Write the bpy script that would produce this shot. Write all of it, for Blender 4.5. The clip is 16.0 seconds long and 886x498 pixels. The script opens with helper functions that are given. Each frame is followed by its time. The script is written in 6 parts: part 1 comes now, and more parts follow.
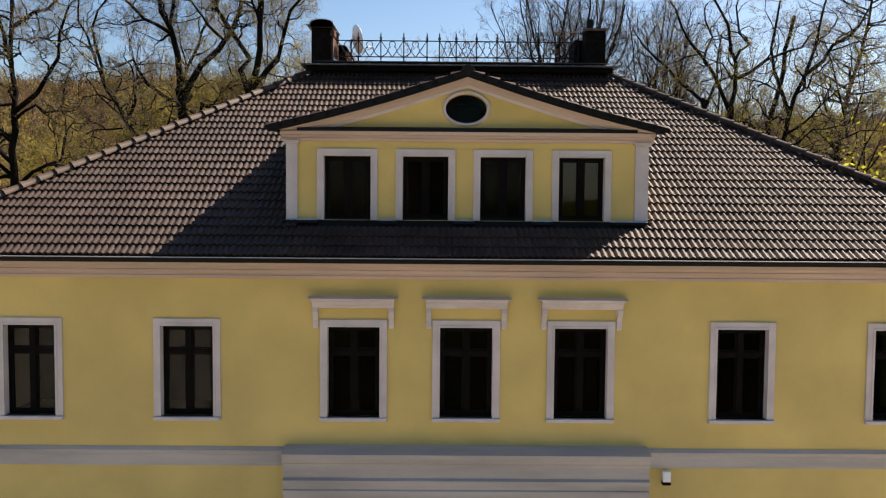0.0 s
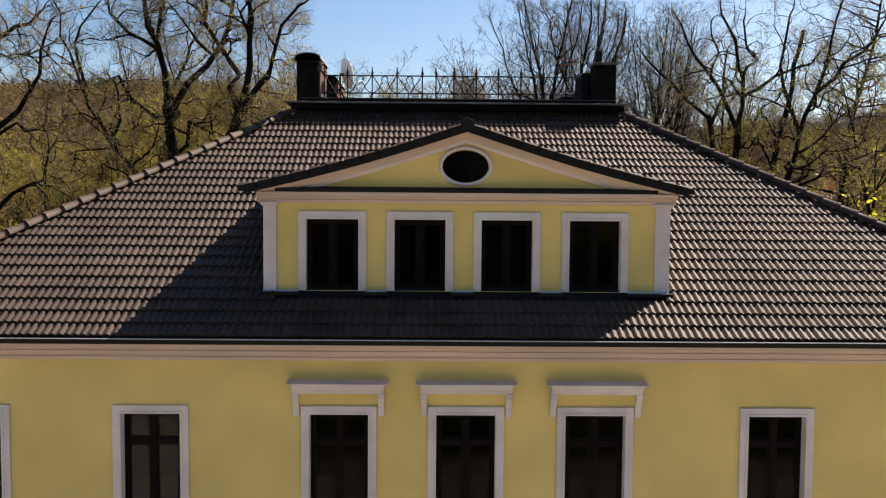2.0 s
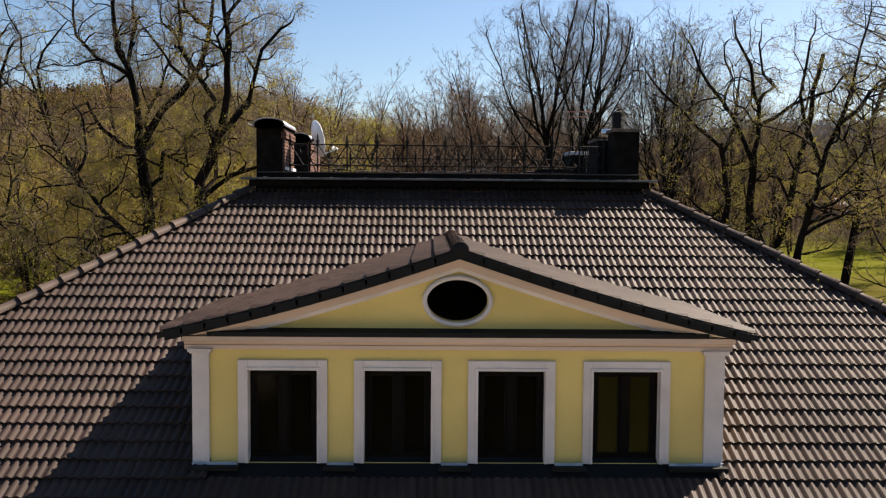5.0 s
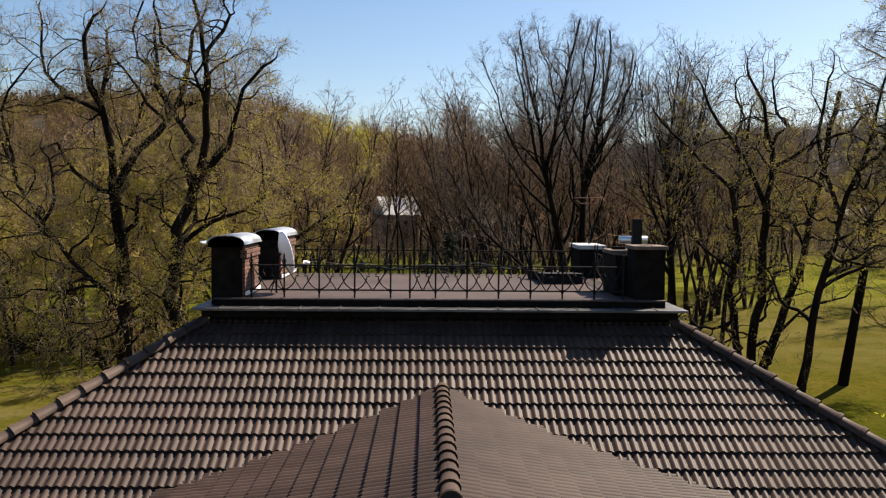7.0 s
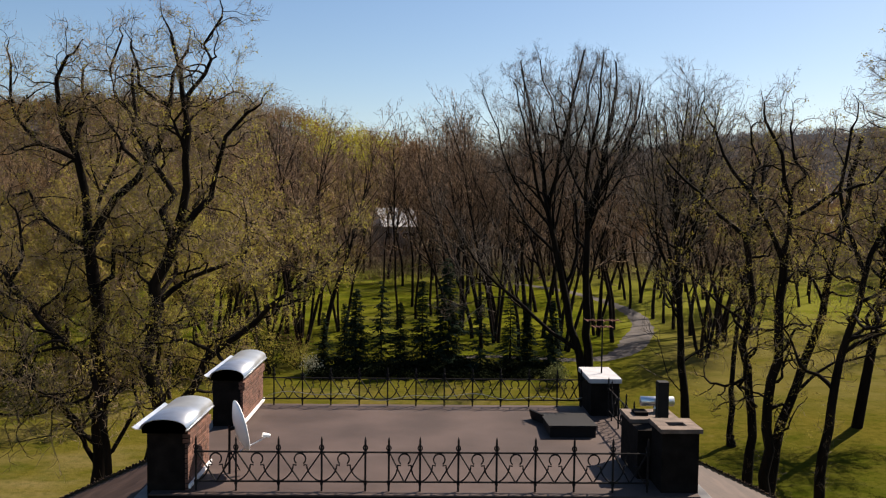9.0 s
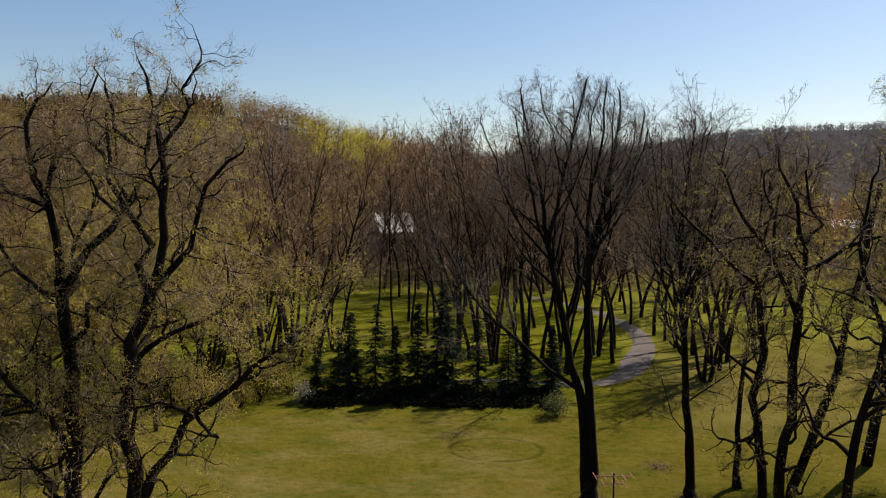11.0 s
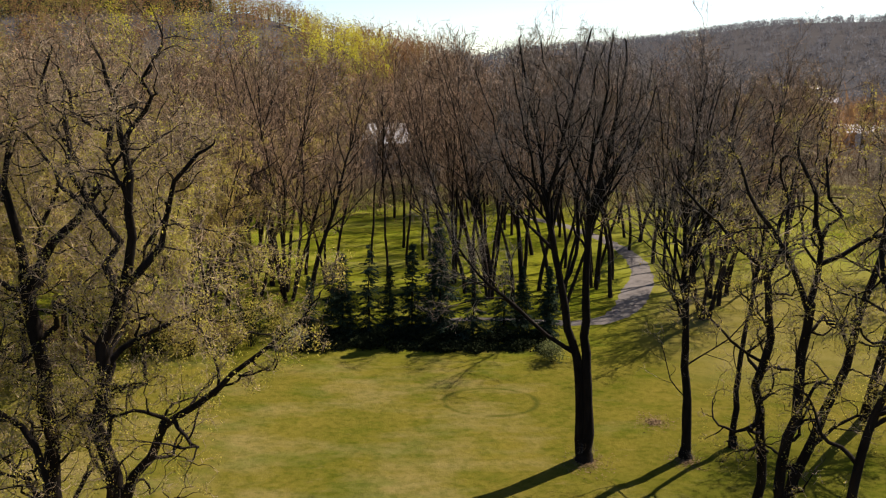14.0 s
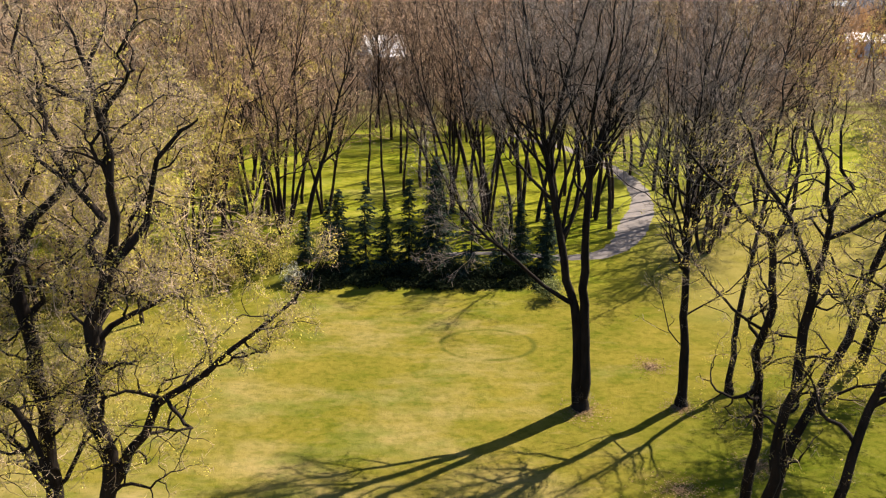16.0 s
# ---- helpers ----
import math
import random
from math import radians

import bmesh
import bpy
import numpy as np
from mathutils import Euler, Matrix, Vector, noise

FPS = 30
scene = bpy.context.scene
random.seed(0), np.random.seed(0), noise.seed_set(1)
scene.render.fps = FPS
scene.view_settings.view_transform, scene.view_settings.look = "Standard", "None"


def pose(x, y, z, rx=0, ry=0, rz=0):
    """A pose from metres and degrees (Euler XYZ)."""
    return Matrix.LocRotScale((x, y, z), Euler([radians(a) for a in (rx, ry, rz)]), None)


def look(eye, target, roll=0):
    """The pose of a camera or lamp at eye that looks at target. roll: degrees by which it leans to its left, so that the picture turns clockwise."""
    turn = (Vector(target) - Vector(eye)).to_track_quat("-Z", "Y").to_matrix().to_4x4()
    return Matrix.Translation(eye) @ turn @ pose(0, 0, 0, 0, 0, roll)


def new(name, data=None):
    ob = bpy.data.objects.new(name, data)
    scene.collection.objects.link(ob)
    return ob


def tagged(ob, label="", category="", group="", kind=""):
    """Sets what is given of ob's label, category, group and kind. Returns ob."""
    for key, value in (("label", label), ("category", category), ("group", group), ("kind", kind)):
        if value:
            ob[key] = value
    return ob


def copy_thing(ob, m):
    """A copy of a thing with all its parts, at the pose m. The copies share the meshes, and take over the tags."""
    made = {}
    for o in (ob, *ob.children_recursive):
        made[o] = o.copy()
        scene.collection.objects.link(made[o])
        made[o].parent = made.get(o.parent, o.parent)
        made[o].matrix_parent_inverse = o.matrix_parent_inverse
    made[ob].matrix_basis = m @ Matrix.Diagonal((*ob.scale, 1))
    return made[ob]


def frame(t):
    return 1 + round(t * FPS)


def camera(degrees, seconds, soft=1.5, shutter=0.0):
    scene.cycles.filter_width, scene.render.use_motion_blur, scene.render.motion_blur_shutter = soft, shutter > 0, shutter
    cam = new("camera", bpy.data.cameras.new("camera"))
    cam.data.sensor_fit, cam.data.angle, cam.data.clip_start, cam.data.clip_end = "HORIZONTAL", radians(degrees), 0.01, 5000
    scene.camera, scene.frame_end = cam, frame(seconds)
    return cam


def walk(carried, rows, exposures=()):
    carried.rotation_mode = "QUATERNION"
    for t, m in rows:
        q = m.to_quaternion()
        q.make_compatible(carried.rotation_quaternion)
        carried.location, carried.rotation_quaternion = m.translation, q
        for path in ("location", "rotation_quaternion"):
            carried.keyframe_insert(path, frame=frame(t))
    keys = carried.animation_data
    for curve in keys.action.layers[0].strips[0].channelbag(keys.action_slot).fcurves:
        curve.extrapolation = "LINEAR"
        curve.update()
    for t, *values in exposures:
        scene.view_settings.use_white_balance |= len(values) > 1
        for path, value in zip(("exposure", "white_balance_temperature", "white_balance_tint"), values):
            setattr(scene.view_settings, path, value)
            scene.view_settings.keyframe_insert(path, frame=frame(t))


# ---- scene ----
# ---- camera and walk ----
cam = camera(56.43, 16.0, soft=1.2)
ROWS = [
    (0.0, -0.024, -0.047, 8.420, 86.699, -0.462, -0.377),
    (0.5, -0.022, 0.412, 8.744, 86.703, -0.473, -0.428),
    (1.0, -0.021, 0.886, 9.076, 86.750, -0.465, -0.476),
    (1.5, -0.025, 1.396, 9.394, 86.759, -0.461, -0.520),
    (2.0, -0.006, 1.912, 9.688, 86.758, -0.444, -0.561),
    (2.5, 0.018, 2.472, 9.997, 86.770, -0.419, -0.601),
    (3.0, 0.044, 3.050, 10.301, 86.795, -0.426, -0.636),
    (5.5, 0.204, 6.382, 12.233, 86.886, -0.460, -0.900),
    (6.0, 0.222, 7.135, 12.803, 86.950, -0.473, -1.003),
    (6.5, 0.263, 7.936, 13.462, 86.989, -0.454, -1.046),
    (7.0, 0.313, 8.665, 14.149, 87.011, -0.482, -1.093),
    (7.5, 0.366, 9.413, 14.872, 86.980, -0.545, -1.127),
    (8.0, 0.422, 10.132, 15.555, 86.954, -0.595, -1.117),
    (8.5, 0.510, 10.834, 16.169, 87.023, -0.653, -1.056),
    (9.0, 0.558, 11.531, 16.808, 87.051, -0.667, -1.048),
    (9.5, 0.609, 12.192, 17.470, 87.023, -0.703, -1.040),
    (10.0, 0.670, 12.846, 18.156, 86.951, -0.745, -1.068),
    (12.5, 0.942, 15.736, 21.643, 84.134, -0.864, -1.201),
    (13.0, 1.010, 16.270, 22.360, 82.481, -0.844, -1.226),
    (13.5, 1.067, 16.749, 23.094, 80.812, -0.846, -1.249),
    (14.0, 1.128, 17.227, 23.811, 79.183, -0.836, -1.257),
    (14.5, 1.175, 17.717, 24.476, 77.523, -0.816, -1.279),
    (15.0, 1.189, 18.242, 25.148, 75.856, -0.794, -1.311),
    (15.5, 1.210, 18.719, 25.835, 74.187, -0.801, -1.336),
    (16.0, 1.239, 19.146, 26.556, 72.500, -0.839, -1.365),
]
STOPS = [(0.0, 1.28), (3.0, 1.30), (6.5, 1.28), (8.0, 1.19), (9.5, 1.04), (12.5, 0.99), (13.0, 1.07), (13.5, 1.29), (14.0, 1.60), (14.5, 1.99), (15.0, 2.36), (15.5, 2.46), (16.0, 2.49)]
EXPOSURES = [(t, s, 7250, 15) for t, s in STOPS]
walk(cam, [(t, pose(x, y, z, rx, ry, rz)) for t, x, y, z, rx, ry, rz in ROWS], EXPOSURES)

# ---- world and sun ----
SUN_AZ, SUN_EL = 52.5, 46.5          # degrees from +y towards +x, and above the horizon
world = bpy.data.worlds.new("sky")
scene.world = world
world.use_nodes = True
wn = world.node_tree.nodes
sky = wn.new("ShaderNodeTexSky")
sky.sky_type = "NISHITA"
sky.sun_disc = False
sky.sun_elevation = radians(SUN_EL)
sky.sun_rotation = radians(SUN_AZ)
sky.air_density, sky.dust_density, sky.ozone_density = 1.0, 0.75, 2.6
tone = wn.new("ShaderNodeHueSaturation")
tone.inputs["Saturation"].default_value = 1.18
world.node_tree.links.new(sky.outputs["Color"], tone.inputs["Color"])
world.node_tree.links.new(tone.outputs["Color"], wn["Background"].inputs["Color"])
wn["Background"].inputs["Strength"].default_value = 0.064
sun_data = bpy.data.lights.new("sun", "SUN")
sun_data.energy, sun_data.angle, sun_data.color = 5.0, radians(0.53), (1.0, 0.94, 0.84)
sun = new("sun", sun_data)
a, e = radians(SUN_AZ), radians(SUN_EL)
sun.matrix_world = look((0, 0, 60), (-math.sin(a) * math.cos(e), -math.cos(a) * math.cos(e), 60 - math.sin(e)))


# ---- materials ----
def material(name, base, rough=0.8, metal=0.0, scale=4.0, vary=0.25, second=None, fine=40.0, bump=0.2, bump_dist=0.01,
             island=0.0, obj=0.0, spec=0.5, stretch=(1, 1, 1)):
    """Two scales of noise over a base colour, with a fine relief."""
    m = bpy.data.materials.new(name)
    m.use_nodes = True
    nt = m.node_tree
    n, link = nt.nodes, nt.links.new
    b = n["Principled BSDF"]
    geo = n.new("ShaderNodeNewGeometry")
    mp = n.new("ShaderNodeMapping")
    mp.inputs["Scale"].default_value = stretch
    link(geo.outputs["Position"], mp.inputs["Vector"])
    big, small = n.new("ShaderNodeTexNoise"), n.new("ShaderNodeTexNoise")
    for q, s, det in ((big, scale, 5), (small, fine, 4)):
        q.inputs["Scale"].default_value = s
        q.inputs["Detail"].default_value = det
        link(mp.outputs["Vector"], q.inputs["Vector"])
    ramp = n.new("ShaderNodeValToRGB")
    lo = second or tuple(c * (1 - vary) for c in base)
    hi = base if second else tuple(min(1, c * (1 + vary)) for c in base)
    ramp.color_ramp.elements[0].color, ramp.color_ramp.elements[1].color = (*lo, 1), (*hi, 1)
    ramp.color_ramp.elements[0].position, ramp.color_ramp.elements[1].position = 0.34, 0.66
    link(big.outputs["Fac"], ramp.inputs["Fac"])
    hsv = n.new("ShaderNodeHueSaturation")
    link(ramp.outputs["Color"], hsv.inputs["Color"])
    val = n.new("ShaderNodeMath")
    val.operation = "MULTIPLY_ADD"
    link(small.outputs["Fac"], val.inputs[0])
    val.inputs[1].default_value, val.inputs[2].default_value = vary, 1 - vary / 2
    last = val.outputs[0]
    for amount, source in ((island, geo.outputs["Random Per Island"]), (obj, None)):
        if amount:
            if source is None:
                source = n.new("ShaderNodeObjectInfo").outputs["Random"]
            k = n.new("ShaderNodeMath")
            k.operation = "MULTIPLY_ADD"
            link(source, k.inputs[0])
            k.inputs[1].default_value, k.inputs[2].default_value = amount, 1 - amount / 2
            mul = n.new("ShaderNodeMath")
            mul.operation = "MULTIPLY"
            link(last, mul.inputs[0])
            link(k.outputs[0], mul.inputs[1])
            last = mul.outputs[0]
    link(last, hsv.inputs["Value"])
    link(hsv.outputs["Color"], b.inputs["Base Color"])
    b.inputs["Roughness"].default_value, b.inputs["Metallic"].default_value = rough, metal
    b.inputs["Specular IOR Level"].default_value = spec
    if bump:
        bp = n.new("ShaderNodeBump")
        bp.inputs["Strength"].default_value, bp.inputs["Distance"].default_value = bump, bump_dist
        link(small.outputs["Fac"], bp.inputs["Height"])
        link(bp.outputs["Normal"], b.inputs["Normal"])
    return m


def leaf_material(name, base, second, rough=0.6, glow=0.35):
    """Foliage: diffuse with light coming through, varied leaf by leaf."""
    m = bpy.data.materials.new(name)
    m.use_nodes = True
    nt = m.node_tree
    n, link = nt.nodes, nt.links.new
    n.remove(n["Principled BSDF"])
    geo = n.new("ShaderNodeNewGeometry")
    ramp = n.new("ShaderNodeValToRGB")
    ramp.color_ramp.elements[0].color, ramp.color_ramp.elements[1].color = (*second, 1), (*base, 1)
    info = n.new("ShaderNodeObjectInfo")
    mixv = n.new("ShaderNodeMath")
    mixv.operation = "MULTIPLY_ADD"
    link(geo.outputs["Random Per Island"], mixv.inputs[0])
    mixv.inputs[1].default_value = 0.7
    sc = n.new("ShaderNodeMath")
    sc.operation = "MULTIPLY"
    link(info.outputs["Random"], sc.inputs[0])
    sc.inputs[1].default_value = 0.3
    link(sc.outputs[0], mixv.inputs[2])
    link(mixv.outputs[0], ramp.inputs["Fac"])
    dif, tra, mix = n.new("ShaderNodeBsdfDiffuse"), n.new("ShaderNodeBsdfTranslucent"), n.new("ShaderNodeMixShader")
    link(ramp.outputs["Color"], dif.inputs["Color"])
    link(ramp.outputs["Color"], tra.inputs["Color"])
    mix.inputs[0].default_value = glow
    link(dif.outputs[0], mix.inputs[1])
    link(tra.outputs[0], mix.inputs[2])
    link(mix.outputs[0], n["Material Output"].inputs["Surface"])
    return m


def glass_material(name="window_glass", ior=1.15):
    m = bpy.data.materials.new(name)
    m.use_nodes = True
    nt = m.node_tree
    n, link = nt.nodes, nt.links.new
    n.remove(n["Principled BSDF"])
    fr, tr, gl, mix = n.new("ShaderNodeFresnel"), n.new("ShaderNodeBsdfTransparent"), n.new("ShaderNodeBsdfGlossy"), n.new("ShaderNodeMixShader")
    fr.inputs["IOR"].default_value = ior
    tr.inputs["Color"].default_value = (0.78, 0.80, 0.79, 1)
    gl.inputs["Roughness"].default_value = 0.01
    noi, bp = n.new("ShaderNodeTexNoise"), n.new("ShaderNodeBump")
    noi.inputs["Scale"].default_value = 2.0
    bp.inputs["Strength"].default_value, bp.inputs["Distance"].default_value = 0.06, 0.02
    link(noi.outputs["Fac"], bp.inputs["Height"])
    link(bp.outputs["Normal"], gl.inputs["Normal"])
    link(fr.outputs[0], mix.inputs[0])
    link(tr.outputs[0], mix.inputs[1])
    link(gl.outputs[0], mix.inputs[2])
    link(mix.outputs[0], n["Material Output"].inputs["Surface"])
    return m


YELLOW = material("yellow_render", (0.625, 0.459, 0.156), 0.9, scale=0.7, vary=0.10, fine=30, bump=0.25, bump_dist=0.004)
TRIM = material("trim_paint", (0.56, 0.485, 0.46), 0.75, scale=1.5, vary=0.12, fine=25, bump=0.15, bump_dist=0.003)
CORNICE = material("cornice_paint", (0.51, 0.38, 0.31), 0.8, scale=1.2, vary=0.10, fine=25, bump=0.15, bump_dist=0.003, stretch=(0.3, 1, 1))
PORCH = material("porch_paint", (0.43, 0.385, 0.350), 0.8, scale=1.2, vary=0.16, fine=20, bump=0.15, bump_dist=0.003, stretch=(0.3, 1, 2))
TILE = material("brown_roof_tile", (0.055, 0.0375, 0.030), 0.60, scale=0.8, vary=0.24, fine=60, bump=0.3, bump_dist=0.003, obj=0.3, spec=0.12)
TILES = material("brown_roof_tiles", (0.046, 0.0298, 0.0240), 0.57, scale=0.8, vary=0.24, fine=60, bump=0.3, bump_dist=0.003, island=0.3, spec=0.155)
DARK_METAL = material("dark_sheet_metal", (0.006, 0.0055, 0.0055), 0.7, scale=3, vary=0.3, spec=0.2, bump=0.1, bump_dist=0.002)
LEDGE = material("ledge_sheet_metal", (0.10, 0.095, 0.09), 0.45, metal=0.3, scale=3, vary=0.4, bump=0.2, bump_dist=0.003)
BITUMEN = material("bitumen_felt", (0.060, 0.043, 0.038), 0.65, scale=0.9, vary=0.22, fine=35, bump=0.3, bump_dist=0.004, spec=0.14)
BRICK = material("chimney_brick", (0.105, 0.046, 0.030), 0.85, scale=6, vary=0.35, fine=60, bump=0.4, bump_dist=0.004, obj=0.4)
# dark mortar, and the shade of chimneys and attic put into colour
SOOT_SHADE = material("soot_shade_black", (0.009, 0.007, 0.006), 0.95, scale=5, vary=0.4, spec=0.08)
ZINC = material("zinc_sheet", (0.62, 0.64, 0.66), 0.32, metal=0.85, scale=2, vary=0.15, fine=12, bump=0.08, bump_dist=0.004)
SLAB = material("white_cap_slab", (0.33, 0.33, 0.345), 0.6, scale=4, vary=0.12)
STONE = material("weathered_cap_stone", (0.11, 0.078, 0.06), 0.9, scale=5, vary=0.35, bump=0.4)
IRON = material("black_wrought_iron", (0.009, 0.008, 0.008), 0.7, scale=10, vary=0.3, bump=0.1, spec=0.12)
RUST = material("rusty_steel", (0.20, 0.07, 0.045), 0.8, scale=8, vary=0.4)
WHITE = material("white_lacquer", (0.78, 0.78, 0.78), 0.4, scale=3, vary=0.06)
FRAME = material("dark_brown_window_frame", (0.005, 0.0035, 0.003), 0.6, scale=6, vary=0.3, spec=0.06)
# rooms near black: the dimness behind the panes is put into colour
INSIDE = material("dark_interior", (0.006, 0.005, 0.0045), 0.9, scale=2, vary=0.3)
FLASH = material("pale_lead_flashing", (0.38, 0.42, 0.50), 0.45, metal=0.4, scale=4, vary=0.2)
GLASS = glass_material()
GLASS_COATED = glass_material("coated_window_glass", 1.42)
GLASS_OLD = glass_material("older_window_glass", 1.25)
# barks set below real ones: the backlit trunks' shade is in the colour
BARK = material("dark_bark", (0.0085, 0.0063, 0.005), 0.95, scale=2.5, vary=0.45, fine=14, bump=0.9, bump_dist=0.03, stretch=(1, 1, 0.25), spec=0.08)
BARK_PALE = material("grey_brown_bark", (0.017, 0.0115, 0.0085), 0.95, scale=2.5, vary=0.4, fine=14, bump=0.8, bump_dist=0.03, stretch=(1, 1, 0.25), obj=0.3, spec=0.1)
TWIG = material("grey_brown_twigs", (0.180, 0.117, 0.072), 0.9, scale=1, vary=0.25, island=0.7, bump=0, obj=0.6, spec=0.2)
TWIG_DARK = material("dark_twigs", (0.150, 0.115, 0.083), 0.9, scale=1, vary=0.25, island=0.6, bump=0, spec=0.1)
VASE_TWIG = material("dark_grey_twigs", (0.150, 0.124, 0.104), 0.9, scale=1, vary=0.25, island=0.5, bump=0, spec=0.1)
BUD_TWIG = material("budding_twigs", (0.195, 0.148, 0.098), 0.9, scale=1, vary=0.25, island=0.6, bump=0, spec=0.1)
BUD = leaf_material("young_green_leaves", (0.375, 0.333, 0.073), (0.16, 0.121, 0.035), glow=0.5)
BUD_GOLD = leaf_material("golden_green_leaves", (0.44, 0.42, 0.035), (0.30, 0.28, 0.03), glow=0.5)
BUD_OLIVE = leaf_material("olive_leaf_haze", (0.34, 0.275, 0.070), (0.17, 0.125, 0.045), glow=0.5)
BUD_BROWN = leaf_material("brown_bud_haze", (0.22, 0.135, 0.06), (0.12, 0.078, 0.045), glow=0.4)
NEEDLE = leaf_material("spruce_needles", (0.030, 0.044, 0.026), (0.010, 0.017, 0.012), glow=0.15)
# below real evergreen leaves: backlit shade is darkened into the colour
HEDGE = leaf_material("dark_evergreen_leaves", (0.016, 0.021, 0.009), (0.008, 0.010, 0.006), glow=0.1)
SHOOTS = leaf_material("pale_green_shoots", (0.20, 0.21, 0.09), (0.030, 0.042, 0.014), glow=0.2)
BLOSSOM = leaf_material("pale_blossom", (0.42, 0.41, 0.32), (0.10, 0.11, 0.05), glow=0.3)
PATH = material("gravel_path", (0.046, 0.038, 0.035), 0.95, scale=1.2, vary=0.2, fine=30, bump=0.4)


# ---- mesh tools ----
def mesh_object(name, verts, faces, mat, smooth=False):
    me = bpy.data.meshes.new(name)
    me.from_pydata([tuple(v) for v in verts], [], [tuple(f) for f in faces])
    me.materials.append(mat)
    if smooth:
        me.shade_smooth()
    me.update()
    return new(name, me)


def part(name, bm, mat, parent, label="", smooth=False):
    """Links a bmesh as one mesh object under a thing or a part."""
    me = bpy.data.meshes.new(name)
    bm.to_mesh(me)
    bm.free()
    me.materials.append(mat)
    if smooth:
        me.shade_smooth()
    ob = new(name, me)
    if parent is not None:
        ob.parent = parent
    if label:
        ob["label"] = label
    return ob


def under(ob, parent, label=""):
    ob.parent = parent
    if label:
        ob["label"] = label
    return ob


def thing(name, label, category, group="", kind="", at=(0, 0, 0)):
    ob = new(name)
    ob.location = at
    ob.empty_display_size = 0.2
    return tagged(ob, label, category, group, kind)


def box(bm, x0, x1, y0, y1, z0, z1, bevel=0.0):
    r = bmesh.ops.create_cube(bm, size=1.0, matrix=Matrix.Translation(((x0 + x1) / 2, (y0 + y1) / 2, (z0 + z1) / 2)) @ Matrix.Diagonal((x1 - x0, y1 - y0, z1 - z0, 1)))
    if bevel:
        es = {e for v in r["verts"] for e in v.link_edges}
        bmesh.ops.bevel(bm, geom=list(es), offset=bevel, segments=2, affect="EDGES", profile=0.6)
    return bm


def boxes(*rows, bevel=0.0):
    bm = bmesh.new()
    for r in rows:
        box(bm, *r, bevel=bevel)
    return bm


def tube(bm, pts, r, n=6, r2=None, caps=True):
    """A round bar along points."""
    pts = [Vector(p) for p in pts]
    r2 = r if r2 is None else r2
    rings = []
    for i, p in enumerate(pts):
        d = (pts[min(i + 1, len(pts) - 1)] - pts[max(i - 1, 0)]).normalized()
        u = d.orthogonal().normalized()
        w = d.cross(u)
        k = r + (r2 - r) * i / max(1, len(pts) - 1)
        rings.append([bm.verts.new(p + u * (k * math.cos(2 * math.pi * j / n)) + w * (k * math.sin(2 * math.pi * j / n))) for j in range(n)])
    for q, s in zip(rings, rings[1:]):
        best = min(range(n), key=lambda o: sum((q[j].co - s[(j + o) % n].co).length for j in range(n)))
        for j in range(n):
            bm.faces.new((q[j], q[(j + 1) % n], s[(j + 1 + best) % n], s[(j + best) % n]))
    if caps:
        bm.faces.new(rings[0][::-1])
        bm.faces.new(rings[-1])
    return bm


def profile_x(bm, prof, x0, x1):
    """A moulding: the closed (y, z) profile run along x."""
    a = [bm.verts.new((x0, y, z)) for y, z in prof]
    b = [bm.verts.new((x1, y, z)) for y, z in prof]
    n = len(prof)
    for i in range(n):
        bm.faces.new((a[i], a[(i + 1) % n], b[(i + 1) % n], b[i]))
    bm.faces.new(a[::-1])
    bm.faces.new(b)
    bmesh.ops.recalc_face_normals(bm, faces=bm.faces[:])
    return bm


# ---- the lie of the land ----
def smooth(t):
    t = np.clip(t, 0, 1)
    return t * t * (3 - 2 * t)


AZ = [-180, -60, -28, -22, -16, -12, -9.7, -6.7, -4.4, -2.5, 0, 4, 9, 15, 20.5, 24, 29, 60, 180]
CREST = [6, 36, 46, 51, 53, 52, 48, 40, 36, 32, 28.5, 38, 66, 82, 95, 98.5, 101, 56, 6]
START = [150, 150, 165, 165, 165, 165, 165, 168, 170, 178, 190, 260, 330, 350, 350, 350, 350, 300, 150]
TOP = [500, 430, 430, 430, 430, 430, 430, 430, 430, 430, 430, 600, 1000, 1100, 1100, 1100, 1100, 900, 500]


def ground_z(x, y):
    x, y = np.asarray(x, float), np.asarray(y, float)
    r, az = np.hypot(x - 1, y - 16), np.degrees(np.arctan2(x - 1, y - 16))
    lawn = -1.4 + 0.052 * np.clip(y - 62, 0, 110) * smooth((y - 60) / 12) + 0.010 * np.clip(y - 172, 0, 200)
    lawn = lawn + 0.15 * np.sin(x * 0.11 + 1) * np.sin(y * 0.07)
    hill = np.interp(az, AZ, CREST) * smooth((r - np.interp(az, AZ, START)) / (np.interp(az, AZ, TOP) - np.interp(az, AZ, START)))
    bumps = 2.5 * np.sin(x * 0.021 + 2) * np.sin(y * 0.017) * smooth((r - 200) / 150)
    return lawn + hill + bumps


def gz(x, y):
    return float(ground_z(x, y))


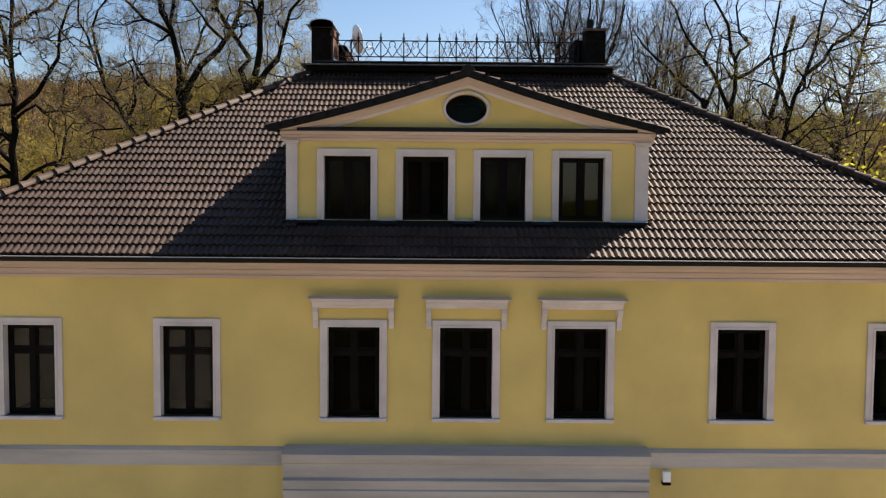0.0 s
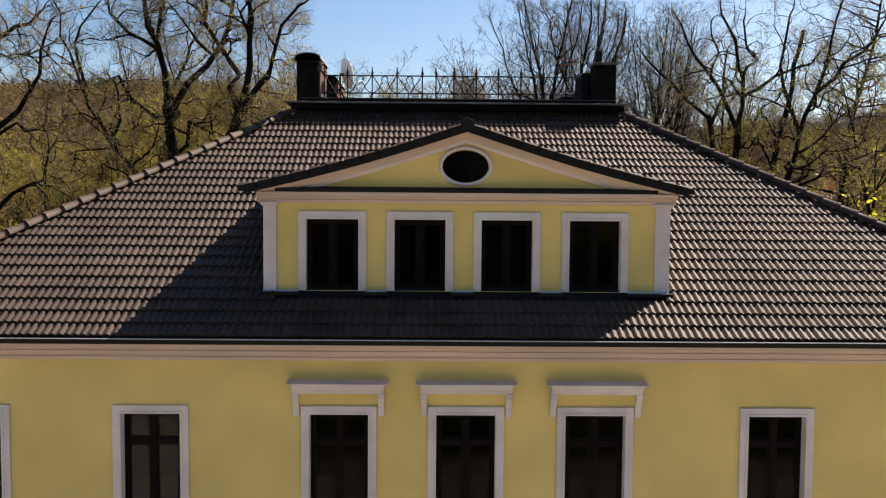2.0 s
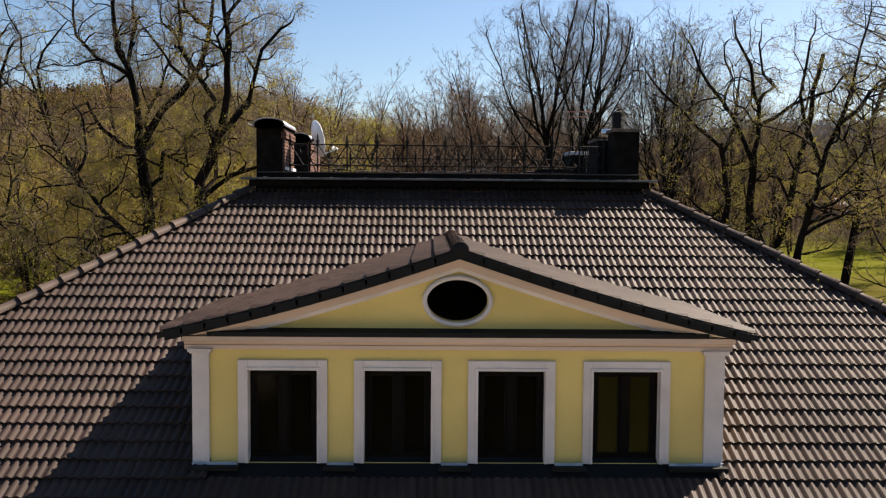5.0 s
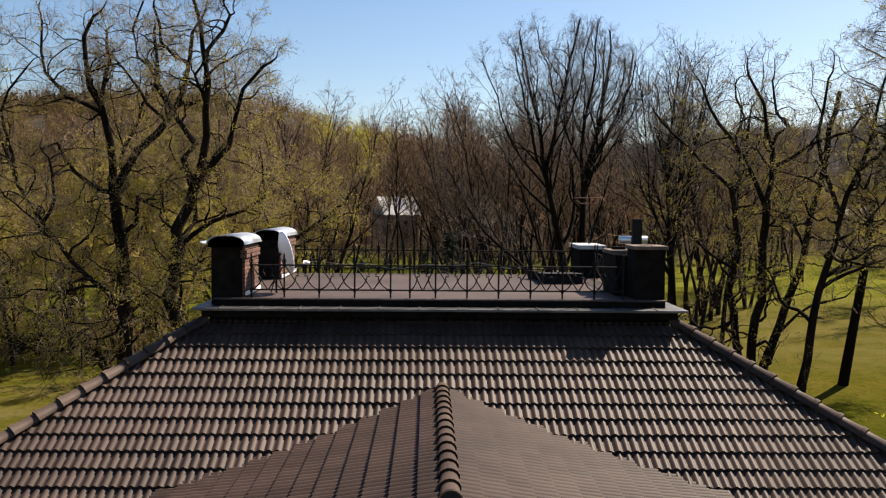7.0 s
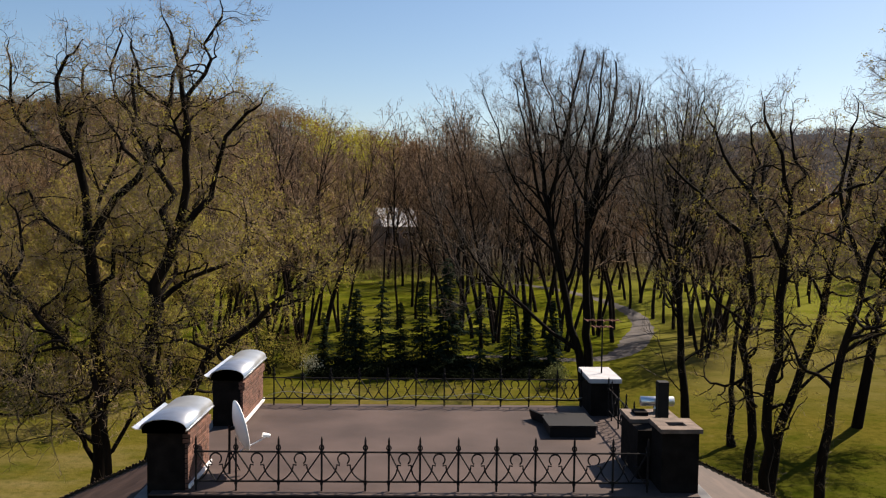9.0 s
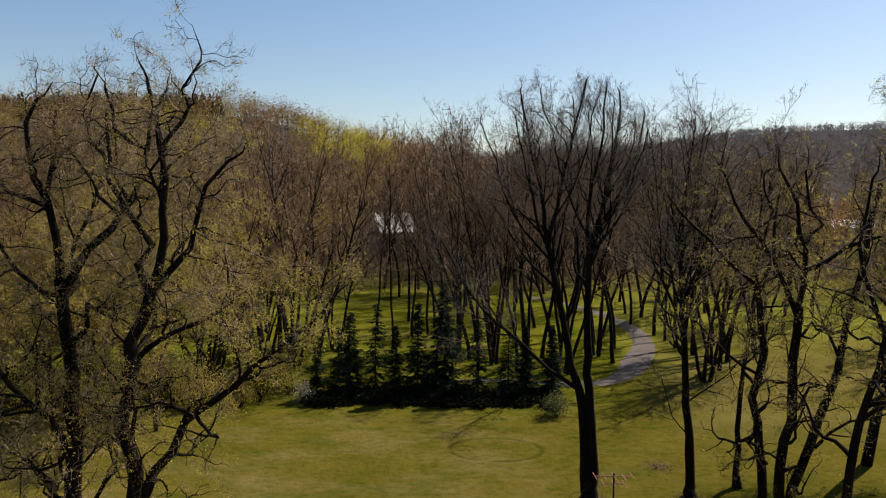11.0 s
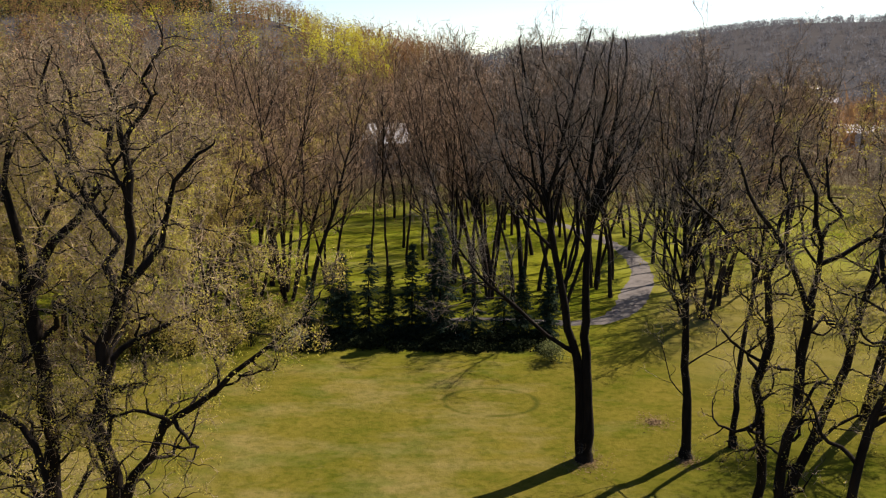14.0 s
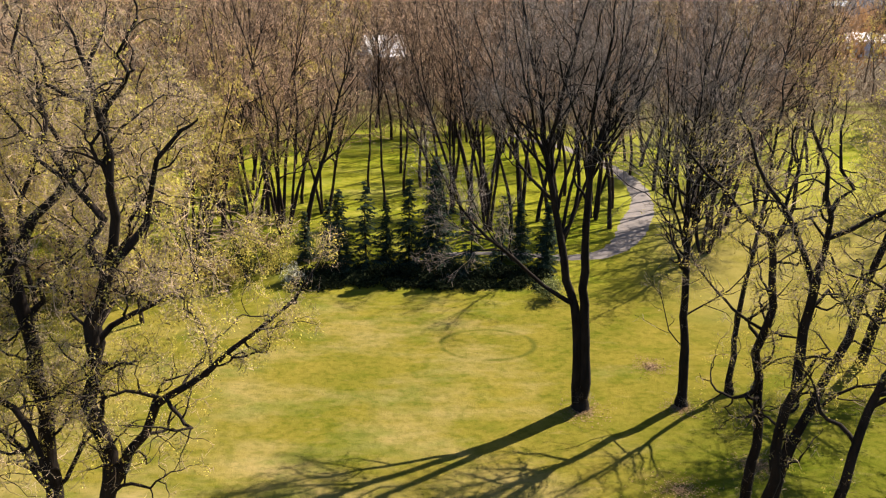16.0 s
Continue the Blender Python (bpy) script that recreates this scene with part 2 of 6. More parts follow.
# ---- ground ----
def grass_material():
    """Mown grass: green and straw patches, bare beige spots, leaf litter in the deep wood."""
    m = material("grass", (0.079, 0.0645, 0.0125), 0.95, scale=0.16, vary=0.62, second=(0.053, 0.0505, 0.0075), fine=2.2, bump=0.9, bump_dist=0.08, spec=0.0)
    n, link = m.node_tree.nodes, m.node_tree.links.new
    for q in n:
        if q.bl_idname == "ShaderNodeTexNoise":
            q.inputs["Detail"].default_value, q.inputs["Roughness"].default_value = 9, 0.7
    pos = n["Geometry"].outputs["Position"]
    sep = n.new("ShaderNodeSeparateXYZ")
    link(pos, sep.inputs[0])

    def noise(scale, stretch, detail=6):
        mp, q = n.new("ShaderNodeMapping"), n.new("ShaderNodeTexNoise")
        mp.inputs["Scale"].default_value = stretch
        link(pos, mp.inputs["Vector"])
        link(mp.outputs["Vector"], q.inputs["Vector"])
        q.inputs["Scale"].default_value, q.inputs["Detail"].default_value, q.inputs["Roughness"].default_value = scale, detail, 0.62
        return q.outputs["Fac"]

    def span(value, lo, hi, top=1.0):
        q = n.new("ShaderNodeMapRange")
        link(value, q.inputs["Value"])
        q.inputs["From Min"].default_value, q.inputs["From Max"].default_value, q.inputs["To Max"].default_value = lo, hi, top
        return q.outputs["Result"]

    def sums(a, b, op):
        q = n.new("ShaderNodeMath")
        q.operation = op
        link(a, q.inputs[0])
        if isinstance(b, float):
            q.inputs[1].default_value = b
        else:
            link(b, q.inputs[1])
        return q.outputs[0]

    def over(col, fac, rgb, blend="MIX"):
        q = n.new("ShaderNodeMix")
        q.data_type, q.blend_type = "RGBA", blend
        link(fac, q.inputs["Factor"])
        link(col, q.inputs["A"])
        q.inputs["B"].default_value = (*rgb, 1)
        return q.outputs["Result"]

    col = n["Hue/Saturation/Value"].outputs["Color"]
    # bare straw-coloured spots, more of them towards the house
    straw = sums(noise(0.20, (0.6, 1.3, 1)), sums(span(sep.outputs["Y"], 78, 50, 0.13), span(sep.outputs["X"], 8, 20, 0.16), "SUBTRACT"), "ADD")
    col = over(col, span(straw, 0.48, 0.76, 0.75), (0.122, 0.095, 0.042))
    col = over(col, span(noise(1.1, (0.5, 1.2, 1)), 0.60, 0.74, 0.4), (0.115, 0.085, 0.035))
    col = over(col, span(noise(0.30, (0.7, 1.2, 1), 8), 0.50, 0.36, 0.75), (0.62, 0.80, 0.55), "MULTIPLY")
    col = over(col, span(noise(1.7, (0.8, 1.1, 1), 8), 0.52, 0.38, 0.7), (0.60, 0.70, 0.55), "MULTIPLY")
    # shade of the right-hand trees, painted into the near grass
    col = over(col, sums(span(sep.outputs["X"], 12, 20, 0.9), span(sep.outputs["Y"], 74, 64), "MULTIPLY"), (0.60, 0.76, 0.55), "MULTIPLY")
    # paler, yellower open meadow beyond the crooked trees
    col = over(col, sums(sums(span(sep.outputs["X"], 21, 29), span(sep.outputs["Y"], 79, 88), "MULTIPLY"), span(noise(0.22, (0.7, 1.2, 1)), 0.30, 0.58, 0.8), "MULTIPLY"), (0.094, 0.080, 0.026))
    # a faint ring worn in the grass
    d = n.new("ShaderNodeVectorMath")
    d.operation = "DISTANCE"
    flat = n.new("ShaderNodeCombineXYZ")
    link(sep.outputs["X"], flat.inputs[0])
    link(sums(sep.outputs["Y"], 1.45, "MULTIPLY"), flat.inputs[1])
    link(flat.outputs[0], d.inputs[0])
    d.inputs[1].default_value = (6.65, 79.8 * 1.45, 0)
    gap = sums(d.outputs["Value"], -3.75, "ADD")
    ab = n.new("ShaderNodeMath")
    ab.operation = "ABSOLUTE"
    link(gap, ab.inputs[0])
    ring = sums(span(ab.outputs[0], 0.38, 0.08), span(noise(0.5, (1, 1, 1)), 0.34, 0.54, 0.85), "MULTIPLY")
    col = over(col, ring, (0.03, 0.033, 0.006))
    wood_y = sums(sep.outputs["Y"], span(sep.outputs["X"], 18, 34, 26.0), "SUBTRACT")
    # greener grass under the trees, its colour brightened to offset canopy shade
    col = over(col, span(wood_y, 84, 104), (1.22, 1.45, 0.85), "MULTIPLY")
    # leaf litter deep in the wood
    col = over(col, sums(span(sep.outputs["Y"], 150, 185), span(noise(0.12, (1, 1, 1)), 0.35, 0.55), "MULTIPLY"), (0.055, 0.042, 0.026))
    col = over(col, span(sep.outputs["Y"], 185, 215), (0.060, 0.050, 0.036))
    # dark grey ground under the far ridge wood
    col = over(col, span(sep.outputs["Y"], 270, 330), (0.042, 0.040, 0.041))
    link(col, n["Principled BSDF"].inputs["Base Color"])
    return m


def build_ground():
    radii = np.concatenate([[0.5], np.arange(4, 160, 3.0), np.geomspace(160, 3600, 90)])
    n = 300
    ang = np.linspace(0, 2 * math.pi, n, endpoint=False)
    xs, ys = 1 + np.outer(radii, np.sin(ang)), 16 + np.outer(radii, np.cos(ang))
    zs = ground_z(xs, ys)
    verts = np.stack([xs.ravel(), ys.ravel(), zs.ravel()], 1)
    faces = [(i * n + j, i * n + (j + 1) % n, (i + 1) * n + (j + 1) % n, (i + 1) * n + j) for i in range(len(radii) - 1) for j in range(n)]
    faces.append(tuple(range(n))[::-1])
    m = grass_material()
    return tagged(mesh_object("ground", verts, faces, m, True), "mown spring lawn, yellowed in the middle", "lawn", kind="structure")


build_ground()
# unseen ground, added to bounce sunlight onto the facade and left panes
bm = bmesh.new()
box(bm, -30, 32, -3, 15.4, -1.6, -1.21, bevel=0.02)
box(bm, -34, -11, -34, -3.02, -1.6, -1.21, bevel=0.02)
tagged(part("pavement", bm, material("pale_gravel", (0.39, 0.345, 0.28), 0.95, scale=0.6, vary=0.2, fine=25, bump=0.4), None), "pale gravel forecourt in front of the villa", "forecourt", kind="structure")

# ---- the villa: main walls ----
FY = 16.63                       # facade plane
EAVE_Y, EAVE_Z, PITCH = 16.21, 7.30, 0.619
PX0, PX1, PY0, PY1 = -3.72, 4.88, 23.75, 29.75     # attic block on top of the roof
PZ = EAVE_Z + (PY0 - EAVE_Y) * PITCH
WX0, WX1, WY1 = PX0 - (PY0 - FY), PX1 + (PY0 - FY), PY1 + (PY0 - FY)
ROOF = 12.42

villa = thing("villa", "two-storey yellow rendered villa with brown tiled hip roof", "house", at=(0.58, FY, -1.4))


def child(ob):
    """Keeps world places under the villa's empty."""
    ob.parent = villa
    ob.matrix_parent_inverse = Matrix.Translation((-0.58, -FY, 1.4))
    return ob


def vpart(name, bm, mat, label="", smooth=False):
    return child(part(name, bm, mat, None, label, smooth))


def wall_with_holes(bm, x0, x1, z0, z1, y0, y1, holes):
    """A wall in the xz plane, cut through by rectangular openings."""
    xs = sorted({x0, x1, *[h[0] for h in holes], *[h[1] for h in holes]})
    zs = sorted({z0, z1, *[h[2] for h in holes], *[h[3] for h in holes]})
    vs = {}

    def v(x, y, z):
        k = (round(x, 4), round(y, 4), round(z, 4))
        if k not in vs:
            vs[k] = bm.verts.new(k)
        return vs[k]

    def hole(i, j):
        if i < 0 or j < 0 or i >= len(xs) - 1 or j >= len(zs) - 1:
            return True
        cx, cz = (xs[i] + xs[i + 1]) / 2, (zs[j] + zs[j + 1]) / 2
        return any(h[0] < cx < h[1] and h[2] < cz < h[3] for h in holes)

    for i in range(len(xs) - 1):
        for j in range(len(zs) - 1):
            if hole(i, j):
                continue
            a, b, c, d = xs[i], xs[i + 1], zs[j], zs[j + 1]
            bm.faces.new((v(a, y0, c), v(b, y0, c), v(b, y0, d), v(a, y0, d)))
            bm.faces.new((v(a, y1, c), v(a, y1, d), v(b, y1, d), v(b, y1, c)))
            if hole(i - 1, j):
                bm.faces.new((v(a, y0, c), v(a, y0, d), v(a, y1, d), v(a, y1, c)))
            if hole(i + 1, j):
                bm.faces.new((v(b, y0, c), v(b, y1, c), v(b, y1, d), v(b, y0, d)))
            if hole(i, j - 1):
                bm.faces.new((v(a, y0, c), v(a, y1, c), v(b, y1, c), v(b, y0, c)))
            if hole(i, j + 1):
                bm.faces.new((v(a, y0, d), v(b, y0, d), v(b, y1, d), v(a, y1, d)))
    return bm


# first-floor windows: left edge, right edge of the opening; hooded or plain
WIN = [(-8.79, -7.76, 0), (-5.62, -4.56, 0), (-2.24, -1.18, 1), (0.045, 1.12, 1), (2.38, 3.46, 1), (5.70, 6.74, 0), (8.92, 9.98, 0)]
WZ0, WZ1 = 4.0, 5.86
bm = bmesh.new()
wall_with_holes(bm, WX0, WX1, -1.6, 7.25, FY, FY + 0.4, [(a, b, WZ0, WZ1) for a, b, _ in WIN])
vpart("wall", bm, YELLOW, "yellow rendered front wall")
bm = boxes((WX0, WX0 + 0.4, FY + 0.4, WY1, -1.6, 7.25), (WX1 - 0.4, WX1, FY + 0.4, WY1, -1.6, 7.25), (WX0 + 0.4, WX1 - 0.4, WY1 - 0.4, WY1, -1.6, 7.25))
vpart("side_walls", bm, YELLOW)
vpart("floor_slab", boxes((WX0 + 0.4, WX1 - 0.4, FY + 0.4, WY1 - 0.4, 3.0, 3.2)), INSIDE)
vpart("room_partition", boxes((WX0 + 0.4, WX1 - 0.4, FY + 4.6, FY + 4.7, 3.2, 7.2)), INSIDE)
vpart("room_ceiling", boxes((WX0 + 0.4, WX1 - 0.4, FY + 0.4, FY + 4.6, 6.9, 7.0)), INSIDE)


def window_unit(x0, x1, z0, z1, y, transom, name="window", glass=GLASS):
    """Dark timber frame with a mullion, an optional transom, and its panes."""
    w = vpart(name, boxes((x0, x0 + 0.07, y, y + 0.09, z0, z1), (x1 - 0.07, x1, y, y + 0.09, z0, z1), (x0 + 0.07, x1 - 0.07, y, y + 0.09, z0, z0 + 0.08),
                          (x0 + 0.07, x1 - 0.07, y, y + 0.09, z1 - 0.07, z1), bevel=0.008), FRAME, "dark brown timber window frame")
    cx = (x0 + x1) / 2
    zt = z0 + (z1 - z0) * 0.71
    under(part("mullion", boxes((cx - 0.055, cx + 0.055, y - 0.015, y + 0.075, z0 + 0.08, z1 - 0.07), bevel=0.008), FRAME, None), w)
    spans = [(z0 + 0.08, z1 - 0.07)]
    if transom:
        under(part("transom", boxes((x0 + 0.07, cx - 0.055, y - 0.01, y + 0.08, zt - 0.05, zt + 0.05), (cx + 0.055, x1 - 0.07, y - 0.01, y + 0.08, zt - 0.05, zt + 0.05), bevel=0.008), FRAME, None), w)
        spans = [(z0 + 0.08, zt - 0.05), (zt + 0.05, z1 - 0.07)]
    for a, b in ((x0 + 0.07, cx - 0.055), (cx + 0.055, x1 - 0.07)):
        for c, d in spans:
            casement = boxes((a, a + 0.035, y + 0.02, y + 0.06, c, d), (b - 0.035, b, y + 0.02, y + 0.06, c, d), (a + 0.035, b - 0.035, y + 0.02, y + 0.06, c, c + 0.035), (a + 0.035, b - 0.035, y + 0.02, y + 0.06, d - 0.035, d))
            under(part("casement", casement, FRAME, None), w)
            p = under(part("pane", boxes((a + 0.035, b - 0.035, y + 0.038, y + 0.044, c + 0.035, d - 0.035)), glass, None), w)
            p.visible_shadow = False
    return w


def surround(x0, x1, z0, z1, y, wide=0.15, sill=True):
    """Plaster architrave with an inner step, and a projecting sill."""
    o = wide
    bm = boxes((x0 - o, x0, y - 0.045, y + 0.01, z0, z1 + o), (x1, x1 + o, y - 0.045, y + 0.01, z0, z1 + o), (x0, x1, y - 0.045, y + 0.01, z1, z1 + o), bevel=0.008)
    vpart("window_surround", bm, TRIM, "off-white plaster window surround")
    bm = boxes((x0 - 0.045, x0 + 0.0, y - 0.06, y - 0.03, z0, z1 + 0.045), (x1 - 0.0, x1 + 0.045, y - 0.06, y - 0.03, z0, z1 + 0.045), (x0, x1, y - 0.06, y - 0.03, z1, z1 + 0.045), bevel=0.006)
    vpart("surround_fillet", bm, TRIM)
    bm = boxes((x0 - 0.002, x0 + 0.004, y + 0.011, y + 0.128, z0, z1 - 0.004), (x1 - 0.004, x1 + 0.002, y + 0.011, y + 0.128, z0, z1 - 0.004), (x0 - 0.002, x1 + 0.002, y + 0.011, y + 0.128, z1 - 0.004, z1 + 0.002))
    vpart("reveal", bm, TRIM, "off-white plastered window reveal")
    if sill:
        vpart("window_sill", boxes((x0 - o - 0.005, x1 + o + 0.005, y - 0.10, y + 0.14, z0 - 0.075, z0), bevel=0.012), TRIM, "off-white window sill")


def hood(x0, x1):
    """Straight hood on two scrolled brackets over a window."""
    cx = (x0 + x1) / 2
    bm = bmesh.new()
    y = FY
    profile_x(bm, [(y, 6.26), (y - 0.13, 6.26), (y - 0.15, 6.31), (y - 0.18, 6.33), (y - 0.20, 6.39), (y - 0.27, 6.41), (y - 0.28, 6.45), (y, 6.47)], cx - 0.82, cx + 0.82)
    h = vpart("window_hood", bm, TRIM, "off-white moulded window hood")
    bm = bmesh.new()
    profile_x(bm, [(y, 6.471), (y - 0.295, 6.452), (y - 0.295, 6.464), (y, 6.485)], cx - 0.90, cx + 0.90)
    under(part("hood_flashing", bm, TRIM, None), h)
    for s in (-1, 1):
        bm = bmesh.new()
        xb = cx + s * 0.765
        profile_x(bm, [(y, 5.83), (y - 0.03, 5.83), (y - 0.065, 5.89), (y - 0.055, 6.00), (y - 0.12, 6.12), (y - 0.16, 6.18), (y - 0.15, 6.26), (y, 6.26)], xb - 0.052, xb + 0.052)
        under(part("hood_bracket", bm, TRIM, None, "off-white scrolled bracket"), h)


for x0, x1, hooded in WIN:
    window_unit(x0, x1, WZ0, WZ1, FY + 0.13, True, "window", GLASS_OLD if x0 < -3 else GLASS)
    surround(x0, x1, WZ0, WZ1, FY)
    if hooded:
        hood(x0, x1)

# main cornice, string course, and the entablature over the porch
bm = bmesh.new()
profile_x(bm, [(FY, 6.84), (FY - 0.06, 6.84), (FY - 0.07, 6.90), (FY - 0.05, 6.905), (FY - 0.10, 6.95), (FY - 0.13, 6.96), (FY - 0.14, 7.02), (FY - 0.12, 7.025), (FY - 0.20, 7.09), (FY - 0.33, 7.11), (FY - 0.34, 7.23), (FY, 7.25)], WX0 - 0.3, WX1 + 0.3)
vpart("eaves_cornice", bm, CORNICE, "pinkish moulded eaves cornice")
for x0, x1 in ((WX0, -3.10), (4.30, WX1)):
    bm = bmesh.new()
    profile_x(bm, [(FY, 2.99), (FY - 0.035, 2.99), (FY - 0.04, 3.22), (FY - 0.07, 3.24), (FY - 0.09, 3.32), (FY - 0.02, 3.38), (FY, 3.38)], x0, x1)
    vpart("string_course", bm, PORCH, "grey-white plaster string course")
bm = bmesh.new()
q = FY
profile_x(bm, [(q, 2.2), (q - 0.28, 2.2), (q - 0.28, 2.46), (q - 0.33, 2.47), (q - 0.34, 2.58), (q - 0.30, 2.60), (q - 0.30, 2.68), (q - 0.36, 2.70), (q - 0.38, 2.80), (q - 0.29, 2.83), (q - 0.29, 3.06), (q - 0.32, 3.07), (q - 0.33, 3.13),
               (q - 0.38, 3.16), (q - 0.40, 3.25), (q - 0.47, 3.27), (q - 0.48, 3.36), (q - 0.05, 3.43), (q, 3.43)], -3.10, 4.30)
vpart("porch_entablature", bm, PORCH, "grey-white moulded entablature over the porch")
for xc in (-2.7, -0.6, 1.75, 3.9):
    vpart("porch_pilaster", boxes((xc - 0.3, xc + 0.3, FY - 0.26, FY, -1.6, 2.2), bevel=0.02), PORCH)

wall_lamp = thing("wall_lamp", "small white box lamp with dark base on the wall", "wall lamp", at=(4.71, FY, 2.8))
part("housing", boxes((-0.08, 0.08, -0.13, 0.0, -0.08, 0.14), bevel=0.012), WHITE, wall_lamp)
part("base", boxes((-0.085, 0.085, -0.135, 0.0, -0.145, -0.082), bevel=0.01), FRAME, wall_lamp, "dark brown base")

# ---- roofs ----
ROW, COVER = 0.341, 0.268


def tile_mesh(w=COVER, l=ROW + 0.05, waves=2, seg=5, h=0.040, thick=0.029):
    """One double-roll tile: x across, y up the slope, z out of the roof; its foot stands on the row below."""
    n = waves * seg
    vs, fs = [], []
    for i in range(n + 1):
        u = i / seg
        z = h * (1 - abs(math.cos(math.pi * u)) ** 1.7)
        x = w * i / n
        foot = z + thick + 0.022
        vs += [(x, 0, foot), (x, l, z + 0.004), (x, 0.0, foot), (x, 0.004, z * 0.7 + 0.010)]
    for i in range(n):
        a = 4 * i
        fs += [(a, a + 4, a + 5, a + 1), (a + 3, a + 7, a + 6, a + 2)]
    return vs, fs


TV, TF = tile_mesh()
PLAIN_V, PLAIN_F = tile_mesh(seg=2)
TVN = np.array(TV)
tile_me = bpy.data.meshes.new("roof_tile")
tile_me.from_pydata(TV, [], TF)
tile_me.materials.append(TILE)
tile_me.shade_smooth()


def tile_frame(origin, across, up):
    a, u = Vector(across).normalized(), Vector(up).normalized()
    n = a.cross(u)
    m = Matrix((a, u, n)).transposed().to_4x4()
    m.translation = Vector(origin)
    return m


def clip_flat(verts, faces, planes):
    """Cuts a joined mesh by planes (point, normal): keeps the side the normal points to."""
    bm = bmesh.new()
    vv = [bm.verts.new(v) for v in verts]
    for f in faces:
        bm.faces.new([vv[i] for i in f])
    for p, n in planes:
        bmesh.ops.bisect_plane(bm, geom=bm.verts[:] + bm.edges[:] + bm.faces[:], plane_co=p, plane_no=n, clear_inner=True)
    return bm


def lay_tiles(m, width_at, rows, single=None, keep=None, shape=None):
    """Rows of tiles on the slope m. width_at(v): the span in x at v up the slope. Returns joined verts, faces, and the tiles to stand alone."""
    rng = random.Random(4)
    verts, faces, alone = [], [], []
    mm = np.array(m)
    for r in range(rows):
        v = r * ROW
        lo, hi = width_at(v)
        lo2, hi2 = width_at(v + ROW)
        a, b = min(lo, lo2), max(hi, hi2)
        k0, k1 = math.floor(a / COVER), math.ceil(b / COVER)
        for k in range(k0, k1):
            x = k * COVER
            tilt = rng.uniform(-0.003, 0.003)
            off = rng.uniform(-0.004, 0.004)
            inside = x > max(lo, lo2) + 0.05 and x + COVER < min(hi, hi2) - 0.05
            if keep and not keep(x, v):
                continue
            if single and inside and single(x, v):
                alone.append((x, v + off, tilt))
                continue
            tv, tf = shape or (TVN, TF)
            pts = tv + np.array([x, v + off, tilt])
            base = len(verts)
            w = pts @ mm[:3, :3].T + mm[:3, 3]
            verts.extend(map(tuple, w))
            faces.extend([tuple(i + base for i in f) for f in tf])
    return verts, faces, alone


def roof_deck(name, pts, thick=0.12):
    """The boarding under the tiles."""
    bm = bmesh.new()
    top = [bm.verts.new(p) for p in pts]
    low = [bm.verts.new((p[0], p[1], p[2] - thick)) for p in pts]
    bm.faces.new(top)
    bm.faces.new(low[::-1])
    for i in range(len(pts)):
        j = (i + 1) % len(pts)
        bm.faces.new((top[j], top[i], low[i], low[j]))
    bmesh.ops.recalc_face_normals(bm, faces=bm.faces[:])
    return vpart(name, bm, DARK_METAL)


RUN = PY0 - EAVE_Y
SLOPE = math.hypot(RUN, RUN * PITCH)
EX0, EX1, EY1 = PX0 - RUN, PX1 + RUN, PY1 + RUN
UPF = (0, RUN, RUN * PITCH)
front = tile_frame((0, EAVE_Y, EAVE_Z), (1, 0, 0), UPF)
NROWS = math.ceil(SLOPE / ROW)
HIPL, HIPR = Vector((EX0, EAVE_Y, EAVE_Z)), Vector((EX1, EAVE_Y, EAVE_Z))

# dormer plan: half width of its roof, ridge, eaves
DX, DRIDGE, DEAVE, DFY = 0.58, 11.05, 9.90, 17.36
DHALF = 4.06


def dormer_z(x):
    """Underside line of the dormer roof, flared a little towards its eaves."""
    u = abs(x - DX) / DHALF
    return DRIDGE - (DRIDGE - DEAVE) * (u + 0.10 * math.sin(math.pi * u) * 0.55)


def front_single(x, v):
    return 5.2 < x < 9.4 and v < 7.4 and v > 0.2 or (-2.0 < x < 3.2 and v > 7.4)


def front_keep(x, v):
    """No tiles where the dormer stands."""
    y = EAVE_Y + v * RUN / SLOPE
    z = EAVE_Z + v * RUN * PITCH / SLOPE
    xc = x + COVER / 2
    if y < DFY - 0.30 or abs(xc - DX) > 3.66:
        return True
    return z > dormer_z(xc) - 0.15


fv, ff, alone = lay_tiles(front, lambda v: (EX0 + v * RUN / SLOPE, EX1 - v * RUN / SLOPE), NROWS, front_single, front_keep)
hl, hr = Vector((1, -1, 0)), Vector((-1, -1, 0))
bm = clip_flat(fv, ff, [(HIPL, hl), (HIPR, hr), (Vector((0, PY0 - 0.02, 0)), Vector((0, -1, 0)))])
front_tiles = tagged(vpart("roof_tiles", bm, TILES, "brown double-roll concrete roof tiles", True), kind="stuff")
SINGLE_TILES = alone[:300]
ALONE_REST = alone[300:]

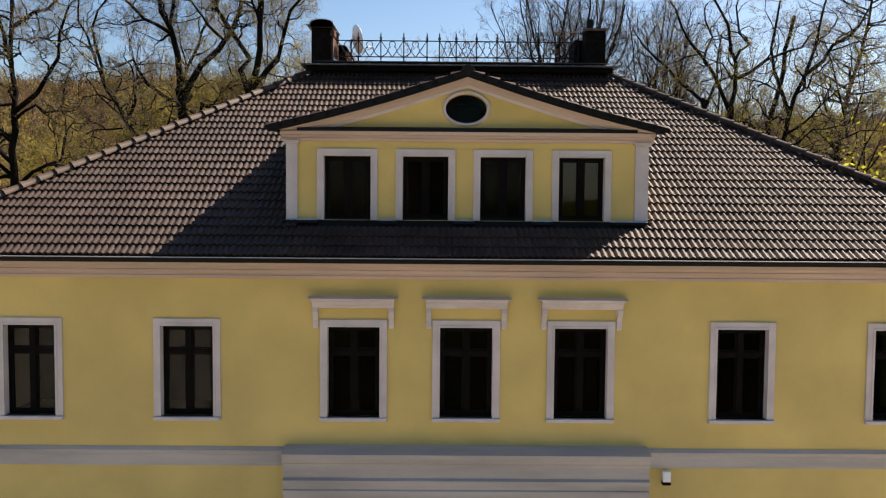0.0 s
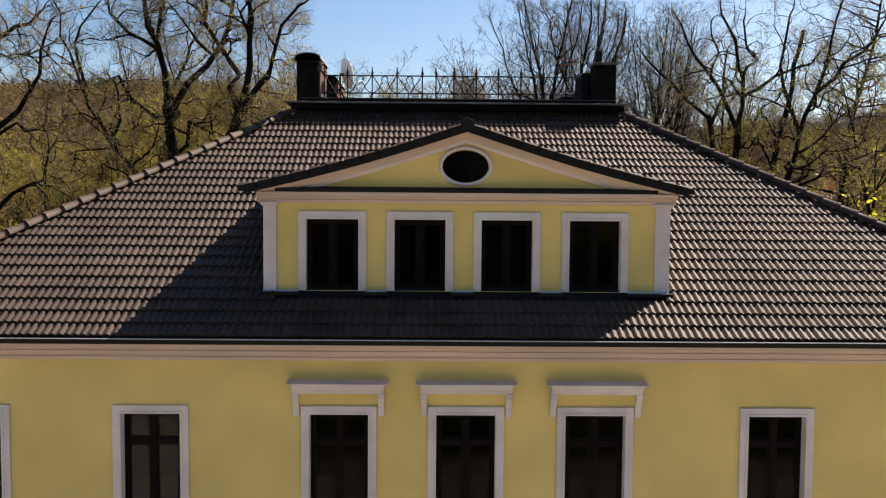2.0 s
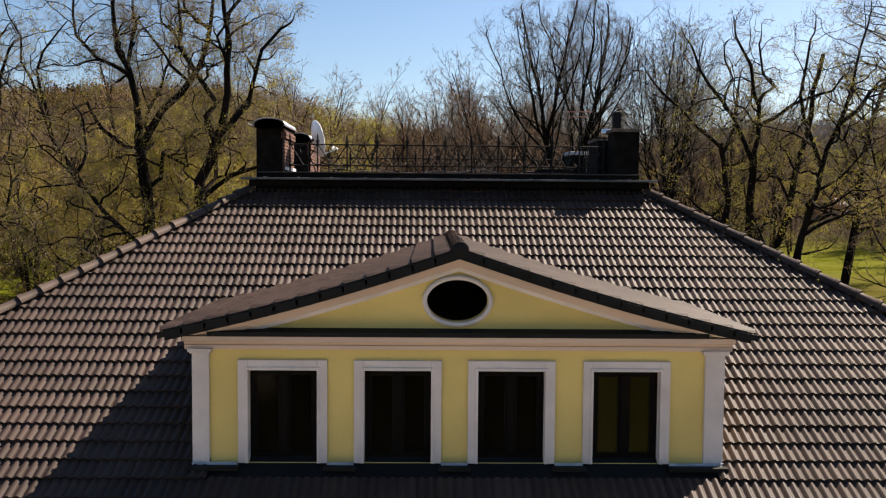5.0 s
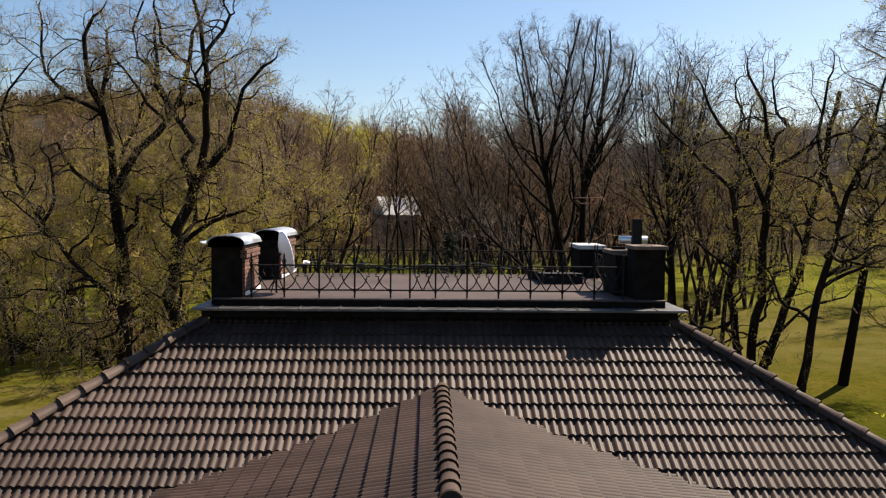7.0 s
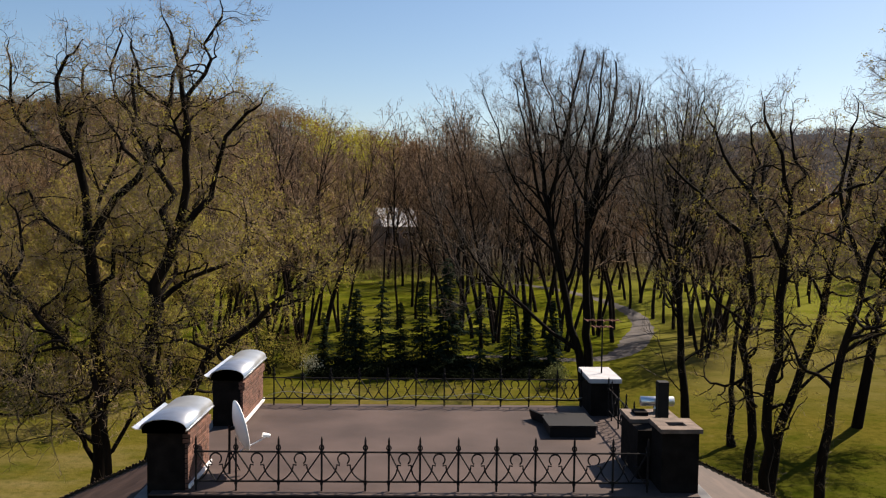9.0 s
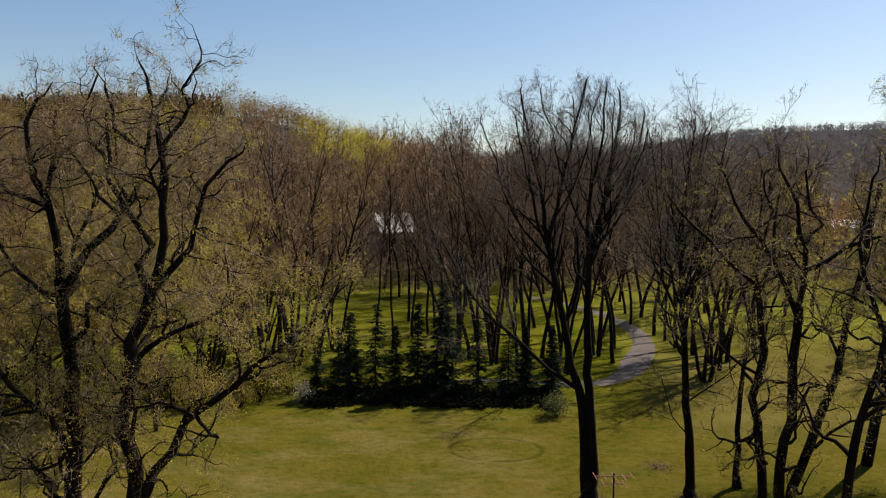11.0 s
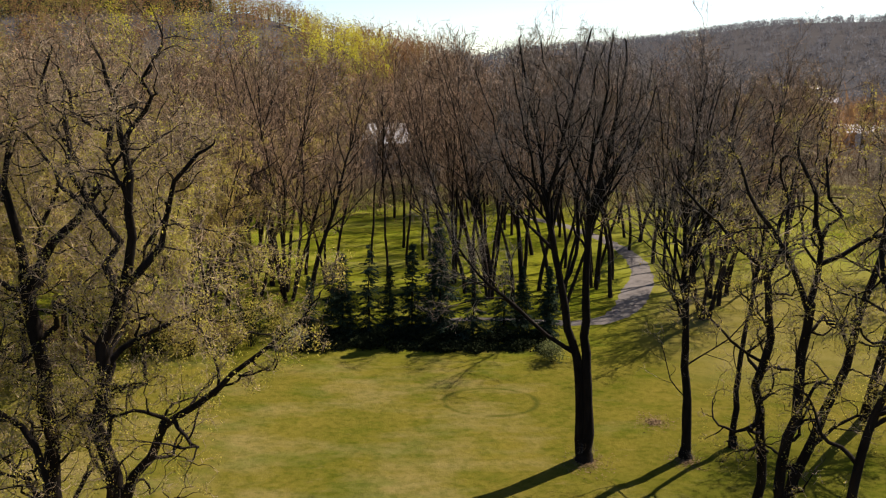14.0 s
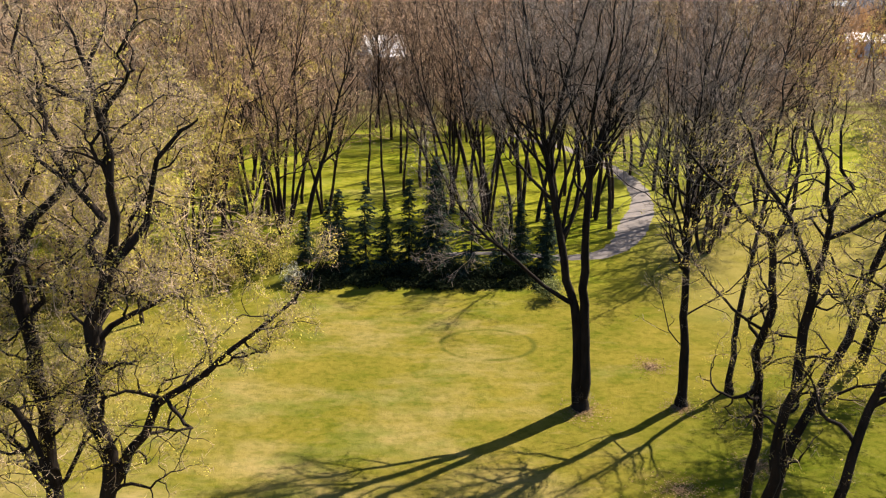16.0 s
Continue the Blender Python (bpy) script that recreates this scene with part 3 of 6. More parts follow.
for name, org, acr, up, w0, cuts in (
        ("side_roof_tiles", (EX0, 0, EAVE_Z - 0.14), (0, -1, 0), (RUN, 0, RUN * PITCH), (-EY1, -EAVE_Y), [(HIPL, -hl), (Vector((EX0, EY1, 0)), Vector((-1, -1, 0)))]),
        ("side_roof_tiles", (EX1, 0, EAVE_Z - 0.14), (0, 1, 0), (-RUN, 0, RUN * PITCH), (EAVE_Y, EY1), [(HIPR, -hr), (Vector((EX1, EY1, 0)), Vector((1, -1, 0)))]),
        ("back_roof_tiles", (0, EY1, EAVE_Z), (-1, 0, 0), (0, -RUN, RUN * PITCH), (-EX1, -EX0), [(Vector((EX0, EY1, 0)), Vector((1, 1, 0))), (Vector((EX1, EY1, 0)), Vector((-1, 1, 0)))])):
    m = tile_frame(org, acr, up)
    v2, f2, _ = lay_tiles(m, lambda v: (w0[0] + v * RUN / SLOPE, w0[1] - v * RUN / SLOPE), NROWS, shape=(np.array(PLAIN_V), PLAIN_F))
    tagged(vpart(name, clip_flat(v2, f2, cuts), TILES, "", True), kind="stuff")
roof_deck("roof_deck", [(EX0, EAVE_Y, EAVE_Z), (EX1, EAVE_Y, EAVE_Z), (PX1, PY0, PZ), (PX0, PY0, PZ)])
roof_deck("roof_deck", [(EX0, EY1, EAVE_Z - 0.14), (EX0, EAVE_Y, EAVE_Z - 0.14), (PX0, PY0, PZ - 0.14), (PX0, PY1, PZ - 0.14)])
roof_deck("roof_deck", [(EX1, EAVE_Y, EAVE_Z - 0.14), (EX1, EY1, EAVE_Z - 0.14), (PX1, PY1, PZ - 0.14), (PX1, PY0, PZ - 0.14)])
roof_deck("roof_deck", [(EX1, EY1, EAVE_Z), (EX0, EY1, EAVE_Z), (PX0, PY1, PZ), (PX1, PY1, PZ)])


def cap_row(name, a, b, r, length, label):
    """A line of overlapping half-round ridge tiles from a (low) to b."""
    a, b = Vector(a), Vector(b)
    d = (b - a)
    n = max(1, round(d.length / length))
    d.normalize()
    side = d.cross(Vector((0, 0, 1))).normalized()
    out = side.cross(d)
    step = (b - a).length / n
    me = bpy.data.meshes.new(name)
    vs, fs = [], []
    k = 9
    for end, (dist, rr, lift) in enumerate(((-0.03, r * 1.1, 0.018), (0.05, r * 1.1, 0.018), (0.055, r * 1.0, 0.012), (step + 0.02, r * 0.92, 0.0))):
        for i in range(k):
            t = math.pi * (i / (k - 1)) * 1.1 - 0.05 * math.pi
            vs.append((rr * math.cos(t), dist, rr * math.sin(t) * 0.85 + lift))
    for e2 in range(3):
        for i in range(k - 1):
            p = e2 * k + i
            fs.append((p, p + 1, p + k + 1, p + k))
    fs.append(tuple(range(k)))
    me.from_pydata(vs, [], fs)
    me.materials.append(TILE)
    me.shade_smooth()
    m = Matrix((side, d, out)).transposed().to_4x4()
    for i in range(n):
        ob = new(name, me)
        m2 = m.copy()
        m2.translation = a + d * (step * i)
        child(ob)
        ob.matrix_basis = m2
        if label and i == 0:
            ob["label"] = label


cap_row("hip_tile", HIPL + Vector((0, 0, 0.07)), Vector((PX0, PY0, PZ + 0.07)), 0.12, 0.40, "brown half-round hip tile")
cap_row("hip_tile", HIPR + Vector((0, 0, 0.07)), Vector((PX1, PY0, PZ + 0.07)), 0.12, 0.40, "brown half-round hip tile")

# gutter along the eaves
bm = bmesh.new()
profile_x(bm, [(EAVE_Y - 0.02 - 0.075 * math.cos(t * math.pi / 8) , EAVE_Z - 0.02 - 0.075 * math.sin(t * math.pi / 8)) for t in range(9)] + [(EAVE_Y + 0.045, EAVE_Z - 0.02), (EAVE_Y + 0.03, EAVE_Z - 0.03), (EAVE_Y - 0.02, EAVE_Z - 0.08), (EAVE_Y - 0.085, EAVE_Z - 0.025)], EX0, EX1)
gut = vpart("gutter", bm, DARK_METAL, "dark half-round eaves gutter")
bm = bmesh.new()
tube(bm, [(EX0, EAVE_Y - 0.095, EAVE_Z - 0.012), (EX1, EAVE_Y - 0.095, EAVE_Z - 0.012)], 0.011, 6)
under(part("gutter_bead", bm, SLAB, None), gut)

# ---- the dormer ----
DWIN = [(-2.41, -1.43), (-0.76, 0.20), (0.87, 1.83), (2.52, 3.48)]
DZ0, DZ1 = 8.02, 9.36
bm = bmesh.new()
wall_with_holes(bm, -2.97, 4.13, 7.9, 9.66, DFY, DFY + 0.25, [(a, b, DZ0, DZ1) for a, b in DWIN])
vpart("dormer_wall", bm, YELLOW, "yellow rendered dormer front")
vpart("dormer_cheek", boxes((-3.17, -2.97, DFY + 0.02, 20.6, 7.8, 9.9)), YELLOW)
vpart("dormer_cheek", boxes((4.13, 4.33, DFY + 0.02, 20.6, 7.8, 9.9)), YELLOW)
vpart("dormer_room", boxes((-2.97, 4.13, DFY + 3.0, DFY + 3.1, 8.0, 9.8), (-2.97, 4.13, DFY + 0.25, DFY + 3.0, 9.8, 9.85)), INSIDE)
for x0, x1 in DWIN:
    window_unit(x0, x1, DZ0, DZ1, DFY + 0.10, False, "window", GLASS_COATED if x0 > 2 else GLASS)
    surround(x0, x1, DZ0, DZ1, DFY, 0.145, False)
for x0, x1 in ((-3.20, -2.96), (4.12, 4.40)):
    bm = boxes((x0, x1, DFY - 0.05, DFY + 0.02, 8.0, 9.60), (x0 - 0.03, x1 + 0.03, DFY - 0.075, DFY + 0.02, 9.60, 9.63), (x0 - 0.05, x1 + 0.05, DFY - 0.10, DFY + 0.02, 9.63, 9.67), bevel=0.006)
    vpart("dormer_pilaster", bm, TRIM, "off-white corner pilaster")
edges = [-3.2] + [v for w in DWIN for v in (w[0] - 0.145, w[1] + 0.145)] + [4.4]
for x0, x1 in zip(edges[0::2], edges[1::2]):
    vpart("flashing_apron", boxes((x0 - 0.04, x1 + 0.04, DFY - 0.20, DFY - 0.087, 7.95, 8.008), bevel=0.006), DARK_METAL, "dark lead apron over the tiles")
    vpart("base_flashing", boxes((x0 - 0.0, x1 + 0.0, DFY - 0.085, DFY - 0.052, 8.0, 8.04), bevel=0.004), FLASH, "pale lead flashing strip")
bm = bmesh.new()
y = DFY
profile_x(bm, [(y + 0.25, 9.66), (y - 0.05, 9.66), (y - 0.06, 9.72), (y - 0.04, 9.725), (y - 0.09, 9.77), (y - 0.16, 9.79), (y - 0.17, 9.86), (y + 0.25, 9.87)], -3.30, 4.50)
vpart("dormer_entablature", bm, CORNICE, "pinkish white moulded dormer entablature")
bm = bmesh.new()
profile_x(bm, [(y + 0.0, 9.872), (y - 0.185, 9.862), (y - 0.185, 9.925), (y, 9.965)], -2.95, 4.12)
vpart("pediment_flashing", bm, DARK_METAL, "black sheet-metal flashing")

# tympanum with its oval opening
OX, OZ, OA, OB = 0.565, 10.36, 0.435, 0.305


def rake(u_off):
    """Points of the gable line, lowered by u_off, from left to right."""
    return [(DX + DHALF * s, dormer_z(DX + DHALF * s) - u_off) for s in np.linspace(-1, 1, 25)]


def tympanum(y0, y1):
    bm = bmesh.new()
    k = 48
    ring = [(OX + OA * math.cos(2 * math.pi * i / k), OZ + OB * math.sin(2 * math.pi * i / k)) for i in range(k)]
    outer = []
    for x, z in ring:
        dx, dz = x - OX, z - OZ
        best = 99.0
        for t in np.linspace(0.2, 12, 900):
            px, pz = OX + dx * t, OZ + dz * t
            if pz < 9.86 or pz > dormer_z(px) - 0.06 or abs(px - DX) > DHALF - 0.3:
                best = t
                break
        outer.append((OX + dx * best, OZ + dz * best))
    vs = [[bm.verts.new((x, yy, z)) for x, z in loop] for yy in (y0, y1) for loop in (ring, outer)]
    for i in range(k):
        j = (i + 1) % k
        bm.faces.new((vs[0][i], vs[0][j], vs[1][j], vs[1][i]))
        bm.faces.new((vs[2][i], vs[3][i], vs[3][j], vs[2][j]))
        bm.faces.new((vs[0][j], vs[0][i], vs[2][i], vs[2][j]))
    bmesh.ops.recalc_face_normals(bm, faces=bm.faces[:])
    return bm


vpart("tympanum", tympanum(DFY + 0.0, DFY + 0.2), YELLOW, "yellow rendered pediment field")
bm = bmesh.new()
k = 48
prof = ((1.0, 0.02), (1.0, -0.05), (1.07, -0.06), (1.16, -0.05), (1.17, 0.01))
for i in range(k):
    t0, t1 = 2 * math.pi * i / k, 2 * math.pi * (i + 1) / k
    for (f0, d0), (f1, d1) in zip(prof, prof[1:]):
        bm.faces.new([bm.verts.new((OX + (OA + 0.4 * (f - 1)) * math.cos(t), DFY + d, OZ + (OB + 0.4 * (f - 1)) * math.sin(t))) for f, d, t in ((f0, d0, t0), (f1, d1, t0), (f1, d1, t1), (f0, d0, t1))])
bmesh.ops.remove_doubles(bm, verts=bm.verts[:], dist=0.0005)
vpart("oval_surround", bm, TRIM, "off-white oval window ring", True)
bm = bmesh.new()
bm.faces.new([bm.verts.new((OX + (OA + 0.02) * math.cos(2 * math.pi * i / k), DFY + 0.16, OZ + (OB + 0.02) * math.sin(2 * math.pi * i / k))) for i in range(k)])
ov = vpart("oval_window", bm, GLASS, "dark oval attic window")
ov.visible_shadow = False

# raking cornices: stepped bands along the gable line
for off0, off1, yo, mat, nm in ((0.02, 0.13, 0.20, CORNICE, "raking_cornice"), (0.13, 0.20, 0.13, CORNICE, "raking_moulding"), (0.20, 0.26, 0.06, TRIM, "raking_fillet")):
    for side in (0, 1):
        pts = rake(0)[:13] if side == 0 else rake(0)[12:]
        bm = bmesh.new()
        rows = []
        for x, z in pts:
            lim = max(0.0, (z - 9.875))
            a, b = z - min(off0, lim), z - min(off1, lim)
            rows.append([bm.verts.new(p) for p in ((x, DFY - yo, a), (x, DFY - yo * 0.8, b), (x, DFY + 0.0, b), (x, DFY + 0.0, a))])
        for p, s in zip(rows, rows[1:]):
            for i in range(4):
                bm.faces.new((p[i], p[(i + 1) % 4], s[(i + 1) % 4], s[i]))
        bmesh.ops.remove_doubles(bm, verts=bm.verts[:], dist=0.0005)
        bmesh.ops.recalc_face_normals(bm, faces=bm.faces[:])
        vpart(nm, bm, mat, "pinkish white raking cornice" if off0 < 0.1 else "")

# dormer roof: boarding, verge and tiles on its two flared slopes
DY0 = 17.08
for s in (-1, 1):
    bm = bmesh.new()
    rows = []
    for u in np.linspace(0, 1, 13):
        x = DX + s * DHALF * u
        z = dormer_z(x) + 0.02
        yb = EAVE_Y + (z - EAVE_Z) / PITCH + 0.4
        rows.append([bm.verts.new(p) for p in ((x, DY0, z), (x, yb, z), (x, yb, z - 0.05), (x, DY0, z - 0.05))])
    for p, q2 in zip(rows, rows[1:]):
        for i in range(4):
            bm.faces.new((p[i], p[(i + 1) % 4], q2[(i + 1) % 4], q2[i]))
    bmesh.ops.recalc_face_normals(bm, faces=bm.faces[:])
    vpart("dormer_roof_deck", bm, DARK_METAL)
    # dark verge board under the tile ends
    bm = bmesh.new()
    rows = []
    for u in np.linspace(0, 1, 13):
        x = DX + s * (DHALF + 0.02) * u
        z = dormer_z(x)
        rows.append([bm.verts.new(p) for p in ((x, DY0 - 0.03, z + 0.085), (x, DY0 + 0.0, z + 0.085), (x, DY0 + 0.0, z - 0.075), (x, DY0 - 0.03, z - 0.075))])
    for p, q2 in zip(rows, rows[1:]):
        for i in range(4):
            bm.faces.new((p[i], p[(i + 1) % 4], q2[(i + 1) % 4], q2[i]))
    bmesh.ops.recalc_face_normals(bm, faces=bm.faces[:])
    vpart("verge_board", bm, DARK_METAL, "black metal verge")
    vs, fs = [], []
    nrow = 13
    for r in range(nrow):
        u0, u1 = 1.02 - r * (1.02 / nrow), 1.02 - (r + 1) * (1.02 / nrow)
        p0, p1 = Vector((DX + s * DHALF * u0, 0, dormer_z(DX + s * DHALF * u0) + 0.02)), Vector((DX + s * DHALF * u1, 0, dormer_z(DX + s * DHALF * u1) + 0.02))
        m = tile_frame((p0.x, DY0, p0.z), (0, s, 0), p1 - p0)
        mm = np.array(m)
        # the turned-down end of each row
        lift = 0.034
        low = p0 - (p1 - p0) * 0.10
        sec = [(low.x, low.z + lift + 0.012), (p1.x, p1.z + lift - 0.005), (p1.x, p1.z - 0.05), (low.x, low.z - 0.04)]
        bm = bmesh.new()
        fa, fb = [bm.verts.new((x, DY0 - 0.055, z)) for x, z in sec], [bm.verts.new((x, DY0 - 0.02, z)) for x, z in sec]
        bm.faces.new(fa)
        bm.faces.new(fb[::-1])
        for i in range(4):
            bm.faces.new((fa[i], fb[i], fb[(i + 1) % 4], fa[(i + 1) % 4]))
        bmesh.ops.recalc_face_normals(bm, faces=bm.faces[:])
        vpart("verge_tile", bm, DARK_METAL)
        ylen = EAVE_Y + (p0.z + 0.1 - EAVE_Z) / PITCH + 0.35 - DY0
        for kk in range(math.ceil(ylen / COVER)):
            sc = ((p1 - p0).length + 0.05) / (ROW + 0.05)
            pts = TVN * np.array([1, sc, 1.4]) + np.array([(kk * COVER if s > 0 else -(kk + 1) * COVER), 0, 0])
            w = pts @ mm[:3, :3].T + mm[:3, 3]
            base = len(vs)
            vs.extend(map(tuple, w))
            fs.extend([tuple(i + base for i in f) for f in TF])
    nrm = Vector((0, -PITCH, 1))
    bm = clip_flat(vs, fs, [(Vector((0, EAVE_Y, EAVE_Z - 0.06)), nrm)])
    tagged(vpart("dormer_roof_tiles", bm, TILES, "brown roof tiles on the dormer", True), kind="stuff")
cap_row("ridge_tile", (DX, DY0 - 0.02, DRIDGE + 0.05), (DX, 22.45, DRIDGE + 0.05), 0.115, 0.37, "brown half-round ridge tile")
bm = bmesh.new()
bmesh.ops.create_uvsphere(bm, u_segments=12, v_segments=8, radius=0.12, matrix=Matrix.Translation((DX, DY0 - 0.02, DRIDGE + 0.06)) @ Matrix.Diagonal((1.1, 0.5, 1.0, 1)))
vpart("ridge_end_cap", bm, DARK_METAL, "black ridge end cap", True)

# ---- attic block, flat roof ----
# attic wall, moulding and parapet coloured near black for the shade on them
bm = boxes((PX0 + 0.06, PX1 - 0.06, PY0 + 0.06, PY0 + 0.3, PZ - 0.5, 12.235), (PX0 + 0.06, PX1 - 0.06, PY1 - 0.3, PY1 - 0.06, PZ - 0.5, 12.235),
           (PX0 + 0.06, PX0 + 0.3, PY0 + 0.3, PY1 - 0.3, PZ - 0.5, 12.235), (PX1 - 0.3, PX1 - 0.06, PY0 + 0.3, PY1 - 0.3, PZ - 0.5, 12.235))
vpart("attic_wall", bm, SOOT_SHADE, "dark weathered attic wall")
bm = boxes((PX0 - 0.20, PX1 + 0.20, PY0 - 0.26, PY0 + 0.10, 12.235, 12.28), (PX0 - 0.20, PX1 + 0.20, PY1 - 0.10, PY1 + 0.22, 12.235, 12.28),
           (PX0 - 0.20, PX0 + 0.10, PY0 + 0.10, PY1 - 0.10, 12.235, 12.28), (PX1 - 0.10, PX1 + 0.20, PY0 + 0.10, PY1 - 0.10, 12.235, 12.28), bevel=0.01)
vpart("attic_ledge", bm, LEDGE, "grey sheet-metal ledge")
xs = np.arange(PX0 + 0.3, PX1, 0.72)
for xj in xs:
    vpart("ledge_seam", boxes((xj - 0.012, xj + 0.012, PY0 - 0.265, PY0 + 0.08, 12.28, 12.296)), LEDGE)
vpart("attic_moulding", boxes((PX0 - 0.05, PX1 + 0.05, PY0 - 0.12, PY0 + 0.058, 12.10, 12.233), bevel=0.02), SOOT_SHADE)
for run in ((PX0 + 0.12, PX1 - 0.12, PY0 + 0.14, PY0 + 0.24), (PX0 + 0.12, PX1 - 0.12, PY1 - 0.24, PY1 - 0.14), (PX0 + 0.12, PX0 + 0.24, PY0 + 0.24, PY1 - 0.24), (PX1 - 0.24, PX1 - 0.12, PY0 + 0.24, PY1 - 0.24)):
    vpart("parapet", boxes((*run, 12.28, ROOF - 0.005)), SOOT_SHADE)
vpart("flat_roof", boxes((PX0 + 0.10, PX1 - 0.10, PY0 + 0.12, PY1 - 0.12, ROOF - 0.03, ROOF), bevel=0.01), BITUMEN, "brown-grey bitumen flat roof")


# ---- chimneys ----
brick_me = {}


def brick_piece(w, d, h):
    key = (round(w, 3), round(d, 3), round(h, 3))
    if key not in brick_me:
        bm = boxes((-w / 2, w / 2, -d / 2, d / 2, -h / 2, h / 2), bevel=0.004)
        me = bpy.data.meshes.new("brick")
        bm.to_mesh(me)
        bm.free()
        me.materials.append(BRICK)
        brick_me[key] = me
    return brick_me[key]


def chimney(x0, x1, y0, y1, z1, label, faces="r", corbel=True):
    c = thing("chimney", label, "chimney", at=((x0 + x1) / 2, (y0 + y1) / 2, ROOF))
    ox, oy = (x0 + x1) / 2, (y0 + y1) / 2
    # the core stays bare and near black on faces that lie in shade
    part("core", boxes((x0 - ox + 0.014, x1 - ox - 0.014, y0 - oy + 0.014, y1 - oy - 0.014, -0.35, z1 - ROOF)), SOOT_SHADE, c)
    n = int((z1 - ROOF + 0.3) / 0.077)
    for r in range(n):
        zc = z1 - ROOF - 0.04 - r * 0.077
        out = 0.035 if corbel and r in (1, 2) else 0.0
        if "r" in faces or "l" in faces:
            L = y1 - y0
            k = max(1, round(L / 0.255))
            for side in faces:
                if side not in "rl":
                    continue
                sx = (x1 - ox if side == "r" else x0 - ox)
                w = L / k
                row = [(-L / 2 + (i + 0.5) * w, w) for i in range(k)] if r % 2 else [(-L / 2 + (i + 1) * w, w) for i in range(k - 1)] + [(-L / 2 + w / 4, w / 2), (L / 2 - w / 4, w / 2)]
                for yy, bw in row:
                    ob = new("brick", brick_piece(0.05 + 2 * out, bw - 0.012, 0.063))
                    ob.parent = c
                    ob.location = (sx - (0.025 if side == "r" else -0.025), yy, zc)
        if "f" in faces:
            L = x1 - x0
            k = max(1, round(L / 0.255))
            for i in range(k):
                w = L / k
                ob = new("brick", brick_piece(w - 0.012, 0.05 + 2 * out, 0.063))
                ob.parent = c
                ob.location = (-L / 2 + (i + 0.5) * w, y0 - oy + 0.025, zc)
    return c


def barrel_cap(c, x0, x1, y0, y1, z, rise=0.19):
    """Curved zinc sheet over a chimney, on four short feet."""
    p = c.location
    bm = bmesh.new()
    k = 14
    cx, hw = (x0 + x1) / 2 - p.x, (x1 - x0) / 2
    loops = []
    for yy, dz in ((y0 - p.y, 0.0), (y1 - p.y, 0.0), (y1 - p.y, -0.012), (y0 - p.y, -0.012)):
        loops.append([bm.verts.new((cx + hw * math.cos(math.pi * i / k), yy, z - p.z + rise * math.sin(math.pi * i / k) ** 0.8 + dz)) for i in range(k + 1)])
    for q1, q2 in zip(loops, loops[1:] + loops[:1]):
        for i in range(k):
            bm.faces.new((q1[i], q1[i + 1], q2[i + 1], q2[i]))
    bmesh.ops.recalc_face_normals(bm, faces=bm.faces[:])
    cap = part("cap", bm, ZINC, c, "bright curved zinc sheet cap", True)
    bm = boxes((cx + hw - 0.012, cx + hw + 0.02, y0 - p.y, y1 - p.y, z - p.z - 0.014, z - p.z))
    # the flange on the outer side is bent upward
    low, top = [], []
    for dx, dz in ((0.012, 0.0), (-0.05, 0.0), (-0.11, 0.03)):
        for yy in (y0 - p.y, y1 - p.y):
            low.append(bm.verts.new((cx - hw + dx, yy, z - p.z + dz)))
            top.append(bm.verts.new((cx - hw + dx, yy, z - p.z + dz + 0.012)))
    for i in (0, 2):
        bm.faces.new((low[i], low[i + 1], low[i + 3], low[i + 2]))
        bm.faces.new((top[i], top[i + 2], top[i + 3], top[i + 1]))
        for e in (0, 1):
            bm.faces.new((low[i + e], low[i + 2 + e], top[i + 2 + e], top[i + e]))
    bm.faces.new((low[4], low[5], top[5], top[4]))
    bmesh.ops.recalc_face_normals(bm, faces=bm.faces[:])
    part("cap_flange", bm, ZINC, cap)
    k2 = 12
    for yy in (y0 - p.y + 0.02, y1 - p.y - 0.03):
        bm = bmesh.new()
        bm.faces.new([bm.verts.new((cx + (hw - 0.03) * math.cos(math.pi * i / k2), yy, z - p.z + (rise - 0.025) * math.sin(math.pi * i / k2) ** 0.8)) for i in range(k2 + 1)] + [bm.verts.new((cx - hw + 0.03, yy, z - p.z - 0.06)), bm.verts.new((cx + hw - 0.03, yy, z - p.z - 0.06))])
        bmesh.ops.solidify(bm, geom=bm.faces[:], thickness=0.02)
        part("cap_end", bm, SOOT_SHADE, cap, "sooty arched end plate")
    return cap


C1 = chimney(-3.70, -3.06, 24.02, 25.25, 13.38, "red brick chimney with curved zinc cap at the roof edge")
barrel_cap(C1, -3.72, -3.02, 23.80, 25.35, 13.42, 0.165)
C4 = chimney(-3.66, -3.05, 27.72, 29.72, 13.38, "longer red brick chimney with curved zinc cap")
barrel_cap(C4, -3.68, -3.01, 27.62, 29.85, 13.41, 0.17)
for c, x, y0, y1 in ((C1, -3.05, 24.0, 25.27), (C4, -3.04, 27.70, 29.74)):
    part("base_flashing", boxes((x - c.location.x, x - c.location.x + 0.03, y0 - c.location.y, y1 - c.location.y, 0.04, 0.11), bevel=0.004), WHITE, c, "white painted base strip")
# no bricks on these two: their shade is painted as a black body
C3 = chimney(4.03, 4.66, 28.72, 29.98, 13.12, "sooty dark chimney with white concrete slab", "")
part("cap", boxes((-0.345, 0.345, -0.66, 0.66, 0.70, 0.80), bevel=0.015), SLAB, C3, "white concrete cap slab")
C2 = chimney(4.20, 4.80, 24.02, 24.66, 13.36, "stepped sooty chimney with stone cap and flue pipe", "", False)
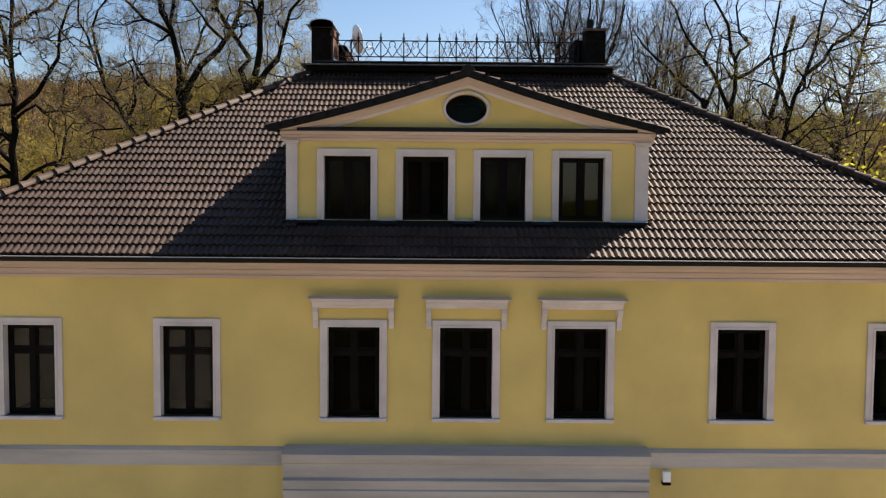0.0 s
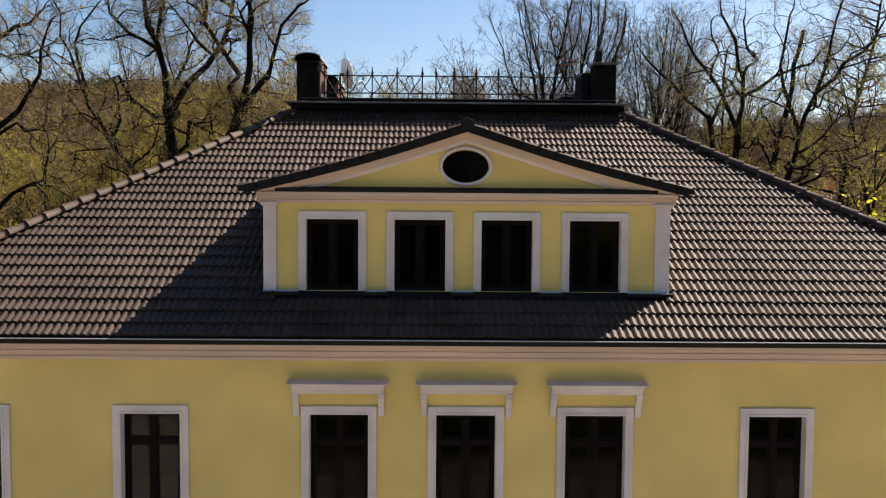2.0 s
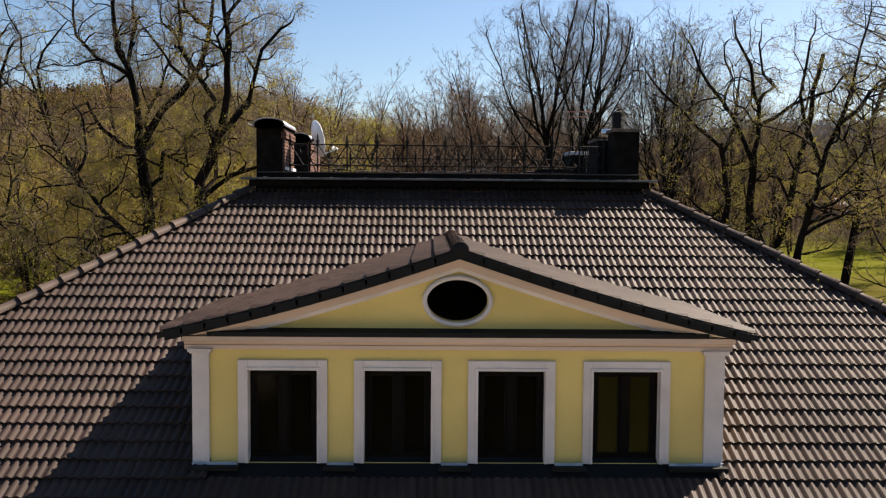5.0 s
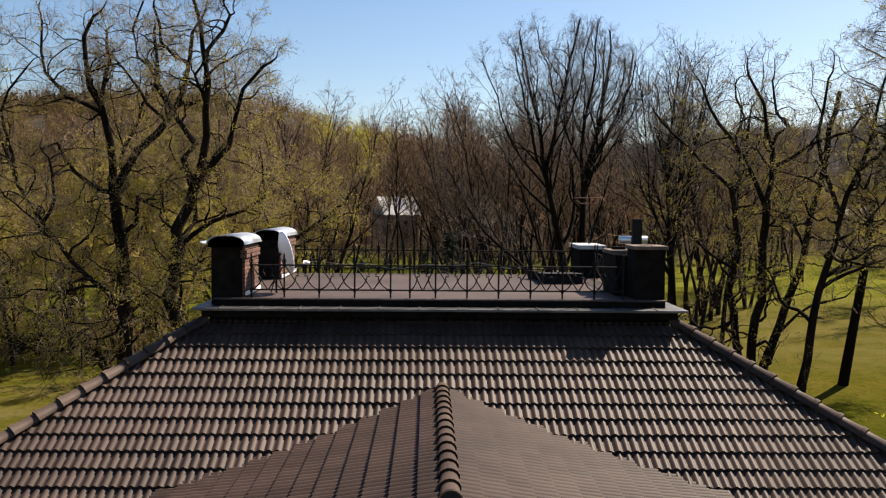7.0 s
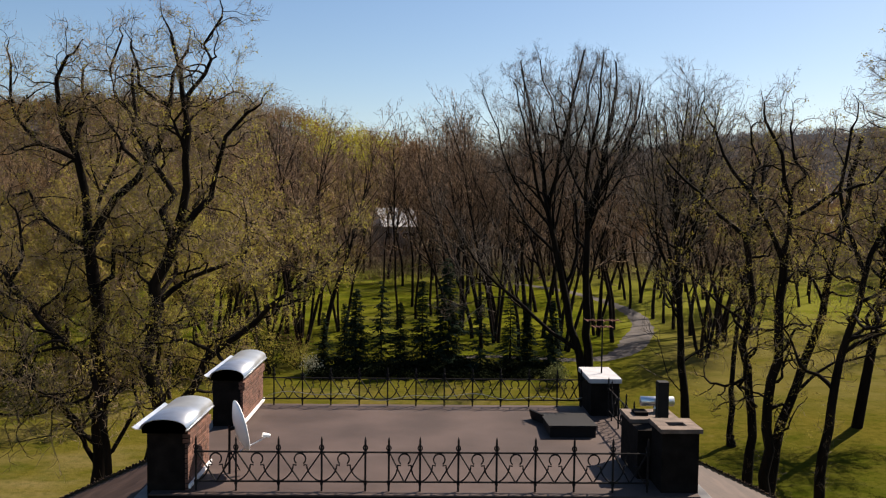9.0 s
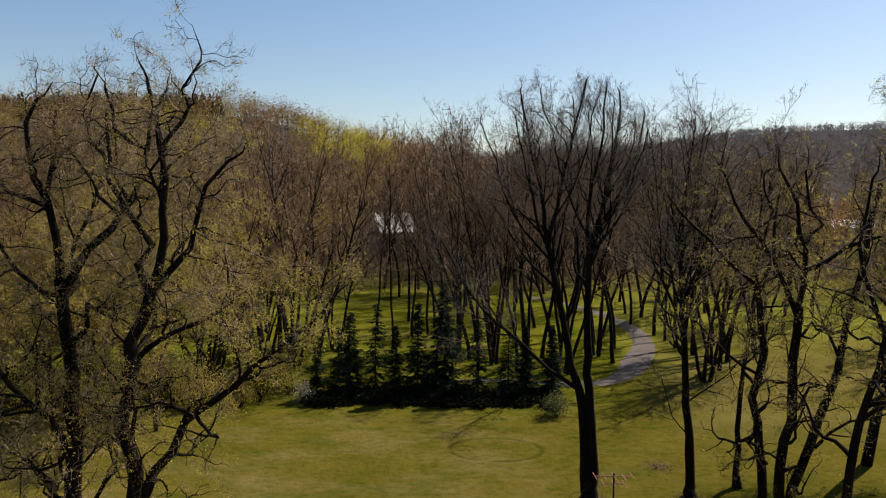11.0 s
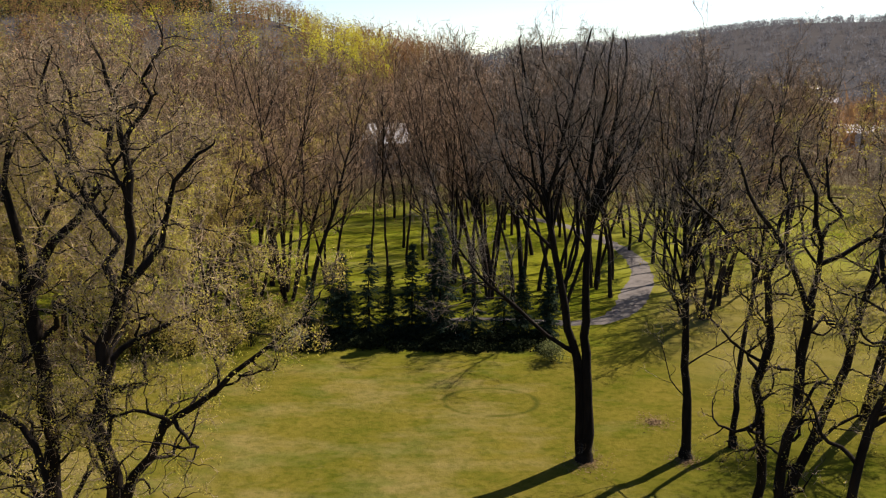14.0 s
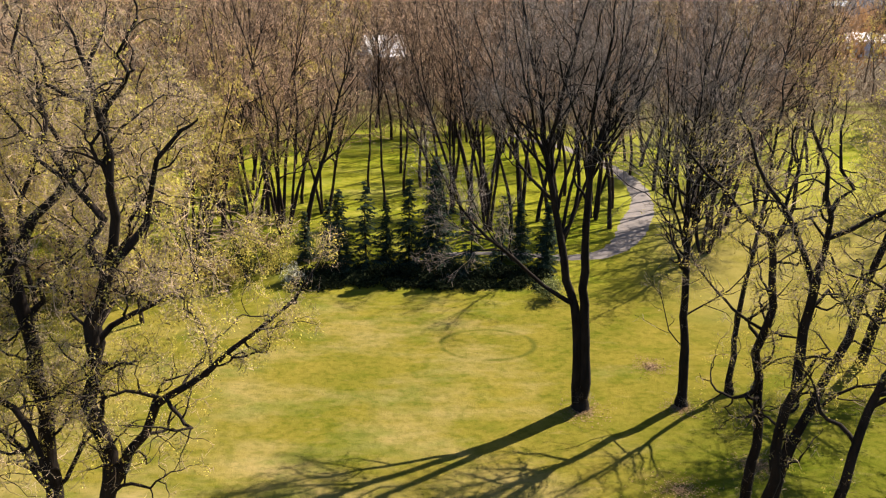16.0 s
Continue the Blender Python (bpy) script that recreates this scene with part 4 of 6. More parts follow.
px, py = C2.location.x, C2.location.y
part("cap", boxes((4.17 - px, 4.83 - px, 23.98 - py, 24.20 - py, 0.94, 1.01), (4.17 - px, 4.83 - px, 24.42 - py, 24.68 - py, 0.94, 1.01), (4.17 - px, 4.36 - px, 24.20 - py, 24.42 - py, 0.94, 1.01), (4.64 - px, 4.83 - px, 24.20 - py, 24.42 - py, 0.94, 1.01), bevel=0.008), STONE, C2, "weathered stone cap with open flue")
rear = part("rear_flue", boxes((4.00 - px, 4.80 - px, 24.68 - py, 25.82 - py, -0.35, 0.80), bevel=0.01), SOOT_SHADE, C2, "sooty rear stack")
part("rear_cap", boxes((3.98 - px, 4.83 - px, 25.12 - py, 25.85 - py, 0.80, 0.87), (4.3 - px, 4.83 - px, 24.70 - py, 25.10 - py, 0.80, 0.85), bevel=0.008), STONE, C2)
part("rear_flue", boxes((4.12 - px, 4.35 - px, 25.35 - py, 25.62 - py, 0.872, 0.93), bevel=0.01), SOOT_SHADE, C2)
part("flue_pipe", boxes((4.44 - px, 4.62 - px, 25.10 - py, 25.28 - py, 0.80, 1.50), bevel=0.012), DARK_METAL, C2, "black square flue pipe")
bm = bmesh.new()
tube(bm, [(4.28 - px, 25.62 - py, 1.06), (4.85 - px, 25.62 - py, 1.06)], 0.085, 14)
tube(bm, [(4.56 - px, 25.62 - py, 0.86), (4.56 - px, 25.62 - py, 1.0)], 0.06, 10)
part("cowl", bm, ZINC, C2, "horizontal zinc flue cowl", True)


# ---- wrought-iron railings ----
def fence_posts(f, xs, back=False):
    """Posts with ring finials, two rails, and the keyhole motif between posts; local x along the railing."""
    for x in xs:
        bm = bmesh.new()
        tube(bm, [(x, 0, 0.0), (x, 0, 0.80)], 0.017, 6)
        tube(bm, [(x, 0, 0.80), (x, 0, 0.85)], 0.017, 6, 0.002)
        p = part("post", bm, IRON, f)
        bm = bmesh.new()
        k = 10
        tube(bm, [(x + 0.034 * math.cos(t), 0, 0.675 + 0.04 * math.sin(t)) for t in np.linspace(-0.5 * math.pi, 1.5 * math.pi, k)], 0.011, 5)
        part("finial", bm, IRON, p)
        part("collar", boxes((x - 0.024, x + 0.024, -0.022, 0.022, 0.58, 0.625)), IRON, p)
        part("knuckle", boxes((x - 0.022, x + 0.022, -0.02, 0.02, 0.10, 0.17)), IRON, p)


def railing(name, a, b, xs, label):
    a, b = Vector(a), Vector(b)
    d = b - a
    f = thing(name, label, "railing", "roof railings", at=a)
    f.rotation_euler[2] = math.atan2(d.y, d.x)
    L = d.length
    for z in (0.145, 0.605):
        bm = bmesh.new()
        tube(bm, [(0, 0, z), (L, 0, z)], 0.016, 6)
        part("rail", bm, IRON, f)
    fence_posts(f, xs)
    for x0, x1 in zip(xs, xs[1:]):
        if x1 - x0 < 0.45:
            continue
        m, h = (x0 + x1) / 2, (x1 - x0) / 2
        bm = bmesh.new()
        for s in (-1, 1):
            tube(bm, [(m + s * (h - 0.01), 0.012, 0.60), (m + s * 0.01, 0.012, 0.15)], 0.0125, 5)
            arc = [(m + s * (h - 0.012 - (h - 0.115) * math.sin(t)), -0.012, 0.15 + 0.20 * (1 - math.cos(t)) + 0.06 * math.sin(t)) for t in np.linspace(0, math.pi / 2, 8)]
            tube(bm, arc + [(m + s * 0.052, -0.012, 0.405)], 0.0125, 5)
        tube(bm, [(m + 0.088 * math.cos(t), -0.012, 0.50 + 0.088 * math.sin(t)) for t in np.linspace(-0.29 * math.pi, 1.29 * math.pi, 16)], 0.0125, 5)
        part("scroll_panel", bm, IRON, f)
    return f


LAB = "black wrought-iron roof railing with keyhole scrolls and finials"
FX = [-2.95, -2.34, -1.69, -1.03, -0.36, 0.0, 0.48, 1.07, 1.66, 2.26, 2.86, 3.46, 4.0]
railing("roof_railing", (-2.98, 24.05, ROOF), (4.02, 24.05, ROOF), [x + 2.98 for x in FX], LAB)
railing("roof_railing", (-3.02, 29.50, ROOF), (4.03, 29.50, ROOF), [0.25 + 0.622 * i for i in range(11)] + [7.0], LAB)
railing("roof_railing", (4.40, 25.85, ROOF), (4.40, 28.70, ROOF), [0.05 + 0.61 * i for i in range(5)] + [2.8], LAB)

# ---- things on the flat roof ----
hatch = thing("roof_hatch", "low grey roof hatch with sloping lid", "roof hatch", at=(3.38, 27.7, ROOF))
bm = bmesh.new()
vsx = [bm.verts.new(p) for p in ((-0.44, -0.62, 0), (0.44, -0.62, 0), (0.44, 0.62, 0), (-0.44, 0.62, 0), (-0.44, -0.62, 0.19), (0.44, -0.62, 0.19), (0.44, 0.62, 0.12), (-0.44, 0.62, 0.12))]
for f in ((0, 3, 2, 1), (0, 1, 5, 4), (1, 2, 6, 5), (2, 3, 7, 6), (3, 0, 4, 7)):
    bm.faces.new([vsx[i] for i in f])
bm.faces.new([vsx[i] for i in (4, 5, 6, 7)])
part("curb", bm, DARK_METAL, hatch)
bm = boxes((-0.47, 0.47, -0.66, 0.66, 0, 0.035), bevel=0.008)
bmesh.ops.transform(bm, matrix=pose(0, 0, 0.165, -3.3, 0, 0), verts=bm.verts[:])
part("lid", bm, DARK_METAL, hatch)
bm = boxes((-0.02, 0.02, -0.25, 0.25, 0, 0.22), bevel=0.006)
bmesh.ops.transform(bm, matrix=pose(-0.50, 0.55, 0.0, 0, -18, 25), verts=bm.verts[:])
part("lid_stay", bm, DARK_METAL, hatch)

dish = thing("satellite_dish", "white satellite dish on a short mast", "satellite dish", at=(-2.53, 24.8, ROOF))
bm = bmesh.new()
k, rings = 28, 6
for r in range(rings):
    for i in range(k):
        q4 = []
        for rr, ii in ((r, i), (r + 1, i), (r + 1, i + 1), (r, i + 1)):
            rad = 0.43 * rr / rings
            t = 2 * math.pi * ii / k
            q4.append(bm.verts.new((0.10 * (rad / 0.43) ** 2, rad * math.cos(t) * 0.93, rad * math.sin(t))))
        bm.faces.new(q4)
bmesh.ops.remove_doubles(bm, verts=bm.verts[:], dist=0.0006)
bmesh.ops.recalc_face_normals(bm, faces=bm.faces[:])
bmesh.ops.solidify(bm, geom=bm.faces[:], thickness=0.015)
bmesh.ops.transform(bm, matrix=pose(0.0, 0, 0.77, 0, -12, 27), verts=bm.verts[:])
part("reflector", bm, WHITE, dish, "", True)
bm = bmesh.new()
tube(bm, [(-0.10, 0.05, 0), (-0.10, 0.05, 0.79)], 0.02, 8)
tube(bm, [(-0.10, 0.05, 0.72), (0.0, 0, 0.77)], 0.025, 8)
tube(bm, [(-0.10, 0.05, 0.40), (-0.22, 0.12, 0.0)], 0.012, 6)
tube(bm, [(-0.10, 0.05, 0.40), (0.03, 0.22, 0.0)], 0.012, 6)
part("mast", bm, IRON, dish)
bm = bmesh.new()
tube(bm, [(0.05, 0.0, 0.37), (0.25, 0.11, 0.46), (0.45, 0.22, 0.55)], 0.012, 6)
part("feed_arm", bm, ZINC, dish)
bm = bmesh.new()
tube(bm, [(0.41, 0.20, 0.60), (0.52, 0.25, 0.57)], 0.04, 10, 0.03)
part("feed_horn", bm, WHITE, dish)

antenna = thing("tv_antenna", "slender steel mast with a rusty crossbar antenna", "antenna", at=(4.38, 29.3, 13.26))
bm = bmesh.new()
tube(bm, [(0, 0, -0.3), (0, 0, 1.18)], 0.016, 6)
part("mast", bm, IRON, antenna)
for z, l in ((1.12, 0.36), (0.98, 0.20)):
    bm = bmesh.new()
    tube(bm, [(-l, 0, z), (l, 0, z)], 0.014, 6)
    for s in np.linspace(-1, 1, 5):
        tube(bm, [(s * l, -0.22, z), (s * l, 0.22, z)], 0.007, 5)
    part("boom", bm, RUST, antenna, "rusty red crossbar")

cable = thing("roof_cable", "thin pale cable slung along the back railing", "cable", at=(-2.9, 29.42, 12.55))
bm = bmesh.new()
pts = []
for i in range(60):
    u = i / 59
    pts.append((6.9 * u, 0.03 * math.sin(9 * u), 0.10 + 0.07 * math.sin(u * 13.0) * (1 - 0.6 * u) + 0.04 * math.sin(u * 31)))
tube(bm, pts, 0.006, 5)
part("wire", bm, SLAB, cable)


# ---- trees ----
class Tubes:
    """Collects tapered limbs and builds them as one mesh."""

    def __init__(self):
        self.groups = {}
        self.tips = []

    def add(self, pts, rads, sides):
        self.groups.setdefault((len(pts), sides), []).append((pts, rads))

    def mesh(self, name, mat, rough=0.0):
        vs, fs, base = [], [], 0
        for (n, k), items in self.groups.items():
            p = np.array([i[0] for i in items])
            r = np.array([i[1] for i in items])
            d = np.empty_like(p)
            d[:, 1:-1] = p[:, 2:] - p[:, :-2]
            d[:, 0], d[:, -1] = p[:, 1] - p[:, 0], p[:, -1] - p[:, -2]
            d /= np.linalg.norm(d, axis=2, keepdims=True) + 1e-9
            ref = np.where(np.abs(d[:, :1, 2:3]) > 0.85, np.array([1.0, 0, 0]), np.array([0, 0, 1.0]))
            u = np.cross(d, np.broadcast_to(ref, d.shape))
            u /= np.linalg.norm(u, axis=2, keepdims=True) + 1e-9
            w = np.cross(d, u)
            t = np.arange(k) * 2 * math.pi / k
            rr = r[:, :, None]
            if rough:
                rr = rr * (1 + rough * np.random.RandomState(3).uniform(-1, 1, (len(items), n, k)))
            ring = p[:, :, None, :] + rr[..., None] * (np.cos(t)[None, None, :, None] * u[:, :, None, :] + np.sin(t)[None, None, :, None] * w[:, :, None, :])
            m = len(items)
            vs.append(ring.reshape(-1, 3))
            idx = base + np.arange(m * n * k).reshape(m, n, k)
            a, b = idx[:, :-1, :], idx[:, 1:, :]
            f = np.stack([a, np.roll(a, -1, 2), np.roll(b, -1, 2), b], -1).reshape(-1, 4)
            fs.append(f)
            base += m * n * k
        return fast_mesh(name, np.concatenate(vs), np.concatenate(fs), mat, True)


def fast_mesh(name, v, f, mat, smooth=False):
    """A mesh of quads from arrays."""
    me = bpy.data.meshes.new(name)
    me.vertices.add(len(v))
    me.vertices.foreach_set("co", np.ascontiguousarray(v, dtype=np.float32).ravel())
    k = f.shape[1]
    me.loops.add(f.size)
    me.loops.foreach_set("vertex_index", np.ascontiguousarray(f, dtype=np.int32).ravel())
    me.polygons.add(len(f))
    me.polygons.foreach_set("loop_start", np.arange(0, f.size, k, dtype=np.int32))
    me.update(calc_edges=True)
    me.materials.append(mat)
    if smooth:
        me.shade_smooth()
    return new(name, me)


def flakes(name, centres, size, mat, rs, flat=0.0, droop=None):
    """Small leaf-like quads at the centres, at random turns."""
    n = len(centres)
    a = rs.normal(size=(n, 3))
    b = rs.normal(size=(n, 3))
    if flat:
        a[:, 2] *= 1 - flat
        b[:, 2] *= 1 - flat
    a /= np.linalg.norm(a, axis=1, keepdims=True)
    b -= a * (a * b).sum(1, keepdims=True)
    b /= np.linalg.norm(b, axis=1, keepdims=True)
    s = (size * rs.uniform(0.6, 1.4, n))[:, None]
    c = centres
    v = np.stack([c - a * s, c - b * s * 0.55, c + a * s, c + b * s * 0.55], 1).reshape(-1, 3)
    return fast_mesh(name, v, np.arange(4 * n).reshape(n, 4), mat)


def sprays(name, tips, per, length, width, mat, rs, rise=0.5):
    """The finest twigs: slender blades fanning from the branch ends."""
    c = np.repeat(tips, per, 0) + rs.normal(size=(len(tips) * per, 3)) * length * 0.22
    n = len(c)
    d = rs.normal(size=(n, 3)) + np.array([0, 0, rise])
    d /= np.linalg.norm(d, axis=1, keepdims=True)
    s = np.cross(d, rs.normal(size=(n, 3)))
    s /= np.linalg.norm(s, axis=1, keepdims=True) + 1e-9
    ln = (length * rs.uniform(0.5, 1.3, n))[:, None]
    v = np.stack([c - s * width, c + s * width, c + d * ln + s * width * 0.4, c + d * ln - s * width * 0.4], 1).reshape(-1, 3)
    return fast_mesh(name, v, np.arange(4 * n).reshape(n, 4), mat)


def wander(rs, p, d, length, n, bend, lift):
    """A limb that wanders and turns upward."""
    pts = [np.array(p, float)]
    d = np.array(d, float)
    d /= np.linalg.norm(d)
    for i in range(n):
        d = d + rs.normal(size=3) * bend + np.array([0, 0, lift])
        d /= np.linalg.norm(d)
        pts.append(pts[-1] + d * length / n)
    return np.array(pts)


def sprout(rs, tubes, fine, tips, pts, r0, r1, level, cfg):
    """Adds a limb and its side branches, level by level."""
    n = len(pts)
    rad = r1 + (r0 - r1) * (1 - np.linspace(0, 1, n)) ** 1.15
    sides = cfg.get("sides", (9, 7, 5, 4, 3, 3))[level]
    (tubes if level < cfg["coarse"] else fine).add(pts, rad, sides)
    if level >= cfg["levels"]:
        tips.append(pts[-1])
        tips.append(pts[len(pts) // 2])
        return
    seg = np.linalg.norm(np.diff(pts, axis=0), axis=1)
    total = seg.sum()
    cum = np.concatenate([[0], np.cumsum(seg)]) / total
    count = max(2, int(total * cfg["per_m"][level]))
    start = cfg["start"][level]
    for i in range(count):
        f = start + (1 - start) * (i + rs.uniform(0, 1)) / count
        f = min(f, 0.995)
        j = min(n - 2, np.searchsorted(cum, f) - 1)
        j = max(0, j)
        k = (f - cum[j]) / (cum[j + 1] - cum[j] + 1e-9)
        p = pts[j] * (1 - k) + pts[j + 1] * k
        d = pts[j + 1] - pts[j]
        d /= np.linalg.norm(d)
        s = rs.normal(size=3)
        s -= d * (s @ d)
        s /= np.linalg.norm(s)
        ang = math.radians(cfg["angle"][level] + rs.uniform(-14, 14))
        nd = d * math.cos(ang) + s * math.sin(ang)
        ln = total * cfg["ratio"][level] * (1.15 - 0.75 * f) * rs.uniform(0.65, 1.25)
        ln = max(ln, cfg["least"])
        rr = (r0 + (r1 - r0) * f) * 0.62
        shoot = wander(rs, p, nd, ln, cfg["segs"][level], cfg["bend"], cfg["lift"])
        if "dome" in cfg:
            # twigs end at the rounded outline of the crown
            dx, dy, dz, dk = cfg["dome"]
            over = shoot[-1, 2] - (dz - dk * ((shoot[-1, 0] - dx) ** 2 + (shoot[-1, 1] - dy) ** 2) + rs.normal() * 0.35)
            if over > 0:
                shoot = p + (shoot - p) * max(0.15, 1 - over / max(0.3, shoot[-1, 2] - p[2]))
        sprout(rs, tubes, fine, tips, shoot, min(rr, cfg.get("stout", 0.015) * ln + 0.012), cfg["tip"], level + 1, cfg)


BASE_CFG = dict(levels=4, coarse=2, per_m=[0.8, 1.5, 2.3, 3.4, 3], start=[0.45, 0.2, 0.15, 0.15, 0.1], ratio=[0.42, 0.5, 0.5, 0.5, 0.5], angle=[48, 45, 45, 45, 45],
                segs=[7, 5, 2, 1, 1], bend=0.16, lift=0.06, tip=0.009, least=0.35)


def settle(name, label, category, group, base, build, wood, twig, leaf=None, leaves=0, size=0.08, spread=0.25, seed=1, fan=(4, 0.5, 0.006), shoots=0):
    """Builds one tree at its base: trunk, crown of branches, and leaves."""
    rs = np.random.RandomState(seed)
    t = thing(name, label, category, group, at=base)
    tubes, fine, tips = Tubes(), Tubes(), []
    build(rs, tubes, fine, tips)
    under(tubes.mesh("trunk", wood, 0.07), t, "dark furrowed trunk and limbs")
    if shoots:
        # tufts of young shoots along the stems
        stems = np.concatenate([p[:-1] + (p[1:] - p[:-1]) * rs.uniform(0, 1, (len(p) - 1, 1)) for g in tubes.groups.values() for p, r in g if r[0] > 0.15])
        at = stems[rs.randint(0, len(stems), shoots)] + rs.normal(size=(shoots, 3)) * 0.22
        at[:, 2] = np.maximum(at[:, 2], 0.3)
        tagged(under(sprays("shoot_growth", at, 9, 0.55, 0.0055, twig, rs, 0.7), t), "short twiggy shoots on the trunk", kind="stuff")
        tips += [q + rs.normal(size=3) * 0.15 for q in at[::3]]
    if fine.groups:
        under(fine.mesh("crown", twig), t, "fine bare branches and twigs")
    if tips and fan[0]:
        tp = np.array(tips)
        if shoots:
            tp = tp[rs.uniform(0, 1, len(tp)) < np.clip((tp[:, 2] - 7) / 10, 0.15, 1)]
        tagged(under(sprays("fine_growth", tp, *fan, twig, rs), t, "finest bare twigs"), "finest bare twigs", kind="stuff")
    if leaf and tips:
        tp = np.array(tips)
        chance = np.clip((26.5 - tp[:, 2]) / 11, 0.22, 1) * np.clip((tp[:, 2] - 4) / 8, 0.12, 1)
        hubs = tp[rs.choice(len(tp), max(1, leaves // 12), p=chance / chance.sum())] + rs.normal(size=(max(1, leaves // 12), 3)) * spread
        c = hubs[rs.randint(0, len(hubs), leaves)] + rs.normal(size=(leaves, 3)) * (0.09 + size)
        tagged(under(flakes("leaves", c, size, leaf, rs), t), "sparse young spring leaves", kind="stuff")
    return t


def limbs_tree(limbs, cfg, bow=1.0):
    """limbs: (points as (x, y, z) from the base, radius at the start, radius at the end)."""
    def build(rs, tubes, fine, tips):
        grown = []
        for pts, r0, r1 in limbs:
            p = np.array(pts, float)
            # refine the limb and let it wander a little
            cum = np.concatenate([[0], np.cumsum(np.linalg.norm(np.diff(p, axis=0), axis=1))])
            m = max(6, int(cum[-1] / 1.1))
            s = np.linspace(0, cum[-1], m)
            q = np.stack([np.interp(s, cum, p[:, i]) for i in range(3)], 1)
            q[1:-1] = (q[:-2] + 3 * q[1:-1] + q[2:]) / 5
            coarse = rs.normal(size=(max(3, m // 2 + 1), 3)) * 0.28
            sway = np.stack([np.interp(np.linspace(0, 1, m), np.linspace(0, 1, len(coarse)), coarse[:, i]) for i in range(3)], 1)
            slack = bow * min(1.0, 0.22 / r0)
            q[1:] += sway[1:] * slack * np.minimum(1, np.arange(1, m) / 3)[:, None]
            q[1:-1] += rs.normal(size=(m - 2, 3)) * 0.17 * slack
            if grown and p[0, 2] > 1:
                # spring from the nearest point of the limbs already grown
                near = np.concatenate(grown)
                gap = near[np.argmin(((near - q[0]) ** 2).sum(1))] - q[0]
                q[:4] += gap * np.array([1, 0.7, 0.4, 0.15])[:, None]
            grown.append(np.concatenate([q[:-1] + (q[1:] - q[:-1]) * f for f in (0, 0.2, 0.4, 0.6, 0.8)]))
            c = dict(cfg)
            g = cfg.get("girth", 1.0) * (1.0 if r0 > 0.31 else 0.88)
            if r1 < 0.05:
                d = q[-1] - q[-2]
                q = np.concatenate([q, wander(rs, q[-1], d, cfg.get("leader", 1.6), 4, 0.3, 0.12)[1:]])
                r1 = 0.012
            sprout(rs, tubes, fine, tips, q, r0 * g, r1 * g, 0 if r0 > 0.2 else 1, c)
    return build


def straight_tree(height, girth, cfg, lean=0.02, crown=0.45):
    def build(rs, tubes, fine, tips):
        n = 12
        d = np.array([rs.normal() * lean, rs.normal() * lean, 1.0])
        pts = wander(rs, (0, 0, -0.3), d, height, n, 0.075, 0.03)
        c = dict(cfg)
        c["start"] = [crown] + cfg["start"][1:]
        sprout(rs, tubes, fine, tips, pts, girth, 0.03, 0, c)
    return build


def at_ground(x, y):
    return (x, y, gz(x, y) - 0.05)


def flare(r):
    """Root flare at the foot of a trunk."""
    return [([(0, 0, -0.3), (0, 0, 0.15), (0, 0, 0.9)], r * 1.7, r * 1.02)]


NEAR = dict(BASE_CFG, girth=0.92, levels=4, coarse=3, stout=0.020, tip=0.011, sides=(9, 7, 5, 3, 3, 3), segs=[11, 8, 4, 2, 1], per_m=[0.85, 1.35, 2.0, 2.2, 3], start=[0.35, 0.2, 0.15, 0.1, 0.1], ratio=[0.36, 0.48, 0.5, 0.5, 0.5], bend=0.38, lift=0.03, angle=[58, 55, 50, 46, 45])
GRP = "park trees behind the villa"

# the old budding trees by the lawn
OLD_A = [
    ([(0.3, 0, -0.3), (0.0, 0, 3), (-0.1, 0, 7.5), (0, 0, 10.5), (-0.2, 0, 13.1), (-0.4, 0, 15.6), (-0.7, 0, 16.6)], 0.50, 0.32),
    ([(0.0, 0, 3.4), (-1.3, 0.4, 7.6), (-2.9, 0.6, 8.0), (-5.5, 1.0, 9.5)], 0.18, 0.02),
    ([(-0.1, 0, 5.0), (0.8, 0.2, 7.0), (1.0, 0.3, 9.5)], 0.16, 0.03),
    ([(0.1, 0, 13.8), (1.1, -0.3, 14.8), (1.6, -0.7, 15.7), (3.5, -1.0, 16.5)], 0.19, 0.03),
    ([(-0.6, 0, 16.2), (-2.8, 0.3, 17.5), (-3.8, 0.7, 18.5), (-5.0, 1.0, 18.3)], 0.17, 0.03)]
OLD_A += [
    ([(-0.7, 0, 16.4), (-1.0, -0.2, 19), (-1.3, -0.3, 20.6), (-1.7, -0.5, 22.4), (-2.1, -0.7, 23.2), (-1.9, -0.8, 24), (-1.5, -1, 25.8)], 0.29, 0.04),
    ([(-1.3, -0.2, 20.5), (-1.4, 0.4, 21.5), (-0.7, 0.8, 22.6), (-0.8, 1.1, 24), (-2.0, 1.5, 25.8)], 0.18, 0.03),
    ([(-1.3, -0.2, 20.2), (-2.6, -0.7, 21.9), (-3.5, -1.3, 22.8), (-3.4, -2.0, 23.8)], 0.16, 0.03),
    ([(-0.6, 0, 16.2), (0.2, 0.2, 18), (1.1, 0.4, 20.4), (2.4, 0.6, 22.6), (2.9, 0.8, 24.3), (3.8, 1.0, 25.8)], 0.30, 0.04)]
